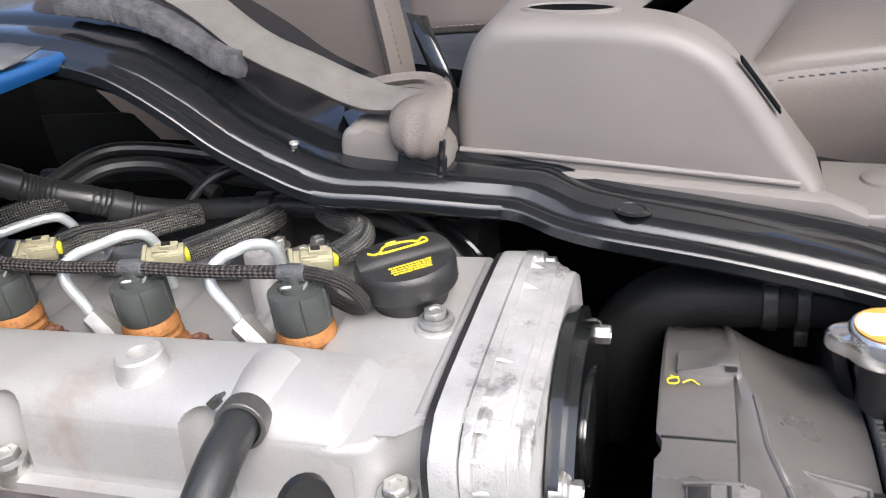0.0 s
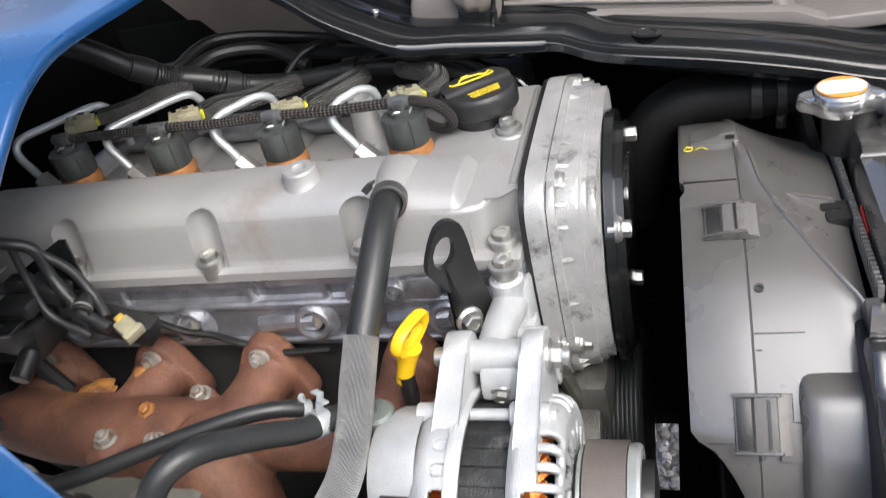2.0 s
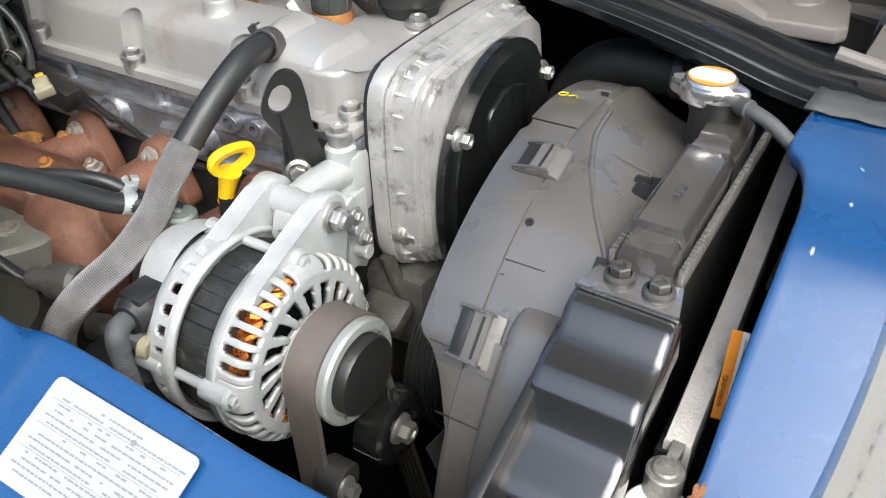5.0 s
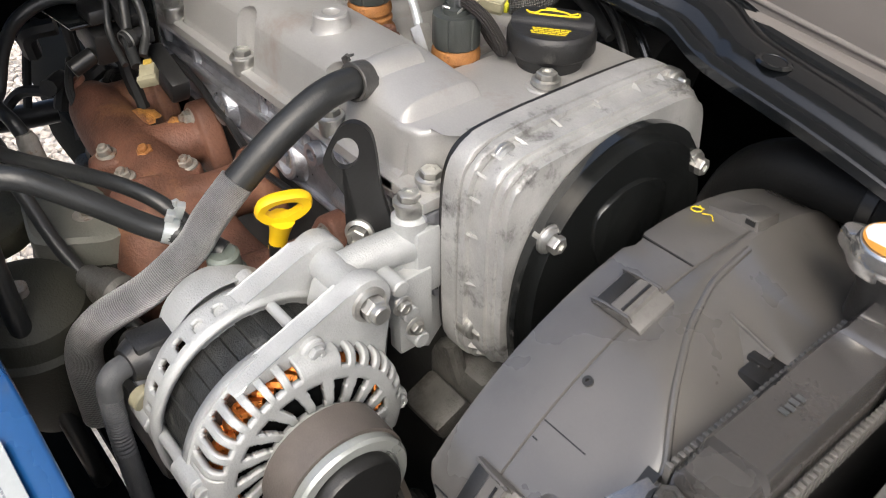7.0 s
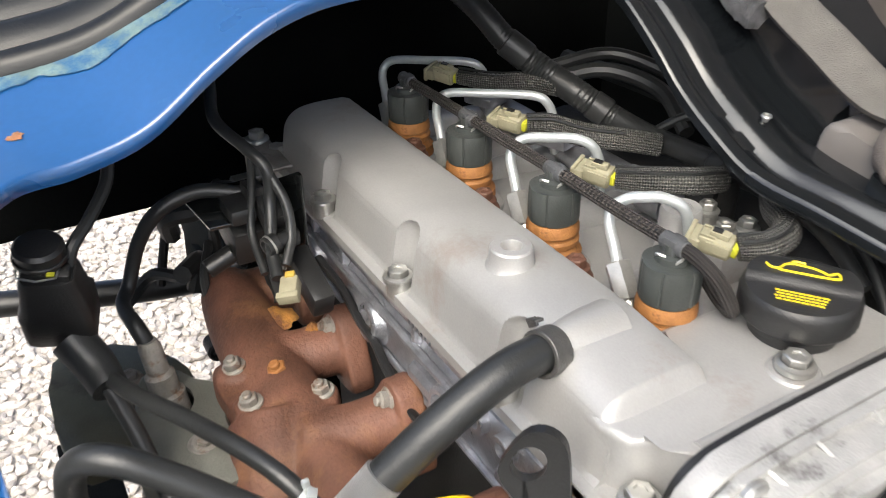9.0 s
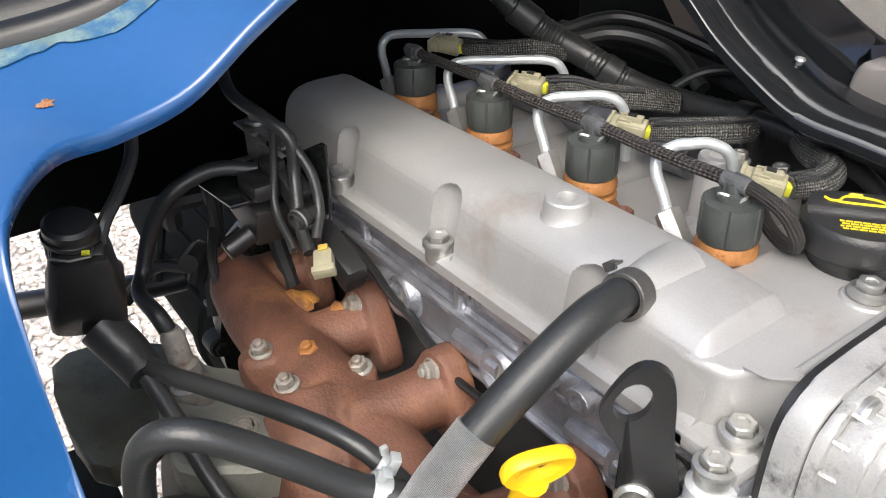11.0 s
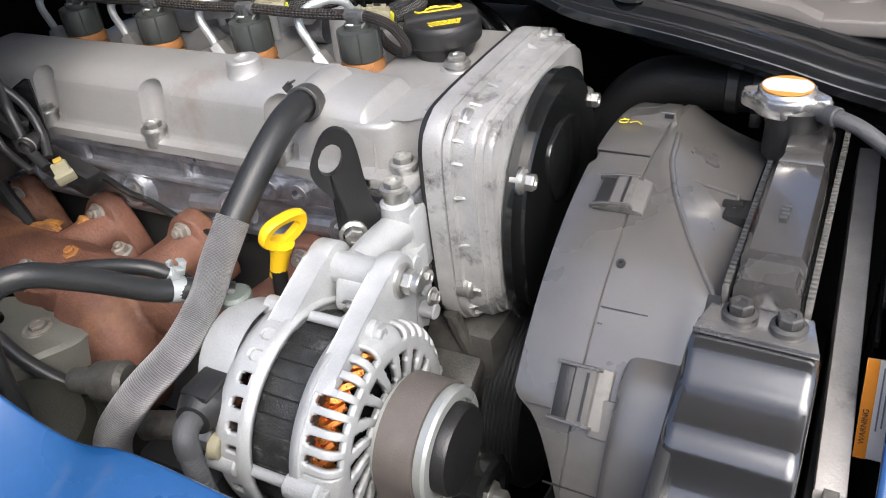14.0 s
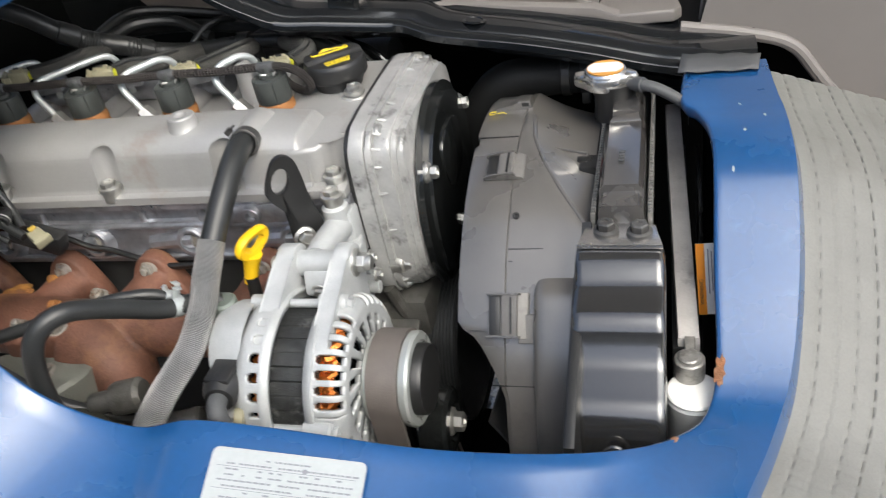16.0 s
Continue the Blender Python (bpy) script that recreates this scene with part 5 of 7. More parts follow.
s.cyl((0.3590, -0.2105, 0.7770), (0.3590, -0.2105, 0.7800), 0.0185, seg=36, bev=0.0012)
part("top_cap", s, CAPWHITE, bot, "white top")

s = Shape()
s.box((0.2934, -0.060, 0.8635), (0.0012, 0.024, 0.017), Matrix.Rotation(radians(8), 4, "X"), 0.0004)
single("red_label", s, RED, "small red label beside the radiator tank", "label")
s = Shape()
for k in range(4):
    s.box((0.3095 + (0.0006 if k % 2 else 0.0), -0.079 + 0.0040 * k, 0.8880), (0.0042, 0.0026, 0.0006))
part("moulded_print", s, GREYT, rad, "short moulded print on the tank")

# ---- body: blue opening ----
INNER = [(-0.160, 0.070, 1.0600), (-0.160, 0.030, 1.0610), (-0.160, -0.030, 1.0625), (-0.160, -0.101, 1.0635), (-0.160, -0.142, 1.0545), (-0.160, -0.178, 1.0345), (-0.160, -0.216, 1.0085), (-0.160, -0.253, 0.9980), (-0.155, -0.284, 0.9965), (-0.128, -0.309, 0.988), (-0.104, -0.319, 0.972), (-0.085, -0.322, 0.935), (-0.066, -0.322, 0.888), (-0.036, -0.322, 0.860), (0.010, -0.322, 0.8445), (0.055, -0.322, 0.854), (0.120, -0.322, 0.849), (0.200, -0.322, 0.839), (0.270, -0.318, 0.835), (0.320, -0.298, 0.820), (0.350, -0.264, 0.797), (0.366, -0.236, 0.788), (0.373, -0.205, 0.803), (0.373, -0.150, 0.845), (0.3745, -0.095, 0.886), (0.373, -0.058, 0.897), (0.364, -0.024, 0.8975), (0.353, -0.002, 0.8975), (0.357, 0.066, 0.898)]
OUTER = [(-0.50, 0.090, 1.10), (-0.50, 0.040, 1.09), (-0.50, -0.030, 1.09), (-0.50, -0.120, 1.09), (-0.50, -0.20, 1.09), (-0.50, -0.28, 1.08), (-0.45, -0.34, 1.06), (-0.38, -0.40, 1.03), (-0.30, -0.43, 0.99), (-0.24, -0.44, 0.94), (-0.20, -0.44, 0.90), (-0.17, -0.44, 0.86), (-0.14, -0.44, 0.83), (-0.08, -0.44, 0.80), (0.00, -0.44, 0.785), (0.055, -0.44, 0.79), (0.120, -0.44, 0.785), (0.200, -0.44, 0.780), (0.285, -0.43, 0.79), (0.354, -0.370, 0.785), (0.389, -0.298, 0.790), (0.408, -0.246, 0.786), (0.421, -0.206, 0.802), (0.429, -0.150, 0.844), (0.431, -0.095, 0.884), (0.430, -0.058, 0.896), (0.429, -0.024, 0.897), (0.427, 0.000, 0.897), (0.424, 0.066, 0.897)]
ci, co = smooth(INNER, 6), smooth(OUTER, 6)
mid = Vector((0.1, -0.1, 0.8))
rows = []
for a, b in zip(ci, co):
    d = (b - a)
    h = Vector((d.x, d.y, 0)).normalized()
    row = [a + Vector((0, 0, -0.0100)) + h * 0.003, a + Vector((0, 0, -0.0055)) + h * 0.0006, a + Vector((0, 0, -0.0015)) + h * 0.0008, a + Vector((0, 0, -0.0003)) + h * 0.0018, a + h * 0.0035]
    for k in (0.12, 0.25, 0.4, 0.55, 0.7, 0.85, 1.0):
        p = a + d * k
        row.append(p)
    row.append(b + Vector((0, 0, -0.012)) + h * 0.004)
    row.append(b + Vector((0, 0, -0.06)) + h * 0.004)
    rows.append(row)
body = thing("cab_body", "blue painted steel cab body round the engine opening", "truck body", kind="structure")
s = Shape()
s.grid(rows)
panel = part("opening_panel", s, BLUE, body, "blue painted panel round the opening", 50)

RUSTY = material("rust_blister", (0.20, 0.085, 0.035), 0.8, 0, 0.4, 120, 900, 0.8, (0.33, 0.20, 0.12), 0.58, 160)
GRIME = material("pale_sealer_residue", (0.115, 0.175, 0.18), 0.55, 0, 0.35, 60, 500, 0.3, (0.020, 0.085, 0.18), 0.50, 45)


def blemish(name, at, size, mat, label, seed, lift=0.0006):
    """A thin uneven patch lying on the panel between its inner and outer edge; at: place along the edge and across."""
    r_ = random.Random(seed)
    b = Shape()
    def on(u, v):
        u = min(len(ci) - 1.001, max(0.0, u))
        k, f = int(u), u - int(u)
        return ci[k].lerp(ci[k + 1], f).lerp(co[k].lerp(co[k + 1], f), v) + Vector((0, 0, lift))
    step = (ci[int(at[0]) + 1] - ci[int(at[0])]).length
    wide = (co[int(at[0])] - ci[int(at[0])]).length
    ring_ = []
    for k in range(26):
        a = 2 * math.pi * k / 26
        q = 1 + r_.uniform(-0.35, 0.30)
        ring_.append(on(at[0] + size[0] / step * q * math.cos(a), at[1] + size[1] / wide * q * math.sin(a)))
    c = on(*at)
    b.faces([c + Vector((0, 0, 0.0003))] + ring_, [(0, k + 1, (k + 1) % 26 + 1) for k in range(26)])
    return part(name, b, mat, body, label)


blemish("rust_spot", (131.0, 0.07), (0.012, 0.0035), RUSTY, "small rust patch at the panel's corner", 3)
blemish("rust_spot", (42.0, 0.16), (0.0035, 0.0035), RUSTY, "small rust chip", 5)
blemish("rust_spot", (118.5, 0.06), (0.004, 0.002), RUSTY, "small rust chip", 6)
for u_, v_, k_ in ((150.0, 0.45, 1), (153.5, 0.75, 2), (144.0, 0.25, 4), (158.0, 0.55, 7)):
    blemish("paint_chip", (u_, v_), (0.0022, 0.0010), WHITE, "pale scratch in the paint", 20 + k_)

lab = thing("data_label", "white paper data label on the blue panel", "label")
m = Matrix.Translation((0.1235, -0.3630, 0.8310)) @ Matrix.Rotation(radians(-2), 4, "Z") @ Matrix.Rotation(radians(27), 4, "X") @ Matrix.Rotation(radians(6), 4, "Y")
s = Shape()
s.plate(rounded_box(0.098, 0.056, 0.004), "z", -0.0003, 0.0003)
s.turned(m)
part("paper", s, WHITE, lab)
fr = random.Random(8)
for k in range(14):
    s = Shape()
    x = -0.042 + (0.004 if k % 4 else 0.0)
    y = 0.0220 - 0.0033 * k
    while x < 0.042:
        w = fr.uniform(0.0012, 0.0042)
        if fr.random() < (0.9 if k not in (2, 6) else 0.35) and not (k < 1 and abs(x) > 0.018):
            s.box((x + w / 2, y, 0.0004), (w, 0.0010, 0.0003))
        x += w + 0.0007
    s.turned(m)
    part("print_line", s, INK, lab, "grey line of small print")
s = Shape()
for y in (0.0170, 0.0038, -0.0094):
    s.box((0.0, y, 0.0004), (0.088, 0.0003, 0.0003))
s.lathe((0.012, 0.0185, 0.0003), (0, 0, 1), [(0.0016, 0), (0.0016, 0.0003), (0, 0.0003)], 12)
s.turned(m)
part("table_rule", s, INK, lab, "thin grey rules of the printed table")

# ---- black beam ----
beam = thing("cab_floor_beam", "glossy black painted cab floor beam", "beam", kind="structure")
LINE = [(-0.36, 0.040, 1.075), (-0.26, 0.055, 1.072), (-0.20, 0.062, 1.064), (-0.165, 0.064, 1.056), (-0.132, 0.064, 1.045), (-0.099, 0.064, 1.023), (-0.072, 0.064, 1.001), (-0.045, 0.064, 0.985), (-0.014, 0.066, 0.970), (0.025, 0.074, 0.963), (0.080, 0.084, 0.953), (0.103, 0.086, 0.9495), (0.128, 0.080, 0.942), (0.155, 0.075, 0.9375), (0.217, 0.073, 0.927), (0.278, 0.070, 0.914), (0.327, 0.066, 0.902), (0.365, 0.062, 0.897), (0.42, 0.070, 0.893)]
SECTION = ((0.050, -0.030), (0.034, -0.028), (0.018, -0.021), (0.009, -0.0145), (0.004, -0.0115), (0.001, -0.010), (-0.0005, -0.0085), (0.0, -0.0025), (0.0025, 0.0), (0.0075, 0.001), (0.0105, -0.001), (0.0125, -0.0045), (0.0190, -0.0060), (0.0230, -0.0035), (0.0265, 0.0010), (0.0320, 0.0025), (0.0450, 0.0030), (0.0560, 0.0020), (0.0600, 0.0050), (0.075, 0.0060), (0.11, 0.0070), (0.18, 0.0080))
rows = []
for p in smooth(LINE, 10):
    rows.append([(p.x + (0.010 * math.exp(-((p.x - 0.1) / 0.05) ** 2) if y > 0.03 else 0), p.y + y, p.z + z) for y, z in SECTION])
s = Shape()
s.grid(rows)
part("pressing", s, BEAM, beam, "", 40)
for x, y, z, r in ((0.168, 0.108, 0.9375, 0.009), (-0.038, 0.100, 0.986, 0.0025)):
    s = Shape()
    s.lathe((x, y, z), (0.12, 0.05, 1), [(r * 1.3, 0.001), (r * 1.1, 0.0022), (r * 0.9, 0.0018), (r * 0.7, -0.002), (0, -0.003)], 24)
    part("dimple", s, BEAM if r > 0.005 else STEEL, beam)

# ---- seat side cover ----
con2 = thing("seat_side_cover", "beige grained plastic seat side cover", "seat trim")
s = Shape()
pan = [(p.x, p.y) for p in smooth([(0.052, 0.951, 0), (0.0535, 0.985, 0), (0.0590, 1.008, 0), (0.0665, 1.026, 0), (0.076, 1.0375, 0), (0.092, 1.0435, 0), (0.150, 1.0400, 0), (0.180, 1.0350, 0), (0.200, 1.0280, 0), (0.2165, 1.0170, 0), (0.232, 0.999, 0), (0.256, 0.963, 0), (0.279, 0.927, 0)], 4)]
pan[0] = (0.052, 0.938)
pan += [(0.278, 0.914), (0.24, 0.9180), (0.20, 0.9230), (0.158, 0.9280), (0.10, 0.9340)]
pillow(s, pan, 0.1445, 0.240, 0.013, 6)
s.tube([(0.056, 0.1448, 0.9635), (0.10, 0.1448, 0.959), (0.158, 0.1448, 0.9515), (0.215, 0.1448, 0.944), (0.262, 0.1448, 0.9375)], 0.0022, 8, 5)
part("side_panel", s, BEIGE, con2, "", 60)
s = Shape()
rows = []
for x, z in ((0.046, 0.9535), (0.10, 0.9475), (0.158, 0.9415), (0.22, 0.9340), (0.278, 0.9265), (0.300, 0.9165)):
    rows.append([(x, 0.150, z + 0.004), (x, 0.142, z + 0.0045), (x, 0.1375, z + 0.002), (x, 0.1365, z - 0.003), (x, 0.1375, z - 0.007), (x, 0.150, z - 0.008)])
s.grid(rows)
part("bottom_flange", s, BEIGE, con2, "thin moulded flange along the bottom")
s = Shape()
s.lathe((0, 0, 0), (0, 0, 1), [(0.0235, 0.0), (0.0230, 0.0016), (0.0205, 0.0022), (0.0195, 0.0012)], 40)
s.turned(Matrix.Translation((0.128, 0.176, 1.0415)) @ Matrix.Rotation(radians(4), 4, "Y") @ Matrix.Diagonal((1.35, 0.55, 1, 1)))
part("slot_rim", s, BEIGE, con2, "raised rim of the lever slot")
s = Shape()
s.lathe((0, 0, 0), (0, 0, 1), [(0.0, 0.0010), (0.0198, 0.0010), (0.0198, 0.0)], 40)
s.turned(Matrix.Translation((0.128, 0.176, 1.0415)) @ Matrix.Rotation(radians(4), 4, "Y") @ Matrix.Diagonal((1.35, 0.55, 1, 1)))
part("lever_slot", s, DARK, con2, "dark recess for the seat lever")
s = Shape()
s.box((0.2385, 0.1600, 0.9945), (0.040, 0.012, 0.0016), Matrix.Rotation(radians(55), 4, "Y"), 0.0006)
part("trim_slit", s, DARK, con2, "narrow dark slit of the trim")
s = Shape()
pillow(s, [(p.x, p.y) for p in smooth([(0.150, 1.020, 0), (0.185, 1.045, 0), (0.215, 1.090, 0), (0.30, 1.12, 0), (0.292, 1.070, 0), (0.262, 1.035, 0), (0.240, 1.004, 0), (0.228, 0.985, 0)], 4)], 0.188, 0.235, 0.012, 4)
part("hinge_cover", s, BEIGE, con2, "grained cover over the backrest hinge", 60)
s = Shape()
s.plate([(0.275, 0.1385), (0.350, 0.1385), (0.3565, 0.148), (0.3500, 0.200), (0.3440, 0.212), (0.272, 0.226)], "z", 0.908, 0.9205, 0.003, 3)
s.lathe((0.317, 0.190, 0.9200), (0, 0, 1), [(0.0150, 0), (0.0140, 0.0022), (0.0100, 0.0040), (0, 0.0046)], 28)
part("seat_base_plate", s, BEIGE, con2, "beige plastic base plate with a round plug")

seat = thing("driver_seat", "beige leather driver seat with stitched seams", "seat")
s = Shape()
rows = []
for x, dz in ((0.200, -0.012), (0.225, -0.004), (0.26, 0.002), (0.32, 0.006), (0.42, 0.008), (0.55, 0.008), (0.75, 0.004)):
    rows.append([(x, 0.250, 0.885), (x, 0.240, 0.900), (x, 0.226, 0.925), (x, 0.215, 0.950), (x, 0.210, 0.968), (x, 0.2115, 0.978 + dz), (x, 0.2145, 0.9825 + dz), (x, 0.2150, 0.9838 + dz), (x, 0.2155, 0.9880 + dz), (x, 0.219, 0.9925 + dz), (x, 0.226, 0.9965 + dz), (x, 0.240, 1.001 + dz), (x, 0.27, 1.012 + dz), (x, 0.33, 1.025 + dz), (x, 0.45, 1.03 + dz), (x, 0.62, 1.02 + dz)])
s.grid([[Vector(p) for p in r] for r in rows])
part("cushion", s, LEATHER, seat, "padded leather cushion", 60)
s = Shape()
for k in range(64):
    x = 0.236 + 0.0060 * k
    dz = np.interp(x, (0.218, 0.23, 0.26, 0.32, 0.42, 0.55, 0.75), (-0.020, -0.006, 0.002, 0.006, 0.008, 0.008, 0.004))
    s.box((x, 0.2125, 0.9795 + dz), (0.0034, 0.0012, 0.0011), None, 0.0003)
part("stitching", s, FELT, seat, "row of grey stitches")
s = Shape()
rows = []
for x, y in ((-0.40, 0.36), (-0.22, 0.335), (-0.12, 0.315), (-0.06, 0.306), (-0.035, 0.303)):
    rows.append([(x, y, 0.90), (x, y - 0.012, 1.0), (x - 0.01, y - 0.018, 1.1), (x - 0.02, y - 0.01, 1.3)])
s.grid(rows)
rows = []
for f in np.linspace(0, 1, 7):
    y = 0.300 - 0.022 * math.sin(math.pi * f)
    rows.append([(-0.048 + 0.026 * f, y, 0.972), (-0.050 + 0.026 * f, y, 1.000), (-0.053 + 0.025 * f, y, 1.036), (-0.075 + 0.024 * f, y, 1.30)])
s.grid(rows)
rows = []
for x, y in ((-0.022, 0.305), (-0.012, 0.292), (0.06, 0.292), (0.20, 0.292), (0.24, 0.33)):
    rows.append([(x, y + 0.03, 1.000), (x, y + 0.008, 1.0015), (x, y + 0.001, 1.005), (x, y, 1.015), (x, y + 0.01, 1.10), (x, y + 0.03, 1.3)])
s.grid(rows)
part("backrest", s, LEATHER, seat, "stitched leather backrest", 60)
s = Shape()
for k in range(26):
    s.box((-0.010 + 0.0048 * k, 0.2905, 1.0100), (0.0030, 0.0012, 0.0011), None, 0.0003)
for k in range(14):
    s.box((-0.0285 - 0.0006 * k, 0.2850, 0.985 + 0.0052 * k), (0.0012, 0.0012, 0.0030), None, 0.0003)
part("hem_stitches", s, BELTM, seat, "stitches along the backrest hems")

# ---- seat belt anchor ----
sb = thing("seat_belt", "beige seat belt webbing folded over its anchor", "seat belt")
s = Shape()
s.plate(rounded([(-0.016, 0.966), (-0.014, 0.984), (-0.004, 0.989), (0.024, 0.983), (0.050, 0.978), (0.052, 0.955), (0.020, 0.955), (-0.006, 0.959)], 3), "y", 0.118, 0.150, 0.004, 3)
part("anchor_cover", s, BEIGE, sb, "beige plastic anchor cover")
s = Shape()
s.box((0.0395, 0.1150, 0.9655), (0.031, 0.010, 0.017), Matrix.Rotation(radians(8), 4, "Y"), 0.003)
s.box((0.0535, 0.1120, 0.9715), (0.0040, 0.006, 0.024), Matrix.Rotation(radians(12), 4, "Y"), 0.0018)
part("anchor_plate", s, SHINY, sb, "black anchor plate")
s = Shape()
rows = []
for a, b in (((0.0270, 0.1130, 0.9735), (0.0500, 0.1120, 0.9700)), ((0.0245, 0.1100, 0.9800), (0.0540, 0.1090, 0.9770)), ((0.0225, 0.1120, 0.9900), (0.0585, 0.1110, 0.9880)), ((0.0220, 0.1200, 0.9990), (0.0605, 0.1170, 0.9990)), ((0.0280, 0.1320, 1.0030), (0.0600, 0.1290, 1.0080)), ((0.0330, 0.1450, 1.0030), (0.0540, 0.1400, 1.0110)), ((0.0200, 0.1560, 1.0000), (0.0400, 0.1500, 1.0140)), ((-0.006, 0.1600, 0.9930), (0.0150, 0.1520, 1.0135)), ((-0.030, 0.1640, 0.9850), (-0.018, 0.1560, 1.0070))):
    a, b = Vector(a), Vector(b)
    rows.append([a.lerp(b, k / 8) + Vector((0, -0.0035 * math.sin(math.pi * k / 8) + 0.0016 * math.sin(k * 1.9), 0)) for k in range(9)])
rows = [list(r) for r in zip(*[smooth(c, 4) for c in zip(*rows)])]
s.grid(rows)
o = part("webbing", s, BELTM, sb, "", 60)
md = o.modifiers.new("wall", "SOLIDIFY")
md.thickness = 0.0016
s = Shape()
rows = []
for a, b in (((0.018, 0.185, 1.045), (0.034, 0.180, 1.043)), ((0.026, 0.172, 1.032), (0.042, 0.168, 1.030)), ((0.034, 0.164, 1.016), (0.050, 0.160, 1.014)), ((0.040, 0.160, 1.000), (0.056, 0.156, 0.999))):
    a, b = Vector(a), Vector(b)
    rows.append([a.lerp(b, k / 4) + Vector((0, -0.002 * math.sin(math.pi * k / 4), 0)) for k in range(5)])
s.grid(rows)
o = part("inner_strap", s, SHINY, sb, "dark plastic strap behind the webbing", 60)
md = o.modifiers.new("wall", "SOLIDIFY")
md.thickness = 0.002

# ---- carpet edge and felt ----
cp = thing("carpet_edge", "rolled beige carpet edge over the beam", "carpet")
s = Shape()
rows = []
low = smooth([(-0.20, 0.135, 1.105), (-0.143, 0.131, 1.085), (-0.110, 0.130, 1.067), (-0.077, 0.130, 1.038), (-0.044, 0.130, 1.020), (0.000, 0.130, 0.999), (0.038, 0.132, 0.999), (0.052, 0.14, 1.008)], 8)
for i, p in enumerate(low):
    w = 1.0 if i < 40 else max(0.25, 1 - (i - 40) / 20)
    n_ = Vector((0.007, 0.020, 0.011)) * w
    rows.append([p + Vector((0, 0.005, -0.004)), p + Vector((0, 0.0, -0.0035)), p + Vector((0, -0.002, 0.0)), p + Vector((0, 0.0, 0.003)), p + n_ * 0.3 + Vector((0, 0, 0.0035)), p + n_ * 0.7 + Vector((0, 0, 0.003)), p + n_ + Vector((0, 0.004, -0.002)), p + n_ * 0.9 + Vector((0, 0.006, -0.008))])
s.grid(rows)
part("carpet", s, CARPET, cp, "", 60)
s = Shape()
fr = random.Random(4)
rows = []
for i, p in enumerate(smooth([(-0.195, 0.118, 1.080), (-0.165, 0.118, 1.076), (-0.140, 0.119, 1.068), (-0.112, 0.120, 1.053), (-0.090, 0.121, 1.037), (-0.076, 0.122, 1.031)], 14)):
    k = 1 + fr.uniform(-0.07, 0.07)
    rows.append([p + Vector((0.0006 * fr.uniform(-1, 1), y * k, z * k + 0.0007 * fr.uniform(-1, 1))) for y, z in ((-0.005, -0.006), (-0.006, 0.0), (-0.0045, 0.0055), (-0.001, 0.0075), (0.006, 0.009), (0.014, 0.009), (0.014, 0.0), (0.004, -0.007))])
s.grid(rows, closed=True, caps=True)
part("felt_pad", s, FELT, cp, "torn grey felt under the carpet")

flo = Shape()
flo.plate([(-0.70, 0.376), (0.02, 0.376), (0.02, 0.22), (0.90, 0.22), (0.90, 1.22), (-0.70, 1.22)], "z", 0.89, 0.91, 0.003)
single("cab_floor", flo, CARPET, "beige carpeted cab floor", "floor", kind="structure")

# ---- tape over the joints ----
for pts in (((0.352, 0.040, 0.9015), (0.416, 0.040, 0.9005), (0.420, 0.068, 0.9020), (0.356, 0.068, 0.9065)), ((-0.225, 0.022, 1.0690), (-0.162, 0.022, 1.0640), (-0.166, 0.062, 1.0660), (-0.235, 0.058, 1.0750))):
    s = Shape()
    a, b, c, d = [Vector(p) for p in pts]
    s.grid([[a.lerp(b, k / 8).lerp(d.lerp(c, k / 8), j / 3) + Vector((0, 0, 0.0008 * math.sin(k * 2 + j))) for k in range(9)] for j in range(4)])
    o = single("cloth_tape", s, GREYT, "strip of dark grey cloth tape on the panel joint", "tape", "tape strips on the joints")
    md = o.modifiers.new("wall", "SOLIDIFY")
    md.thickness = 0.0008

# ---- right side: quilted mat and kick panel ----
s = Shape()
k0 = 6 * 18
src = co[k0:]
L = [0.0]
for p, q in zip(src, src[1:]):
    L.append(L[-1] + (q - p).length)
rows = []
nu, nv = 300, 170
for i in range(nu):
    l = L[-1] * i / (nu - 1)
    j = max(0, min(len(L) - 2, int(np.searchsorted(L, l)) - 1))
    p = src[j].lerp(src[j + 1], (l - L[j]) / max(1e-6, L[j + 1] - L[j]))
    side = Vector((0.85, -0.25 + 0.45 * i / nu, -0.35))
    row = []
    for k in range(nv):
        v = 0.26 * k / (nv - 1)
        col = int(v / 0.0150)
        across = abs((v / 0.0150) % 1.0 - 0.5) * 2
        along = ((l + 0.0055 * (col % 2)) / 0.0125) % 1.0
        stitch = max(0.0, (across - 0.80) / 0.20) * (1.0 if along < 0.62 else 0.15)
        cross = max(0.0, (abs(along - 0.31) * 2 - 0.52) / 0.10) if abs(along - 0.31) * 2 < 0.62 else 0.0
        puff = 0.0005 * (1 - across ** 2) - 0.0014 * stitch - 0.0005 * cross
        row.append(p + side * v + Vector((-0.1, -0.3, 1)) * (puff - 0.014 - 0.25 * v * v) + Vector((0, 0, 0.005 * noise.noise((l * 9, v * 9, 3)))))
    rows.append(row)
s.grid(rows)
qm = single("quilted_mat", s, QUILT, "silver-grey quilted insulation mat beside the opening", "mat", angle=60)
s = Shape()
s.lathe((0.4800, 0.010, 0.8480), (-0.4, -0.3, 1), [(0.0, 0.0025), (0.006, 0.0025), (0.009, 0.001), (0.0095, 0)], 24)
single("mat_button", s, WHITE, "small white plastic button on the quilted mat", "fastener")
kp = thing("kick_panel", "beige moulded trim panel at the cab side", "trim panel")
s = Shape()
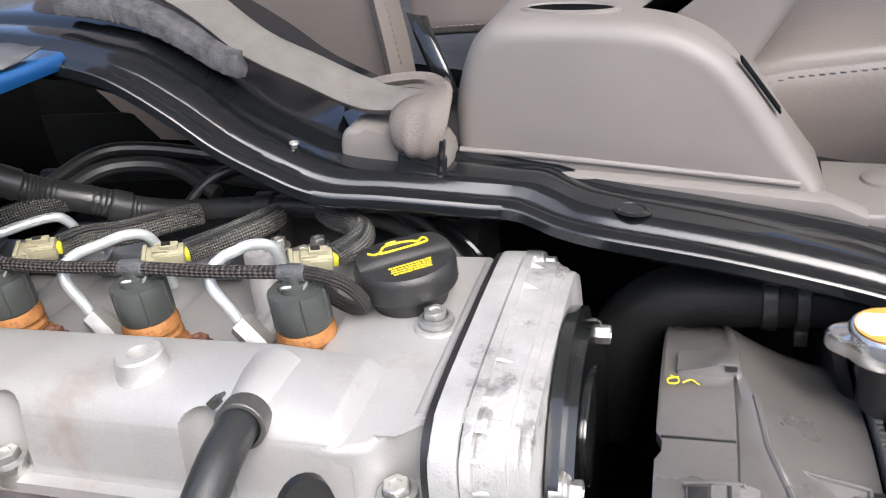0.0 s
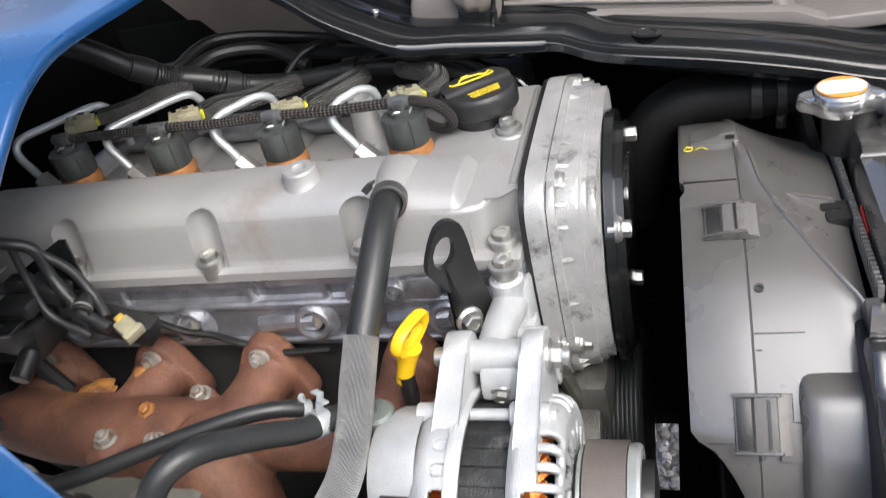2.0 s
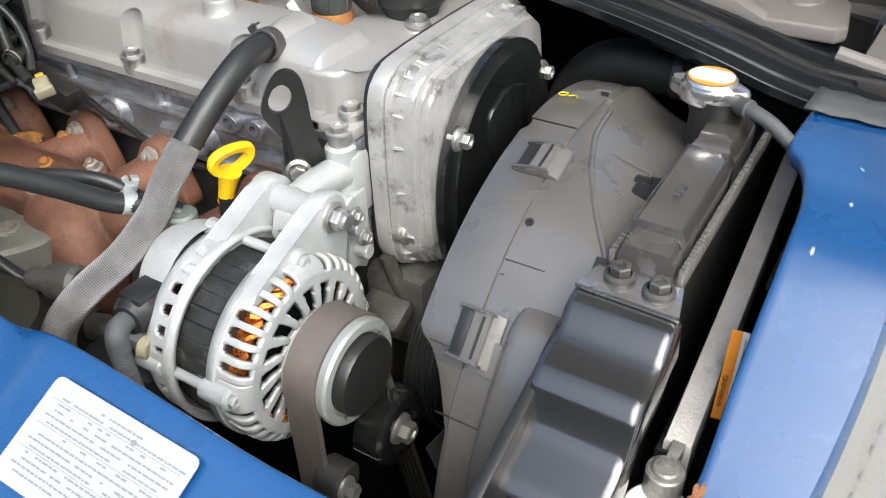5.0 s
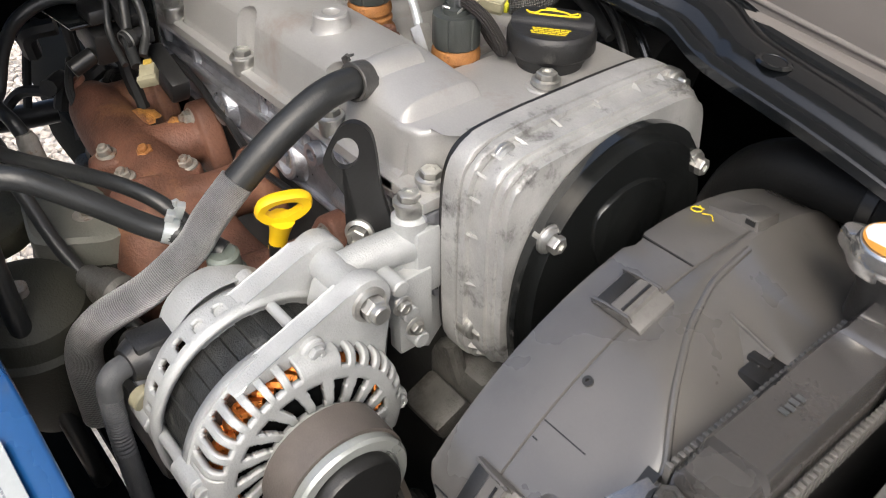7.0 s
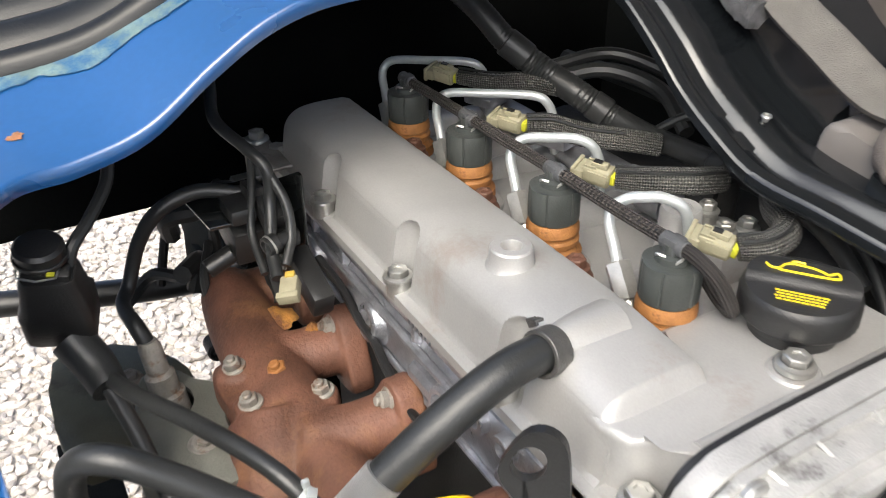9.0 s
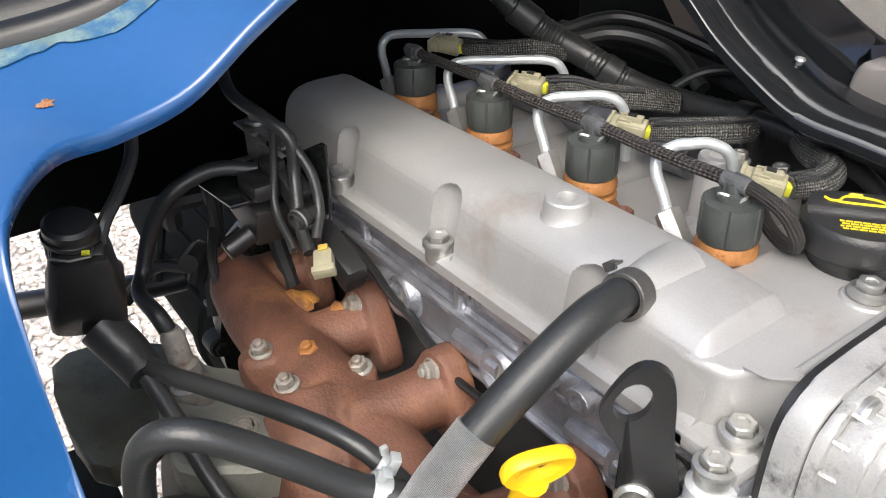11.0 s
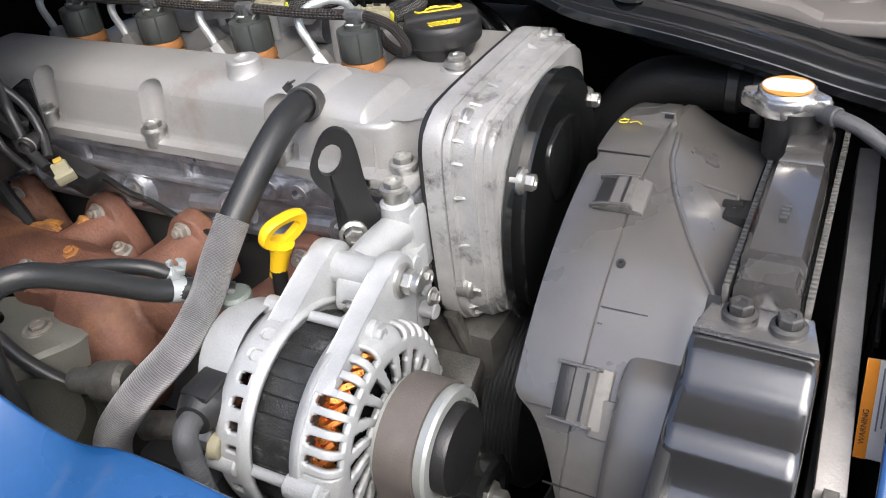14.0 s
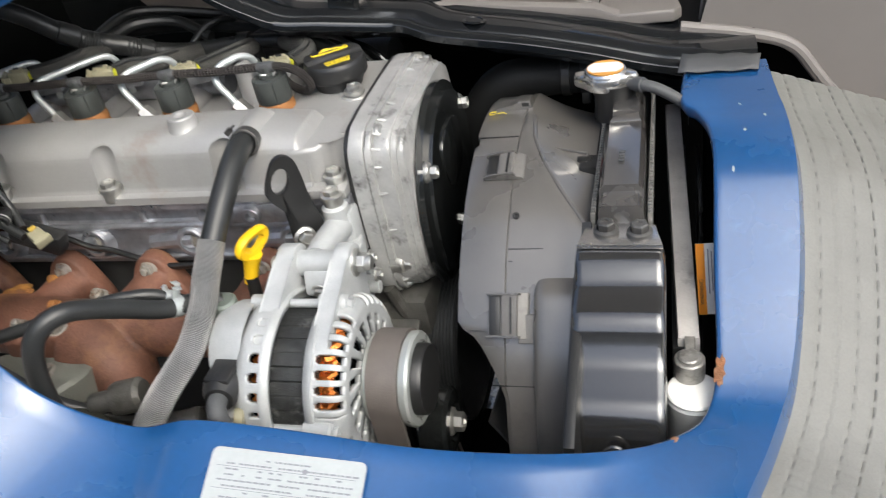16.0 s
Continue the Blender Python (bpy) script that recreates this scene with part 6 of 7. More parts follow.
s.plate([(0.362, 0.80), (0.362, 0.903), (0.415, 0.893), (0.452, 0.880), (0.475, 0.850), (0.515, 0.790), (0.54, 0.70), (0.60, 0.45), (1.2, 0.45), (1.2, 1.5), (0.55, 1.5), (0.42, 1.02), (0.375, 0.93)], "y", 0.135, 0.16, 0.004)
part("panel", s, BEIGE, kp)
s = Shape()
s.tube([(0.355, 0.130, 0.906), (0.415, 0.130, 0.8945), (0.452, 0.130, 0.881), (0.476, 0.130, 0.851), (0.516, 0.130, 0.79), (0.54, 0.130, 0.70)], 0.006, 10, 8)
part("trim_bead", s, BEIGE, kp, "rounded bead along the edge")

# ---- added inner panels, shade put into their near-black ----
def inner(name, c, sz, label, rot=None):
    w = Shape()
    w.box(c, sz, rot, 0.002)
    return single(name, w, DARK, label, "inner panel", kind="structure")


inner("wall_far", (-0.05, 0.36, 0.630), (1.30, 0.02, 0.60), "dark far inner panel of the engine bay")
# Added to stop a light leak above the far panel.
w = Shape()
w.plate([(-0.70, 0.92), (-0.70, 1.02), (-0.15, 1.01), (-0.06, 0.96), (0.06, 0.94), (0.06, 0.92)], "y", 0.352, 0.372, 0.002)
single("leak_blocker", w, DARK, "added upper far panel in shade black, stops a light leak", "inner panel", kind="structure")
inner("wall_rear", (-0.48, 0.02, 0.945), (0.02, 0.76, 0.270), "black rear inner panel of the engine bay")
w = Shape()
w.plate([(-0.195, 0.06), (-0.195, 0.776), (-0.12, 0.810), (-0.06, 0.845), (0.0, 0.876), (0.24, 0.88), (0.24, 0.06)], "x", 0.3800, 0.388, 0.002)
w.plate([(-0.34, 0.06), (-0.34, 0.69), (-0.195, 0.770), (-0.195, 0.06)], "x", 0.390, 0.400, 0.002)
single("wall_front", w, DARK, "front inner panel behind the radiator, coloured as shade", "inner panel", kind="structure")
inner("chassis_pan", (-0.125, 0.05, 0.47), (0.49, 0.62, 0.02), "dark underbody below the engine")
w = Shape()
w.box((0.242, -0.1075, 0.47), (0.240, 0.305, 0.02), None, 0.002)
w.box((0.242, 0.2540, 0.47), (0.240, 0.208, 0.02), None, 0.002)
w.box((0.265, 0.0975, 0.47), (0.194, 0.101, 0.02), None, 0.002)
single("undertray", w, DARK, "added tray in shade black with an open window below the fan", "inner panel", kind="structure")
# Added to keep low light from entering under the front panel.
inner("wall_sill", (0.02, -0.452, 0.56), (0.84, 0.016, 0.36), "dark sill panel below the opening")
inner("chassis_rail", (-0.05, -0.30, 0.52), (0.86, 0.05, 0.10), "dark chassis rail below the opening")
s = Shape()
for k in range(9):
    s.box((0.3685, -0.005 - 0.004 * k, 0.825 - 0.026 * k), (0.003, 0.10, 0.006), None, 0.001)
single("grille_ribs", s, BLACK, "black plastic ribs behind the condenser", "grille")
wl = thing("warning_label", "orange and white warning label on the black panel", "label")
wm = Matrix(((-0.046, -0.9989, 0.0, 0.3713), (0.403, -0.0186, -0.914, -0.1272), (0.914, -0.0422, 0.403, 0.8113), (0, 0, 0, 1)))
s = Shape()
s.box((0, 0, 0), (0.054, 0.016, 0.001))
part("paper", s.turned(wm), CAPWHITE, wl)
s = Shape()
s.box((0, 0.0050, 0.0008), (0.054, 0.0060, 0.001))
part("orange_band", s.turned(wm), LABELO, wl, "orange band")
fc = bpy.data.curves.new("lettering", "FONT")
fc.body, fc.size, fc.align_x, fc.align_y, fc.extrude = "WARNING", 0.0040, "CENTER", "CENTER", 0.0002
to = new("lettering", fc)
to.matrix_world = wm @ Matrix.Translation((-0.0095, 0.0050, 0.0016))
fc.materials.append(BLACK)
to.parent = wl
for k in range(3):
    s = Shape()
    s.box((0.006, -0.0005 - 0.0024 * k, 0.0008), (0.034 - 0.004 * k, 0.0008, 0.0008))
    part("print_line", s.turned(wm), INK, wl, "line of small print")

# ---- unseen cab shell, sized to shape the light ----
def shell(name, c, sz, label, mat=BEIGE):
    w = Shape()
    w.box(c, sz, None, 0.01)
    return single(name, w, mat, label, "cab wall", kind="structure")


# Roof and walls stand out of view; their edges set skylight and beam reflections.
shell("ceiling", (0.45, 0.58, 1.95), (1.7, 1.48, 0.03), "unseen light grey cab roof that blocks part of the sky", HEADLINE)
shell("wall_cab_rear", (-0.60, 0.35, 1.18), (0.03, 1.9, 0.14), "unseen grey cab rear wall, kept low to let sky light in", HEADLINE)
shell("wall_cab_far", (0.25, 1.30, 1.08), (2.1, 0.03, 0.60), "unseen grey far side of the cab that blocks low sky", HEADLINE)

# Unseen wall, added behind the camera to cut frontal light and darken reflections.
BLOCKER = material("blocker_wall_grey", (0.13, 0.125, 0.115), 0.9, 0, 0.25, 3, 60, 0.6, (0.07, 0.068, 0.062), 0.6, 2)
w = Shape()
w.box((0.4, -3.3, 1.05), (12.0, 0.18, 2.1), None, 0.01)
w.box((0.4, -3.3, 2.13), (12.0, 0.26, 0.06), None, 0.01)
single("wall_blocker", w, BLOCKER, "unseen grey wall added behind the camera to block low light", "wall", kind="structure")

# ---- wiring over the injectors ----
def braid(name, pts, r, mat, label, category, group="", flat=1.0, seg=16, sub=14, amp=0.05):
    s = Shape()
    s.tube(pts, r, seg, sub, lambda i: 1 + amp * (i % 2), flat)
    return single(name, s, mat, label, category, group)


har = thing("wiring_harness", "thick corrugated black wiring harness along the engine", "wiring")
s = Shape()
s.tube([(-0.330, 0.010, 1.050), (-0.300, 0.030, 1.030), (-0.271, 0.050, 1.005), (-0.250, 0.065, 0.981), (-0.233, 0.085, 0.962), (-0.202, 0.100, 0.947), (-0.186, 0.112, 0.936), (-0.148, 0.120, 0.930), (-0.083, 0.125, 0.931), (-0.040, 0.125, 0.930), (0.000, 0.122, 0.924), (0.040, 0.112, 0.908)], [0.0090, 0.0090, 0.0090, 0.0095, 0.0098, 0.0100, 0.0092, 0.0080, 0.0078, 0.0072, 0.006, 0.004], 16, 20, lambda i: 1 + 0.06 * (i % 2))
part("corrugated_tube", s, RUBBER, har)
for a, b in (((-0.252, 0.063, 0.983), (-0.240, 0.076, 0.970)), ((-0.196, 0.104, 0.943), (-0.186, 0.112, 0.936)), ((-0.090, 0.1245, 0.931), (-0.076, 0.125, 0.931))):
    s = Shape()
    s.cyl(a, b, 0.0112, seg=18, bev=0.001)
    part("tape_wrap", s, RUBBER, har, "tape wrapped length")
for pts, r in (([(-0.225, 0.09, 0.957), (-0.205, 0.125, 0.962), (-0.165, 0.142, 0.955), (-0.125, 0.132, 0.938)], 0.006), ([(-0.235, 0.085, 0.962), (-0.21, 0.14, 0.97), (-0.13, 0.17, 0.95), (-0.05, 0.19, 0.92)], 0.005), ([(-0.30, 0.16, 0.94), (-0.18, 0.158, 0.945), (-0.10, 0.155, 0.938), (0.0, 0.15, 0.920)], 0.007), ([(-0.148, 0.121, 0.932), (-0.13, 0.135, 0.948), (-0.112, 0.150, 0.950), (-0.100, 0.165, 0.935)], 0.0035), ([(-0.083, 0.125, 0.931), (-0.060, 0.138, 0.938), (-0.030, 0.150, 0.930), (0.02, 0.150, 0.905)], 0.0035), ([(-0.02, 0.11, 0.94), (0.02, 0.120, 0.930), (0.05, 0.112, 0.910), (0.07, 0.10, 0.89)], 0.003)):
    s = Shape()
    s.tube(pts, r, 10, 10)
    part("branch_wire", s, RUBBER, har)


def connector(x, y, z, turn):
    t = thing("injector_connector", "ivory connector with lime clip on a braided loom", "connector", "injector connectors")
    s = Shape()
    s.box((0, 0, 0), (0.018, 0.011, 0.011), None, 0.0018)
    s.box((-0.010, 0, -0.001), (0.006, 0.014, 0.008), None, 0.001)
    s.box((0.001, 0, 0.0065), (0.010, 0.005, 0.004), None, 0.0004)
    for k in (-1, 1):
        s.box((0.002, 0.0058 * k, 0.001), (0.012, 0.0012, 0.006))
        s.box((-0.004, 0.0035 * k, 0.0058), (0.008, 0.0014, 0.0016))
    s.box((-0.0135, 0, -0.001), (0.0025, 0.0165, 0.010), None, 0.0005)
    part("housing", s, CONN, t, "", 25)
    s = Shape()
    s.box((-0.0005, 0, 0.0088), (0.005, 0.003, 0.0010))
    part("latch_gap", s, BLACK, t)
    s = Shape()
    s.box((0.0104, 0, 0.0), (0.0030, 0.0065, 0.0065), None, 0.0008)
    part("locking_clip", s, LIME, t, "lime clip")
    for o in t.children:
        o.scale = (1.05, 1.05, 1.05)
    t.matrix_world = pose(x, y, z, 12, 8, turn)
    return t


c1 = connector(-0.004, 0.035, 0.940, 30)
copy_thing(c1, pose(-0.101, 0.033, 0.942, 10, 6, 28))
copy_thing(c1, pose(-0.190, 0.028, 0.947, 10, 4, 28))
copy_thing(c1, pose(-0.296, 0.036, 0.949, 8, 6, 26))
LOOM = "black braided loom from an injector connector"
for pts in ([(0.006, 0.041, 0.939), (0.014, 0.055, 0.941), (0.006, 0.080, 0.939), (-0.018, 0.098, 0.934), (-0.035, 0.116, 0.930)], [(-0.091, 0.039, 0.941), (-0.076, 0.055, 0.942), (-0.064, 0.080, 0.940), (-0.064, 0.104, 0.935)], [(-0.180, 0.034, 0.946), (-0.172, 0.050, 0.945), (-0.160, 0.070, 0.938), (-0.146, 0.094, 0.934), (-0.13, 0.114, 0.931)], [(-0.286, 0.042, 0.948), (-0.26, 0.060, 0.948), (-0.235, 0.078, 0.952), (-0.215, 0.092, 0.951)]):
    braid("braided_loom", pts, [0.0060, 0.0078, 0.0085] + [0.0080] * (len(pts) - 3), WRAP, LOOM, "wiring", "braided looms", 0.8, 18, 16, 0.07)
    for k in (-1, 1):
        s = Shape()
        s.tube([Vector(p) + Vector((0.0035 * k, -0.002 * k, 0.0066)) for p in pts[:4]], 0.0012, 6, 6)
        single("loom_wire", s, RUBBER, "thin black wire beside the braided loom", "wiring", "loom wires")

tw_ = thing("cover_tower", "grey cast tower with bolts beside the injectors", "engine fitting")
s = Shape()
s.lathe((-0.052, 0.058, 0.885), (0, 0, 1), [(0.0175, 0), (0.0160, 0.004), (0.0138, 0.008), (0.0126, 0.047), (0.0116, 0.049), (0.0065, 0.049), (0.006, 0.042), (0, 0.042)], 32)
s.box((-0.048, 0.090, 0.896), (0.050, 0.045, 0.024), None, 0.004)
part("casting", s, COVER, tw_)
for x, y, z in ((-0.060, 0.090, 0.9060), (-0.040, 0.085, 0.902), (-0.036, 0.100, 0.902)):
    b = Shape()
    b.cyl((x, y, z - 0.004), (x, y, z + 0.012), 0.0070, seg=18, bev=0.001)
    b.bolt((x, y, z + 0.012), (0, 0, 1), 0.0055, 0.007)
    part("bolt", b, STEEL, tw_)
s = Shape()
s.box((-0.072, 0.113, 0.914), (0.022, 0.016, 0.036), None, 0.005)
s.cyl((-0.072, 0.106, 0.922), (-0.072, 0.100, 0.922), 0.006, seg=16, bev=0.001)
part("cam_sensor", s, BLACK, tw_, "black cam sensor")
s = Shape()
s.tube([(-0.06, 0.15, 0.935), (-0.02, 0.145, 0.932), (0.03, 0.135, 0.918), (0.06, 0.125, 0.905), (0.085, 0.12, 0.87)], 0.0035, 10, 8)
single("vacuum_pipe", s, SHINY, "thin black steel vacuum pipe behind the cover", "pipe")
s = Shape()
s.tube([(-0.33, 0.100, 0.900), (-0.22, 0.100, 0.900), (-0.12, 0.100, 0.900), (-0.10, 0.100, 0.900)], 0.013, 16, 6)
for x in (-0.305, -0.205, -0.115):
    s.box((x, 0.082, 0.918), (0.030, 0.030, 0.010), Matrix.Rotation(radians(20), 4, "Z"), 0.003)
single("fuel_rail", s, HEAD, "grey steel common fuel rail behind the injectors", "fuel rail")
s = Shape()
s.tube([(-0.3, 0.16, 0.86), (-0.1, 0.17, 0.87), (0.06, 0.17, 0.87)], 0.035, 18, 6)
for x in (-0.25, -0.16, -0.07, 0.02):
    s.tube([(x, 0.16, 0.868), (x, 0.12, 0.872), (x, 0.09, 0.86)], 0.020, 14, 5)
single("intake_manifold", s, BLOCKM, "dark cast intake manifold behind the engine", "intake manifold")

# ---- black air pipe ----
ap = thing("air_pipe", "matt black rubber intercooler pipe with clamp", "air pipe")
s = Shape()
s.tube([(0.14, 0.13, 0.76), (0.150, 0.13, 0.80), (0.165, 0.13, 0.842), (0.190, 0.13, 0.864), (0.225, 0.13, 0.867), (0.262, 0.13, 0.868), (0.30, 0.13, 0.869), (0.36, 0.13, 0.865)], [0.024, 0.024, 0.023, 0.021, 0.0195, 0.019, 0.0185, 0.018], 24, 8)
part("pipe", s, AIRP, ap)
s = Shape()
s.ring((0.243, 0.13, 0.868), (0.252, 0.13, 0.868), 0.0210, 0.018, 30)
s.ring((0.262, 0.13, 0.868), (0.270, 0.13, 0.868), 0.0215, 0.018, 30)
s.box((0.266, 0.120, 0.848), (0.008, 0.012, 0.012), None, 0.001)
part("hose_clamp", s, BLACK, ap)
s = Shape()
s.tube([(0.312, 0.022, 0.902), (0.322, 0.012, 0.906), (0.338, 0.008, 0.902), (0.358, 0.004, 0.890), (0.385, 0.0, 0.872)], 0.0048, 12, 8)
s.cyl((0.318, 0.016, 0.905), (0.325, 0.0105, 0.9062), 0.0062, seg=14, bev=0.0008)
single("overflow_tube", s, GREYT, "grey rubber overflow tube from the radiator neck", "hose")

# ---- pump side ----
wp = thing("water_pump", "dull grey water pump housing below the timing case", "water pump")
s = Shape()
s.box((0.102, -0.055, 0.715), (0.060, 0.06, 0.075), None, 0.012)
s.cyl((0.095, -0.03, 0.70), (0.150, -0.03, 0.70), 0.034, seg=32, bev=0.003)
part("housing", s, PUMPM, wp)
s = Shape()
s.tube([(0.100, -0.085, 0.77), (0.108, -0.080, 0.735), (0.115, -0.070, 0.70), (0.118, -0.06, 0.66)], 0.006, 10, 6)
part("vent_pipe", s, PUMPM, wp)
s = Shape()
s.box((0.105, -0.10, 0.725), (0.040, 0.030, 0.016), Matrix.Rotation(radians(25), 4, "X"), 0.004)
part("casting", s, PUMPM, wp)
pu = thing("fan_pulley", "black fan pulley with ribbed belt", "pulley")
s = Shape()
s.cyl((0.122, -0.025, 0.655), (0.152, -0.025, 0.655), 0.078, seg=48, bev=0.002)
part("wheel", s, BLACK, pu)
s = Shape()
rows = []
for k in range(26):
    x = 0.1225 + 0.0011 * k
    rr = 0.0805 + (0.0009 if k % 3 == 0 else 0.0)
    rows.append([(x, -0.025 + rr * math.cos(a), 0.655 + rr * math.sin(a)) for a in np.linspace(0, 2 * math.pi, 64, endpoint=False)])
s.grid(rows, closed=True)
part("ribbed_belt", s, RUBBER, pu, "ribbed black belt")
idl = thing("belt_tensioner", "black belt tensioner pulley with bright bolt", "pulley")
s = Shape()
s.lathe((0.140, -0.168, 0.690), X1, [(0, 0), (0.028, 0), (0.030, 0.002), (0.030, 0.022), (0.027, 0.025), (0.018, 0.0255), (0.016, 0.022), (0, 0.022)], 40)
part("wheel", s, SHINY, idl)
s = Shape()
s.bolt((0.162, -0.168, 0.690), X1, 0.0085, 0.012)
part("bolt", s, STEEL, idl)
s = Shape()
s.cyl((0.145, -0.232, 0.700), (0.165, -0.232, 0.700), 0.014, seg=20, bev=0.002)
s.box((0.150, -0.236, 0.680), (0.014, 0.02, 0.05), None, 0.004)
part("arm", s, BLOCKM, idl)
s = Shape()
s.bolt((0.165, -0.236, 0.70), X1, 0.006, 0.010)
part("bolt", s, STEEL, idl)

# ---- alternator plug ----
ac = thing("alternator_cable", "black boot and ribbed cable at the alternator rear", "cable")
s = Shape()
s.tube([(0.030, -0.232, 0.806), (0.029, -0.245, 0.809), (0.029, -0.258, 0.811), (0.031, -0.268, 0.8115)], [0.0150, 0.0165, 0.0150, 0.0105], 18, 6)
s.box((0.029, -0.250, 0.8225), (0.020, 0.024, 0.006), None, 0.0025)
part("boot", s, BLACK, ac)
s = Shape()
s.tube([(0.0300, -0.266, 0.8115), (0.0325, -0.2745, 0.8120), (0.0350, -0.2800, 0.8085), (0.0370, -0.2820, 0.8000)], 0.0072, 14, 8)
part("elbow", s, GREYT, ac, "smooth grey rubber elbow")
s = Shape()
s.tube([(0.0370, -0.2820, 0.8020), (0.0395, -0.2835, 0.786), (0.0440, -0.2850, 0.760), (0.0500, -0.286, 0.70), (0.052, -0.286, 0.62)], 0.0062, 12, 22, lambda i: 1 + 0.10 * (i % 2))
part("ribbed_cable", s, GREYT, ac, "grey ribbed cable sleeve")
s = Shape()
s.cyl((0.038, -0.268, 0.794), (0.045, -0.266, 0.793), 0.0075, seg=18, bev=0.001)
part("terminal_nut", s, CONN, ac)
vb = thing("vacuum_pump", "dull grey castings beside the alternator", "pump")
s = Shape()
s.lathe((-0.104, -0.249, 0.780), (1, 0.25, 0.1), [(0, 0), (0.008, 0), (0.009, 0.002), (0.009, 0.018), (0.013, 0.020), (0.014, 0.024), (0.014, 0.042), (0.011, 0.046), (0, 0.046)], 28)
s.cyl((-0.020, -0.235, 0.755), (-0.055, -0.245, 0.752), 0.010, seg=18, bev=0.002)
part("casting", s, PUMPM, vb)
s = Shape()
s.cyl((0.008, -0.188, 0.79), (0.008, -0.191, 0.842), 0.0105, seg=20, bev=0.002)
s.cyl((0.008, -0.1895, 0.822), (0.008, -0.190, 0.827), 0.0125, seg=20, bev=0.001)
part("fitting", s, OLIVEP, vb, "dull green-grey pipe fitting")
s = Shape()
s.box((-0.01, -0.24, 0.72), (0.07, 0.05, 0.06), None, 0.006)
part("lower_block", s, BLACK, vb)

# ---- rear cluster ----
sv = thing("solenoid_valve", "black solenoid valve on its sheet bracket", "valve")
s = Shape()
s.plate([(-0.286, 0.862), (-0.286, 0.900), (-0.262, 0.912), (-0.224, 0.932), (-0.218, 0.932), (-0.222, 0.864)], "y", -0.121, -0.1185, 0.0008)
s.plate([(-0.300, -0.185), (-0.240, -0.180), (-0.236, -0.121), (-0.300, -0.121)], "z", 0.896, 0.899, 0.0008)
part("sheet_bracket", s, SHINY, sv, "black sheet bracket")
s = Shape()
s.box((-0.262, -0.146, 0.880), (0.045, 0.040, 0.030), Matrix.Rotation(radians(15), 4, "Y"), 0.004)
s.cyl((-0.290, -0.150, 0.882), (-0.315, -0.150, 0.888), 0.010, seg=20, bev=0.002)
s.box((-0.245, -0.158, 0.905), (0.030, 0.018, 0.012), None, 0.003)
s.cyl((-0.25, -0.165, 0.87), (-0.25, -0.185, 0.862), 0.007, seg=16, bev=0.001)
part("valve_body", s, BLACK, sv)
s = Shape()
s.box((-0.232, -0.140, 0.905), (0.026, 0.016, 0.014), Matrix.Rotation(radians(25), 4, "Y"), 0.002)
s.box((-0.246, -0.146, 0.916), (0.018, 0.012, 0.010), None, 0.002)
s.box((-0.222, -0.136, 0.888), (0.016, 0.020, 0.012), None, 0.002)
part("plug_block", s, BLACK, sv, "black plug block")
s = Shape()
s.ring((-0.204, -0.146, 0.896), (-0.202, -0.155, 0.895), 0.0068, 0.0048, 24)
s.cyl((-0.206, -0.138, 0.896), (-0.203, -0.150, 0.895), 0.0050, seg=18)
part("round_plug", s, BLACK, sv, "round black plug")
s = Shape()
s.ring((-0.2035, -0.150, 0.8955), (-0.203, -0.152, 0.895), 0.0074, 0.0066, 24)
part("plug_clip", s, STEEL, sv, "thin steel plug clip")
s = Shape()
s.cyl((-0.3665, -0.1036, 0.865), (-0.3665, -0.1036, 0.905), 0.0050, seg=14, bev=0.001)
s.bolt((-0.3665, -0.1036, 0.8990), (0, 0, 1), 0.0070, 0.008)
part("stay_bolt", s, STEEL, sv, "zinc stay bolt")
s = Shape()
s.plate([(-0.386, -0.116), (-0.352, -0.116), (-0.352, -0.110), (-0.312, -0.110), (-0.312, -0.094), (-0.386, -0.092)], "z", 0.893, 0.8955, 0.0006)
s.box((-0.336, -0.1165, 0.8850), (0.050, 0.0022, 0.0200), None, 0.0006)
s.plate([(-0.360, -0.132), (-0.296, -0.132), (-0.296, -0.1175), (-0.360, -0.1175)], "z", 0.8735, 0.8757, 0.0006)
s.box((-0.330, -0.1320, 0.8650), (0.060, 0.0022, 0.0190), None, 0.0006)
part("stepped_bracket", s, RAILM, sv, "stepped grey sheet bracket")
for pts, r in (([(-0.34, -0.14, 0.99), (-0.300, -0.150, 0.975), (-0.268, -0.158, 0.962), (-0.240, -0.148, 0.950), (-0.226, -0.140, 0.938), (-0.222, -0.142, 0.915), (-0.205, -0.150, 0.892), (-0.186, -0.154, 0.880)], 0.0042), ([(-0.228, -0.140, 0.938), (-0.214, -0.134, 0.918), (-0.204, -0.136, 0.898), (-0.192, -0.146, 0.884)], 0.0034), ([(-0.236, -0.146, 0.948), (-0.234, -0.150, 0.92), (-0.226, -0.156, 0.895), (-0.20, -0.158, 0.877)], 0.0027)):
    s = Shape()
    s.tube(pts, r, 12, 10)
    single("taped_wire", s, RUBBER, "black taped wire to the rear connector", "wiring", "taped wires at the rear")
rcn = thing("rear_connector", "cracked ivory and yellow connector above the manifold", "connector")
s = Shape()
m_ = pose(-0.176, -0.150, 0.876, 10, 18, -28) @ Matrix.Diagonal((0.8, 0.8, 0.8, 1))
s.box((0, 0, 0), (0.020, 0.015, 0.013), None, 0.002)
s.box((0.010, 0, 0.002), (0.006, 0.018, 0.010), None, 0.001)
s.turned(m_)
part("housing", s, CONN, rcn)
s = Shape()
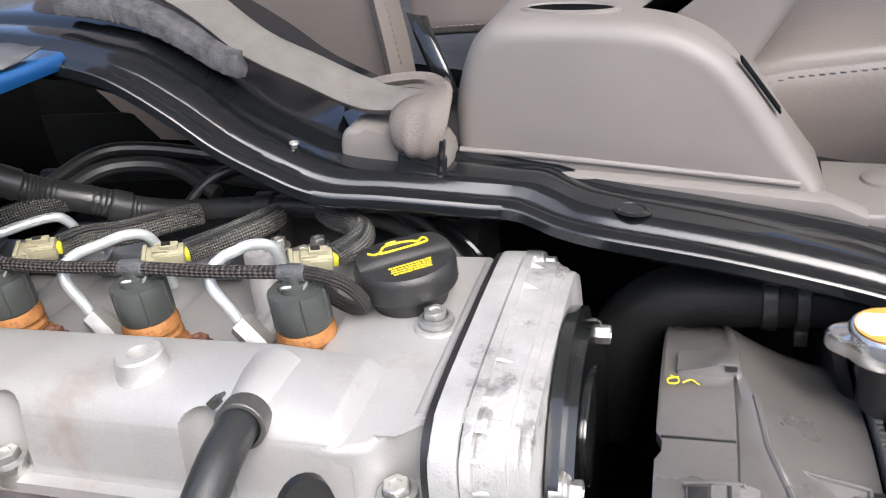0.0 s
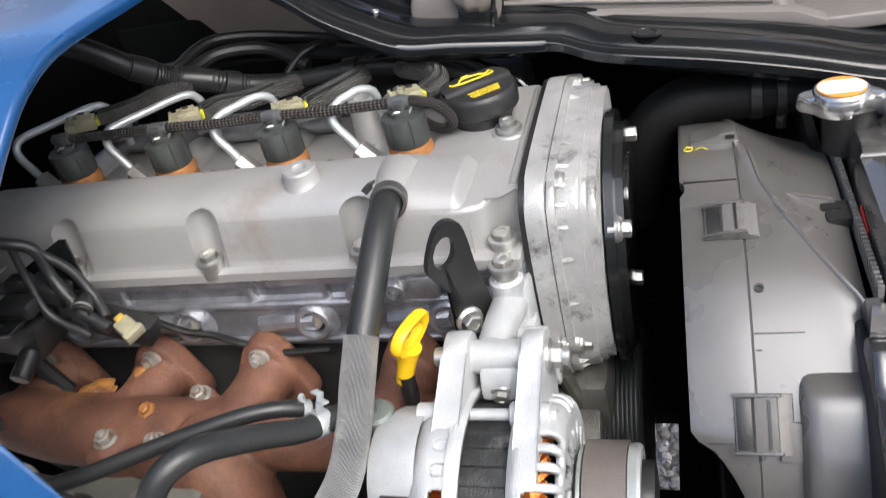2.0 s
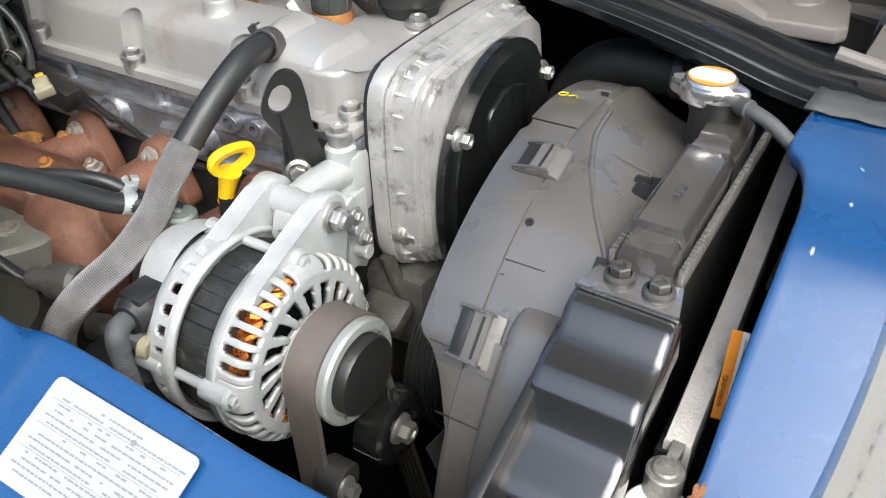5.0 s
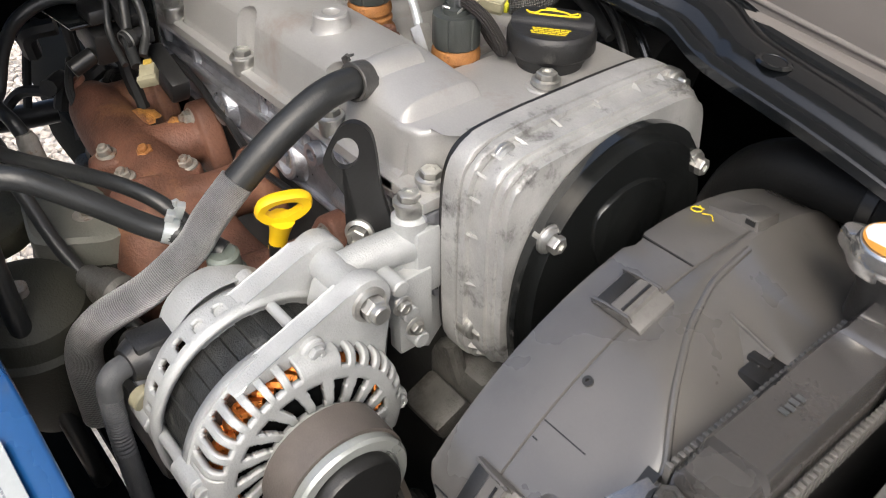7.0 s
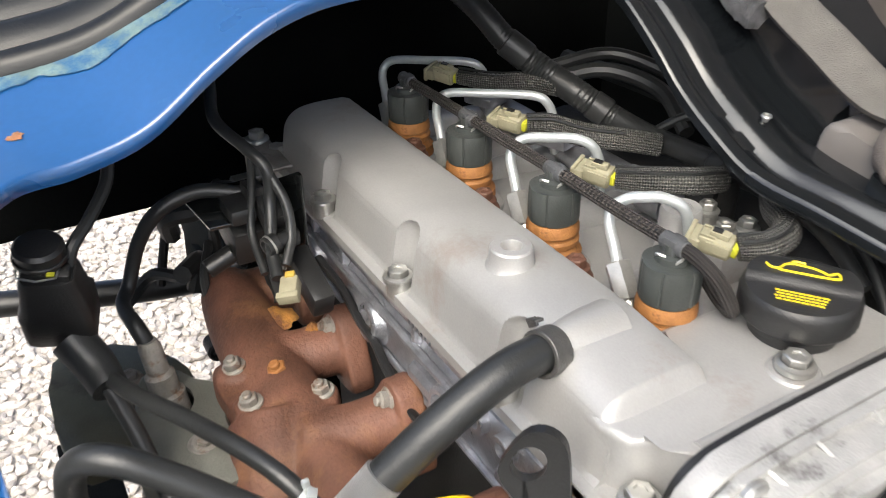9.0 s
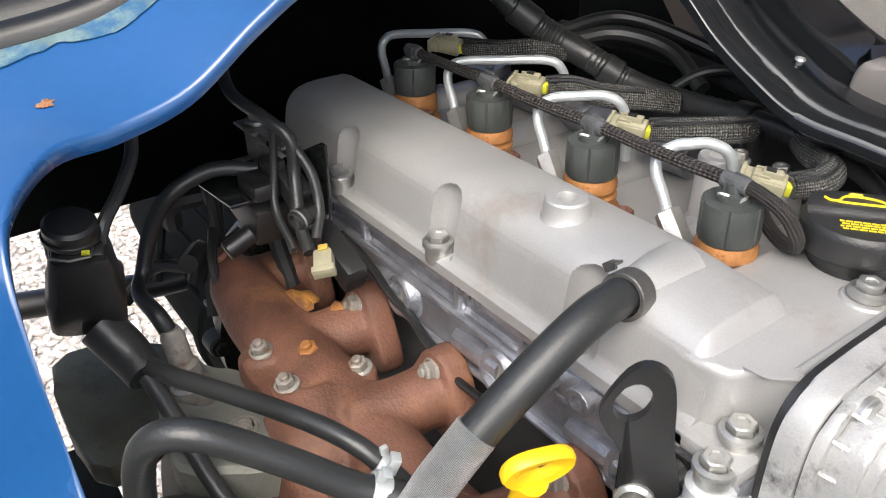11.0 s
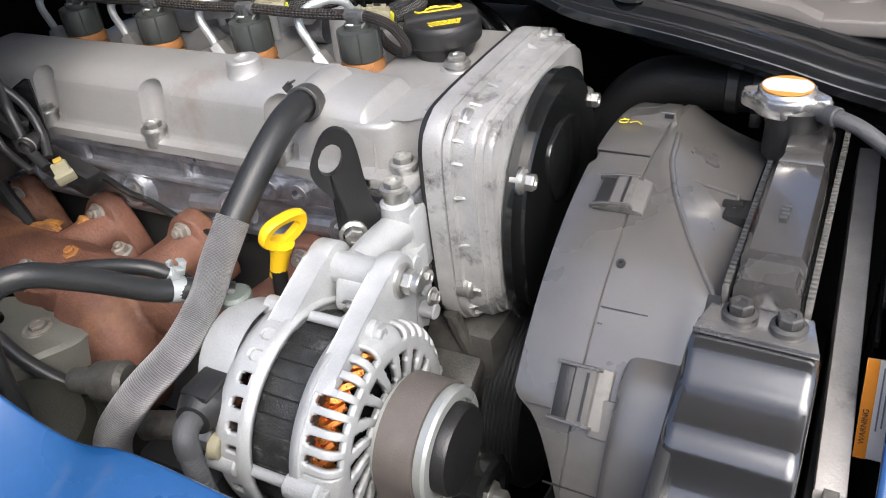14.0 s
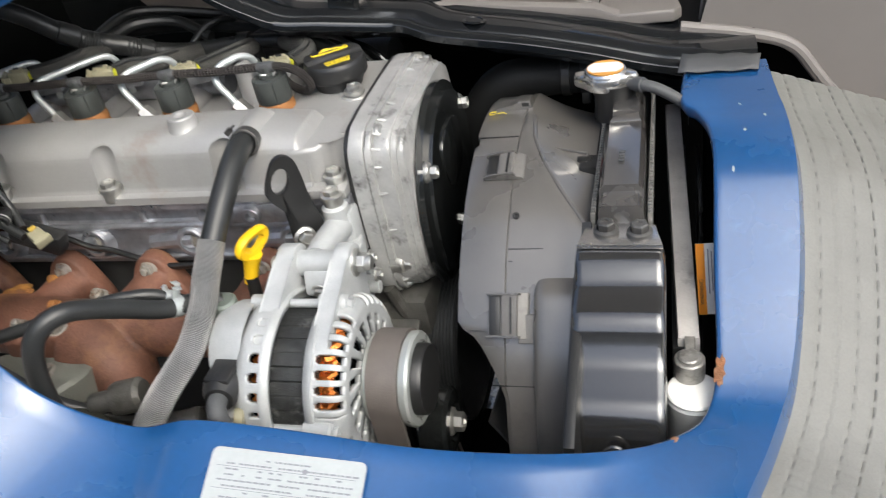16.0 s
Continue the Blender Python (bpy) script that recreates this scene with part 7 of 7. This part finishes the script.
s.box((-0.010, 0.001, 0.0055), (0.006, 0.008, 0.005), None, 0.001)
s.turned(m_)
part("yellow_lock", s, AMBER, rcn, "yellow lock")
s = Shape()
s.box((-0.200, -0.128, 0.862), (0.050, 0.016, 0.020), Matrix.Rotation(radians(20), 4, "Y"), 0.003)
s.tube([(-0.225, -0.112, 0.862), (-0.200, -0.105, 0.846), (-0.175, -0.104, 0.833), (-0.155, -0.103, 0.828), (-0.13, -0.106, 0.822), (-0.10, -0.106, 0.812), (-0.06, -0.104, 0.812)], 0.0048, 10, 8, None, 0.6)
part("cable_guide", s, BLACK, rcn, "black cable guide along the head")

o2 = thing("exhaust_sensor_lead", "black lead of the exhaust sensor", "cable")
s = Shape()
s.tube([(-0.262, -0.150, 0.908), (-0.272, -0.178, 0.912), (-0.276, -0.205, 0.902), (-0.280, -0.222, 0.880), (-0.276, -0.235, 0.852), (-0.262, -0.243, 0.846), (-0.240, -0.240, 0.840), (-0.232, -0.236, 0.826)], [0.0050, 0.0055, 0.0055, 0.0052, 0.0050, 0.0050, 0.0058, 0.0060], 12, 10)
part("lead", s, RUBBER, o2)
hs = thing("hose_junction", "black plastic hose junction with capped fitting", "hose junction")
JB = Matrix.Translation((-0.200, -0.281, 0.905)) @ Matrix.Rotation(radians(24), 4, "Y") @ Matrix.Rotation(radians(-18), 4, "Z")
s = Shape()
rows = []
for z, wx, wy in ((-0.034, 0.030, 0.036), (-0.030, 0.034, 0.040), (-0.006, 0.033, 0.040), (-0.002, 0.029, 0.036), (0.020, 0.025, 0.031), (0.024, 0.022, 0.028)):
    rows.append([(x, y, z) for x, y in rounded_box(wx, wy, 0.006)])
s.grid(rows, closed=True, caps=True)
part("junction_body", s.turned(JB), BLACK, hs, "stepped black plastic body", 40)
s = Shape()
s.box((0.0, -0.004, 0.0255), (0.016, 0.018, 0.006), None, 0.0015)
s.box((0.004, 0.009, 0.0200), (0.010, 0.007, 0.018), None, 0.0015)
part("plug_socket", s.turned(JB), BLACK, hs, "square plug socket")
s = Shape()
s.tube([(-0.010, -0.014, 0.0290), (0.009, -0.014, 0.0290), (0.0095, 0.006, 0.0290), (-0.010, 0.006, 0.0290)], 0.0007, 6, 2)
part("wire_clip", s.turned(JB), STEEL, hs, "thin steel wire clip")
s = Shape()
s.cyl((-0.004, -0.003, 0.027), (-0.006, -0.003, 0.040), 0.0135, seg=26, bev=0.002)
s.ring((-0.004, -0.003, 0.030), (-0.0045, -0.003, 0.033), 0.0145, 0.012, 26)
part("junction_cap", s.turned(JB), BLACK, hs, "round black cap")
s = Shape()
s.box((0.010, 0.004, 0.0330), (0.0025, 0.004, 0.0012))
part("yellow_tag", s.turned(JB), LIME, hs, "tiny yellow tag")
s = Shape()
s.tube([(-0.232, -0.232, 0.968), (-0.222, -0.238, 0.955), (-0.206, -0.252, 0.944), (-0.194, -0.266, 0.934), (-0.190, -0.272, 0.920)], 0.0038, 10, 8)
part("breather_wire", s, RUBBER, hs)
s = Shape()
s.tube([(-0.200, -0.280, 0.872), (-0.186, -0.272, 0.858), (-0.170, -0.268, 0.850)], [0.013, 0.0125, 0.011], 16, 6)
part("stub_hose", s, RUBBER, hs)
s = Shape()
s.tube([(-0.176, -0.268, 0.856), (-0.150, -0.258, 0.857), (-0.110, -0.238, 0.860), (-0.070, -0.220, 0.863), (-0.045, -0.208, 0.860), (-0.030, -0.199, 0.850), (-0.015, -0.190, 0.835)], 0.0052, 12, 10)
part("thin_hose", s, RUBBER, hs, "thin black hose running forward")
s = Shape()
s.ring((-0.030, -0.199, 0.850), (-0.0335, -0.2015, 0.8525), 0.0064, 0.0050, 22)
s.box((-0.0325, -0.1985, 0.8590), (0.0030, 0.0040, 0.0055), None, 0.0006)
part("hose_clip", s, PIPE, hs, "small pale clip")
s = Shape()
s.tube([(-0.172, -0.268, 0.850), (-0.158, -0.262, 0.826), (-0.135, -0.255, 0.79), (-0.10, -0.245, 0.765), (-0.06, -0.235, 0.752)], 0.0055, 12, 10)
part("drop_hose", s, RUBBER, hs, "thin black hose hanging down")
s = Shape()
s.tube([(-0.50, -0.36, 0.742), (-0.464, -0.252, 0.740), (-0.446, -0.202, 0.740), (-0.438, -0.166, 0.740)], 0.0125, 16, 8)
single("cross_tube", s, BLACK, "black cross tube behind the manifold", "tube")
gh = thing("bell_housing", "dark oily bell housing behind the engine", "engine housing")
OILY = material("oily_dark_casting", (0.018, 0.017, 0.015), 0.45, 0.3, 0.4, 40, 500, 0.8, (0.09, 0.075, 0.055), 0.64, 30)
s = Shape()
s.lathe((-0.365, -0.055, 0.70), (-1, 0, 0), [(0.0, 0), (0.112, 0), (0.112, 0.012), (0.104, 0.016), (0.100, 0.050), (0.088, 0.085), (0.0, 0.086)], 40)
part("housing", s, OILY, gh)
for d in range(100, 261, 26):
    q = Vector((-0.365, -0.055 + 0.112 * math.cos(radians(d)), 0.70 + 0.112 * math.sin(radians(d))))
    b = Shape()
    b.cyl(q, q - Vector((0.020, 0, 0)), 0.0105, seg=16, bev=0.001)
    b.bolt(q, X1, 0.0065, 0.006)
    part("housing_bolt", b, OILY, gh)
for d in (120, 145, 170, 200):
    q = Vector((-0.395, -0.055 + 0.099 * math.cos(radians(d)), 0.70 + 0.099 * math.sin(radians(d))))
    b = Shape()
    b.box((0, 0, 0), (0.055, 0.005, 0.012), Matrix.Translation(q) @ Matrix.Rotation(radians(d) - math.pi / 2, 4, "X"), 0.001)
    part("housing_rib", b, OILY, gh)
# Casing and ribs carry the shade of an absent truck bed in their colour.
gb = thing("gearbox", "gearbox casting behind the bell housing, coloured as shade", "gearbox")
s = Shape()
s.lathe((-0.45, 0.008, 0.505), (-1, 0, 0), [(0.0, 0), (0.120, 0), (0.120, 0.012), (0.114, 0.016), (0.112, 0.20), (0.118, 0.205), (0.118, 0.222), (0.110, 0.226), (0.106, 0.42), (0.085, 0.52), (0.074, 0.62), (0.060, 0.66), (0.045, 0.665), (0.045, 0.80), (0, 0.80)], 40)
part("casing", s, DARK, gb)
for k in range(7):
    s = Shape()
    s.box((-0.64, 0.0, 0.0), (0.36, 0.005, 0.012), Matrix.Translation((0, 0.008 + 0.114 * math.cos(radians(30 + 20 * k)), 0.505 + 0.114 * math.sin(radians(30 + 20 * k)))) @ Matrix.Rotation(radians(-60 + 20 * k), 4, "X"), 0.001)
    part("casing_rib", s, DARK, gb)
gl = thing("greasy_lines", "dark greasy tangle of lines behind the manifold", "wiring")
fr = random.Random(11)
for k in range(12):
    s = Shape()
    p = Vector((-0.36 + fr.uniform(-0.03, 0.05), -0.14 + fr.uniform(-0.06, 0.04), 0.83 + fr.uniform(-0.04, 0.05)))
    q = p + Vector((fr.uniform(-0.05, 0.05), fr.uniform(-0.05, 0.03), fr.uniform(-0.09, -0.02)))
    s.tube([p, p.lerp(q, 0.5) + Vector((fr.uniform(-0.015, 0.015), fr.uniform(-0.015, 0.015), 0.01)), q], fr.uniform(0.003, 0.008), 8, 6)
    part("line", s, BLOCKM, gl)

# ---- rubber seal on the rear panel ----
s = Shape()
rows = []
pathp = smooth([(-0.255, -0.40, 0.990), (-0.258, -0.34, 1.007), (-0.253, -0.298, 1.015), (-0.245, -0.262, 1.021), (-0.235, -0.228, 1.030), (-0.229, -0.195, 1.045), (-0.231, -0.165, 1.058), (-0.245, -0.138, 1.067), (-0.272, -0.115, 1.076), (-0.315, -0.095, 1.082)], 10)
for i, p in enumerate(pathp):
    d = (pathp[min(i + 1, len(pathp) - 1)] - pathp[max(i - 1, 0)]).normalized()
    sd = Vector((-d.y, d.x, 0)).normalized()
    if sd.x > 0:
        sd = -sd
    row = []
    for w, h in ((0.0, -0.01), (0.0, 0.006), (0.006, 0.010), (0.012, 0.008), (0.014, 0.004), (0.018, 0.008), (0.026, 0.014), (0.034, 0.012), (0.037, 0.007), (0.042, 0.012), (0.052, 0.018), (0.062, 0.016), (0.066, 0.010), (0.072, 0.016), (0.085, 0.024), (0.10, 0.024), (0.12, 0.0)):
        row.append(p + sd * w + Vector((0, 0, h + 0.32 * w)))
    rows.append(row)
bpy.context.view_layer.update()
drop = lambda q: q if not (hit := panel.ray_cast(Vector((q.x, q.y, q.z + 0.1)), Vector((0, 0, -1))))[0] else hit[1] + Vector((0, 0, 0.0009))
s = Shape()
res = []
for i, r in enumerate(rows):
    if not 8 < i < 84:
        continue
    wd = 0.012 + 0.006 * noise.noise((i * 0.11, 2.0, 5.0)) + 0.003 * noise.noise((i * 0.45, 7.0, 1.0))
    out_ = (r[0] - r[6])
    out_ = Vector((out_.x, out_.y, 0)).normalized()
    res.append([drop(r[0] + out_ * wd * f) for f in (-0.2, 0.2, 0.5, 0.8, 1.0)])
s.grid(res)
single("sealer_residue", s, GRIME, "pale uneven sealer residue beside the rubber seal", "residue", angle=60)
seal = thing("rubber_seal", "ribbed black rubber door seal on the blue panel", "seal")
for a, b in ((0, 5), (4, 9), (8, 13), (12, 17)):
    s = Shape()
    s.grid([r[a:b] for r in rows])
    part("rib", s, SEALR, seal, "", 50)

# ---- gravel ----
fr = np.random.RandomState(3)
ico = bmesh.new()
bmesh.ops.create_icosphere(ico, subdivisions=1, radius=1)
iv = np.array([v.co[:] for v in ico.verts])
itf = np.array([[v.index for v in f.verts] for f in ico.faces])
ico.free()
cells = []
for x0, x1, y0, y1, st in ((-2.6, -0.85, -0.75, 1.15, 0.021), (-0.15, 0.35, 0.10, 0.95, 0.015)):
    gx, gy = np.meshgrid(np.arange(x0, x1, st), np.arange(y0, y1, st))
    cells.append(np.stack([gx.ravel(), gy.ravel()], 1))
cells = np.concatenate(cells)
n = len(cells)
pos = np.concatenate([cells + fr.uniform(-0.010, 0.010, (n, 2)), fr.uniform(0.001, 0.009, (n, 1))], 1)
sc = np.stack([fr.uniform(0.009, 0.0195, n), fr.uniform(0.008, 0.015, n), fr.uniform(0.006, 0.011, n)], 1)
sc[cells[:, 0] > -0.5] *= 0.75
an = fr.uniform(0, 2 * math.pi, n)
V = iv[None] * sc[:, None] * fr.uniform(0.7, 1.25, (n, len(iv), 1))
ca, sa = np.cos(an)[:, None], np.sin(an)[:, None]
V = np.stack([V[..., 0] * ca - V[..., 1] * sa, V[..., 0] * sa + V[..., 1] * ca, V[..., 2]], -1) + pos[:, None]
F = itf[None] + (np.arange(n) * len(iv))[:, None, None]
me = bpy.data.meshes.new("gravel")
me.from_pydata(V.reshape(-1, 3).tolist(), [], F.reshape(-1, 3).tolist())
me.materials.append(STONE)
me.shade_flat()
tagged(new("gravel", me), "pale crushed gravel stones on the ground", "gravel", kind="stuff")
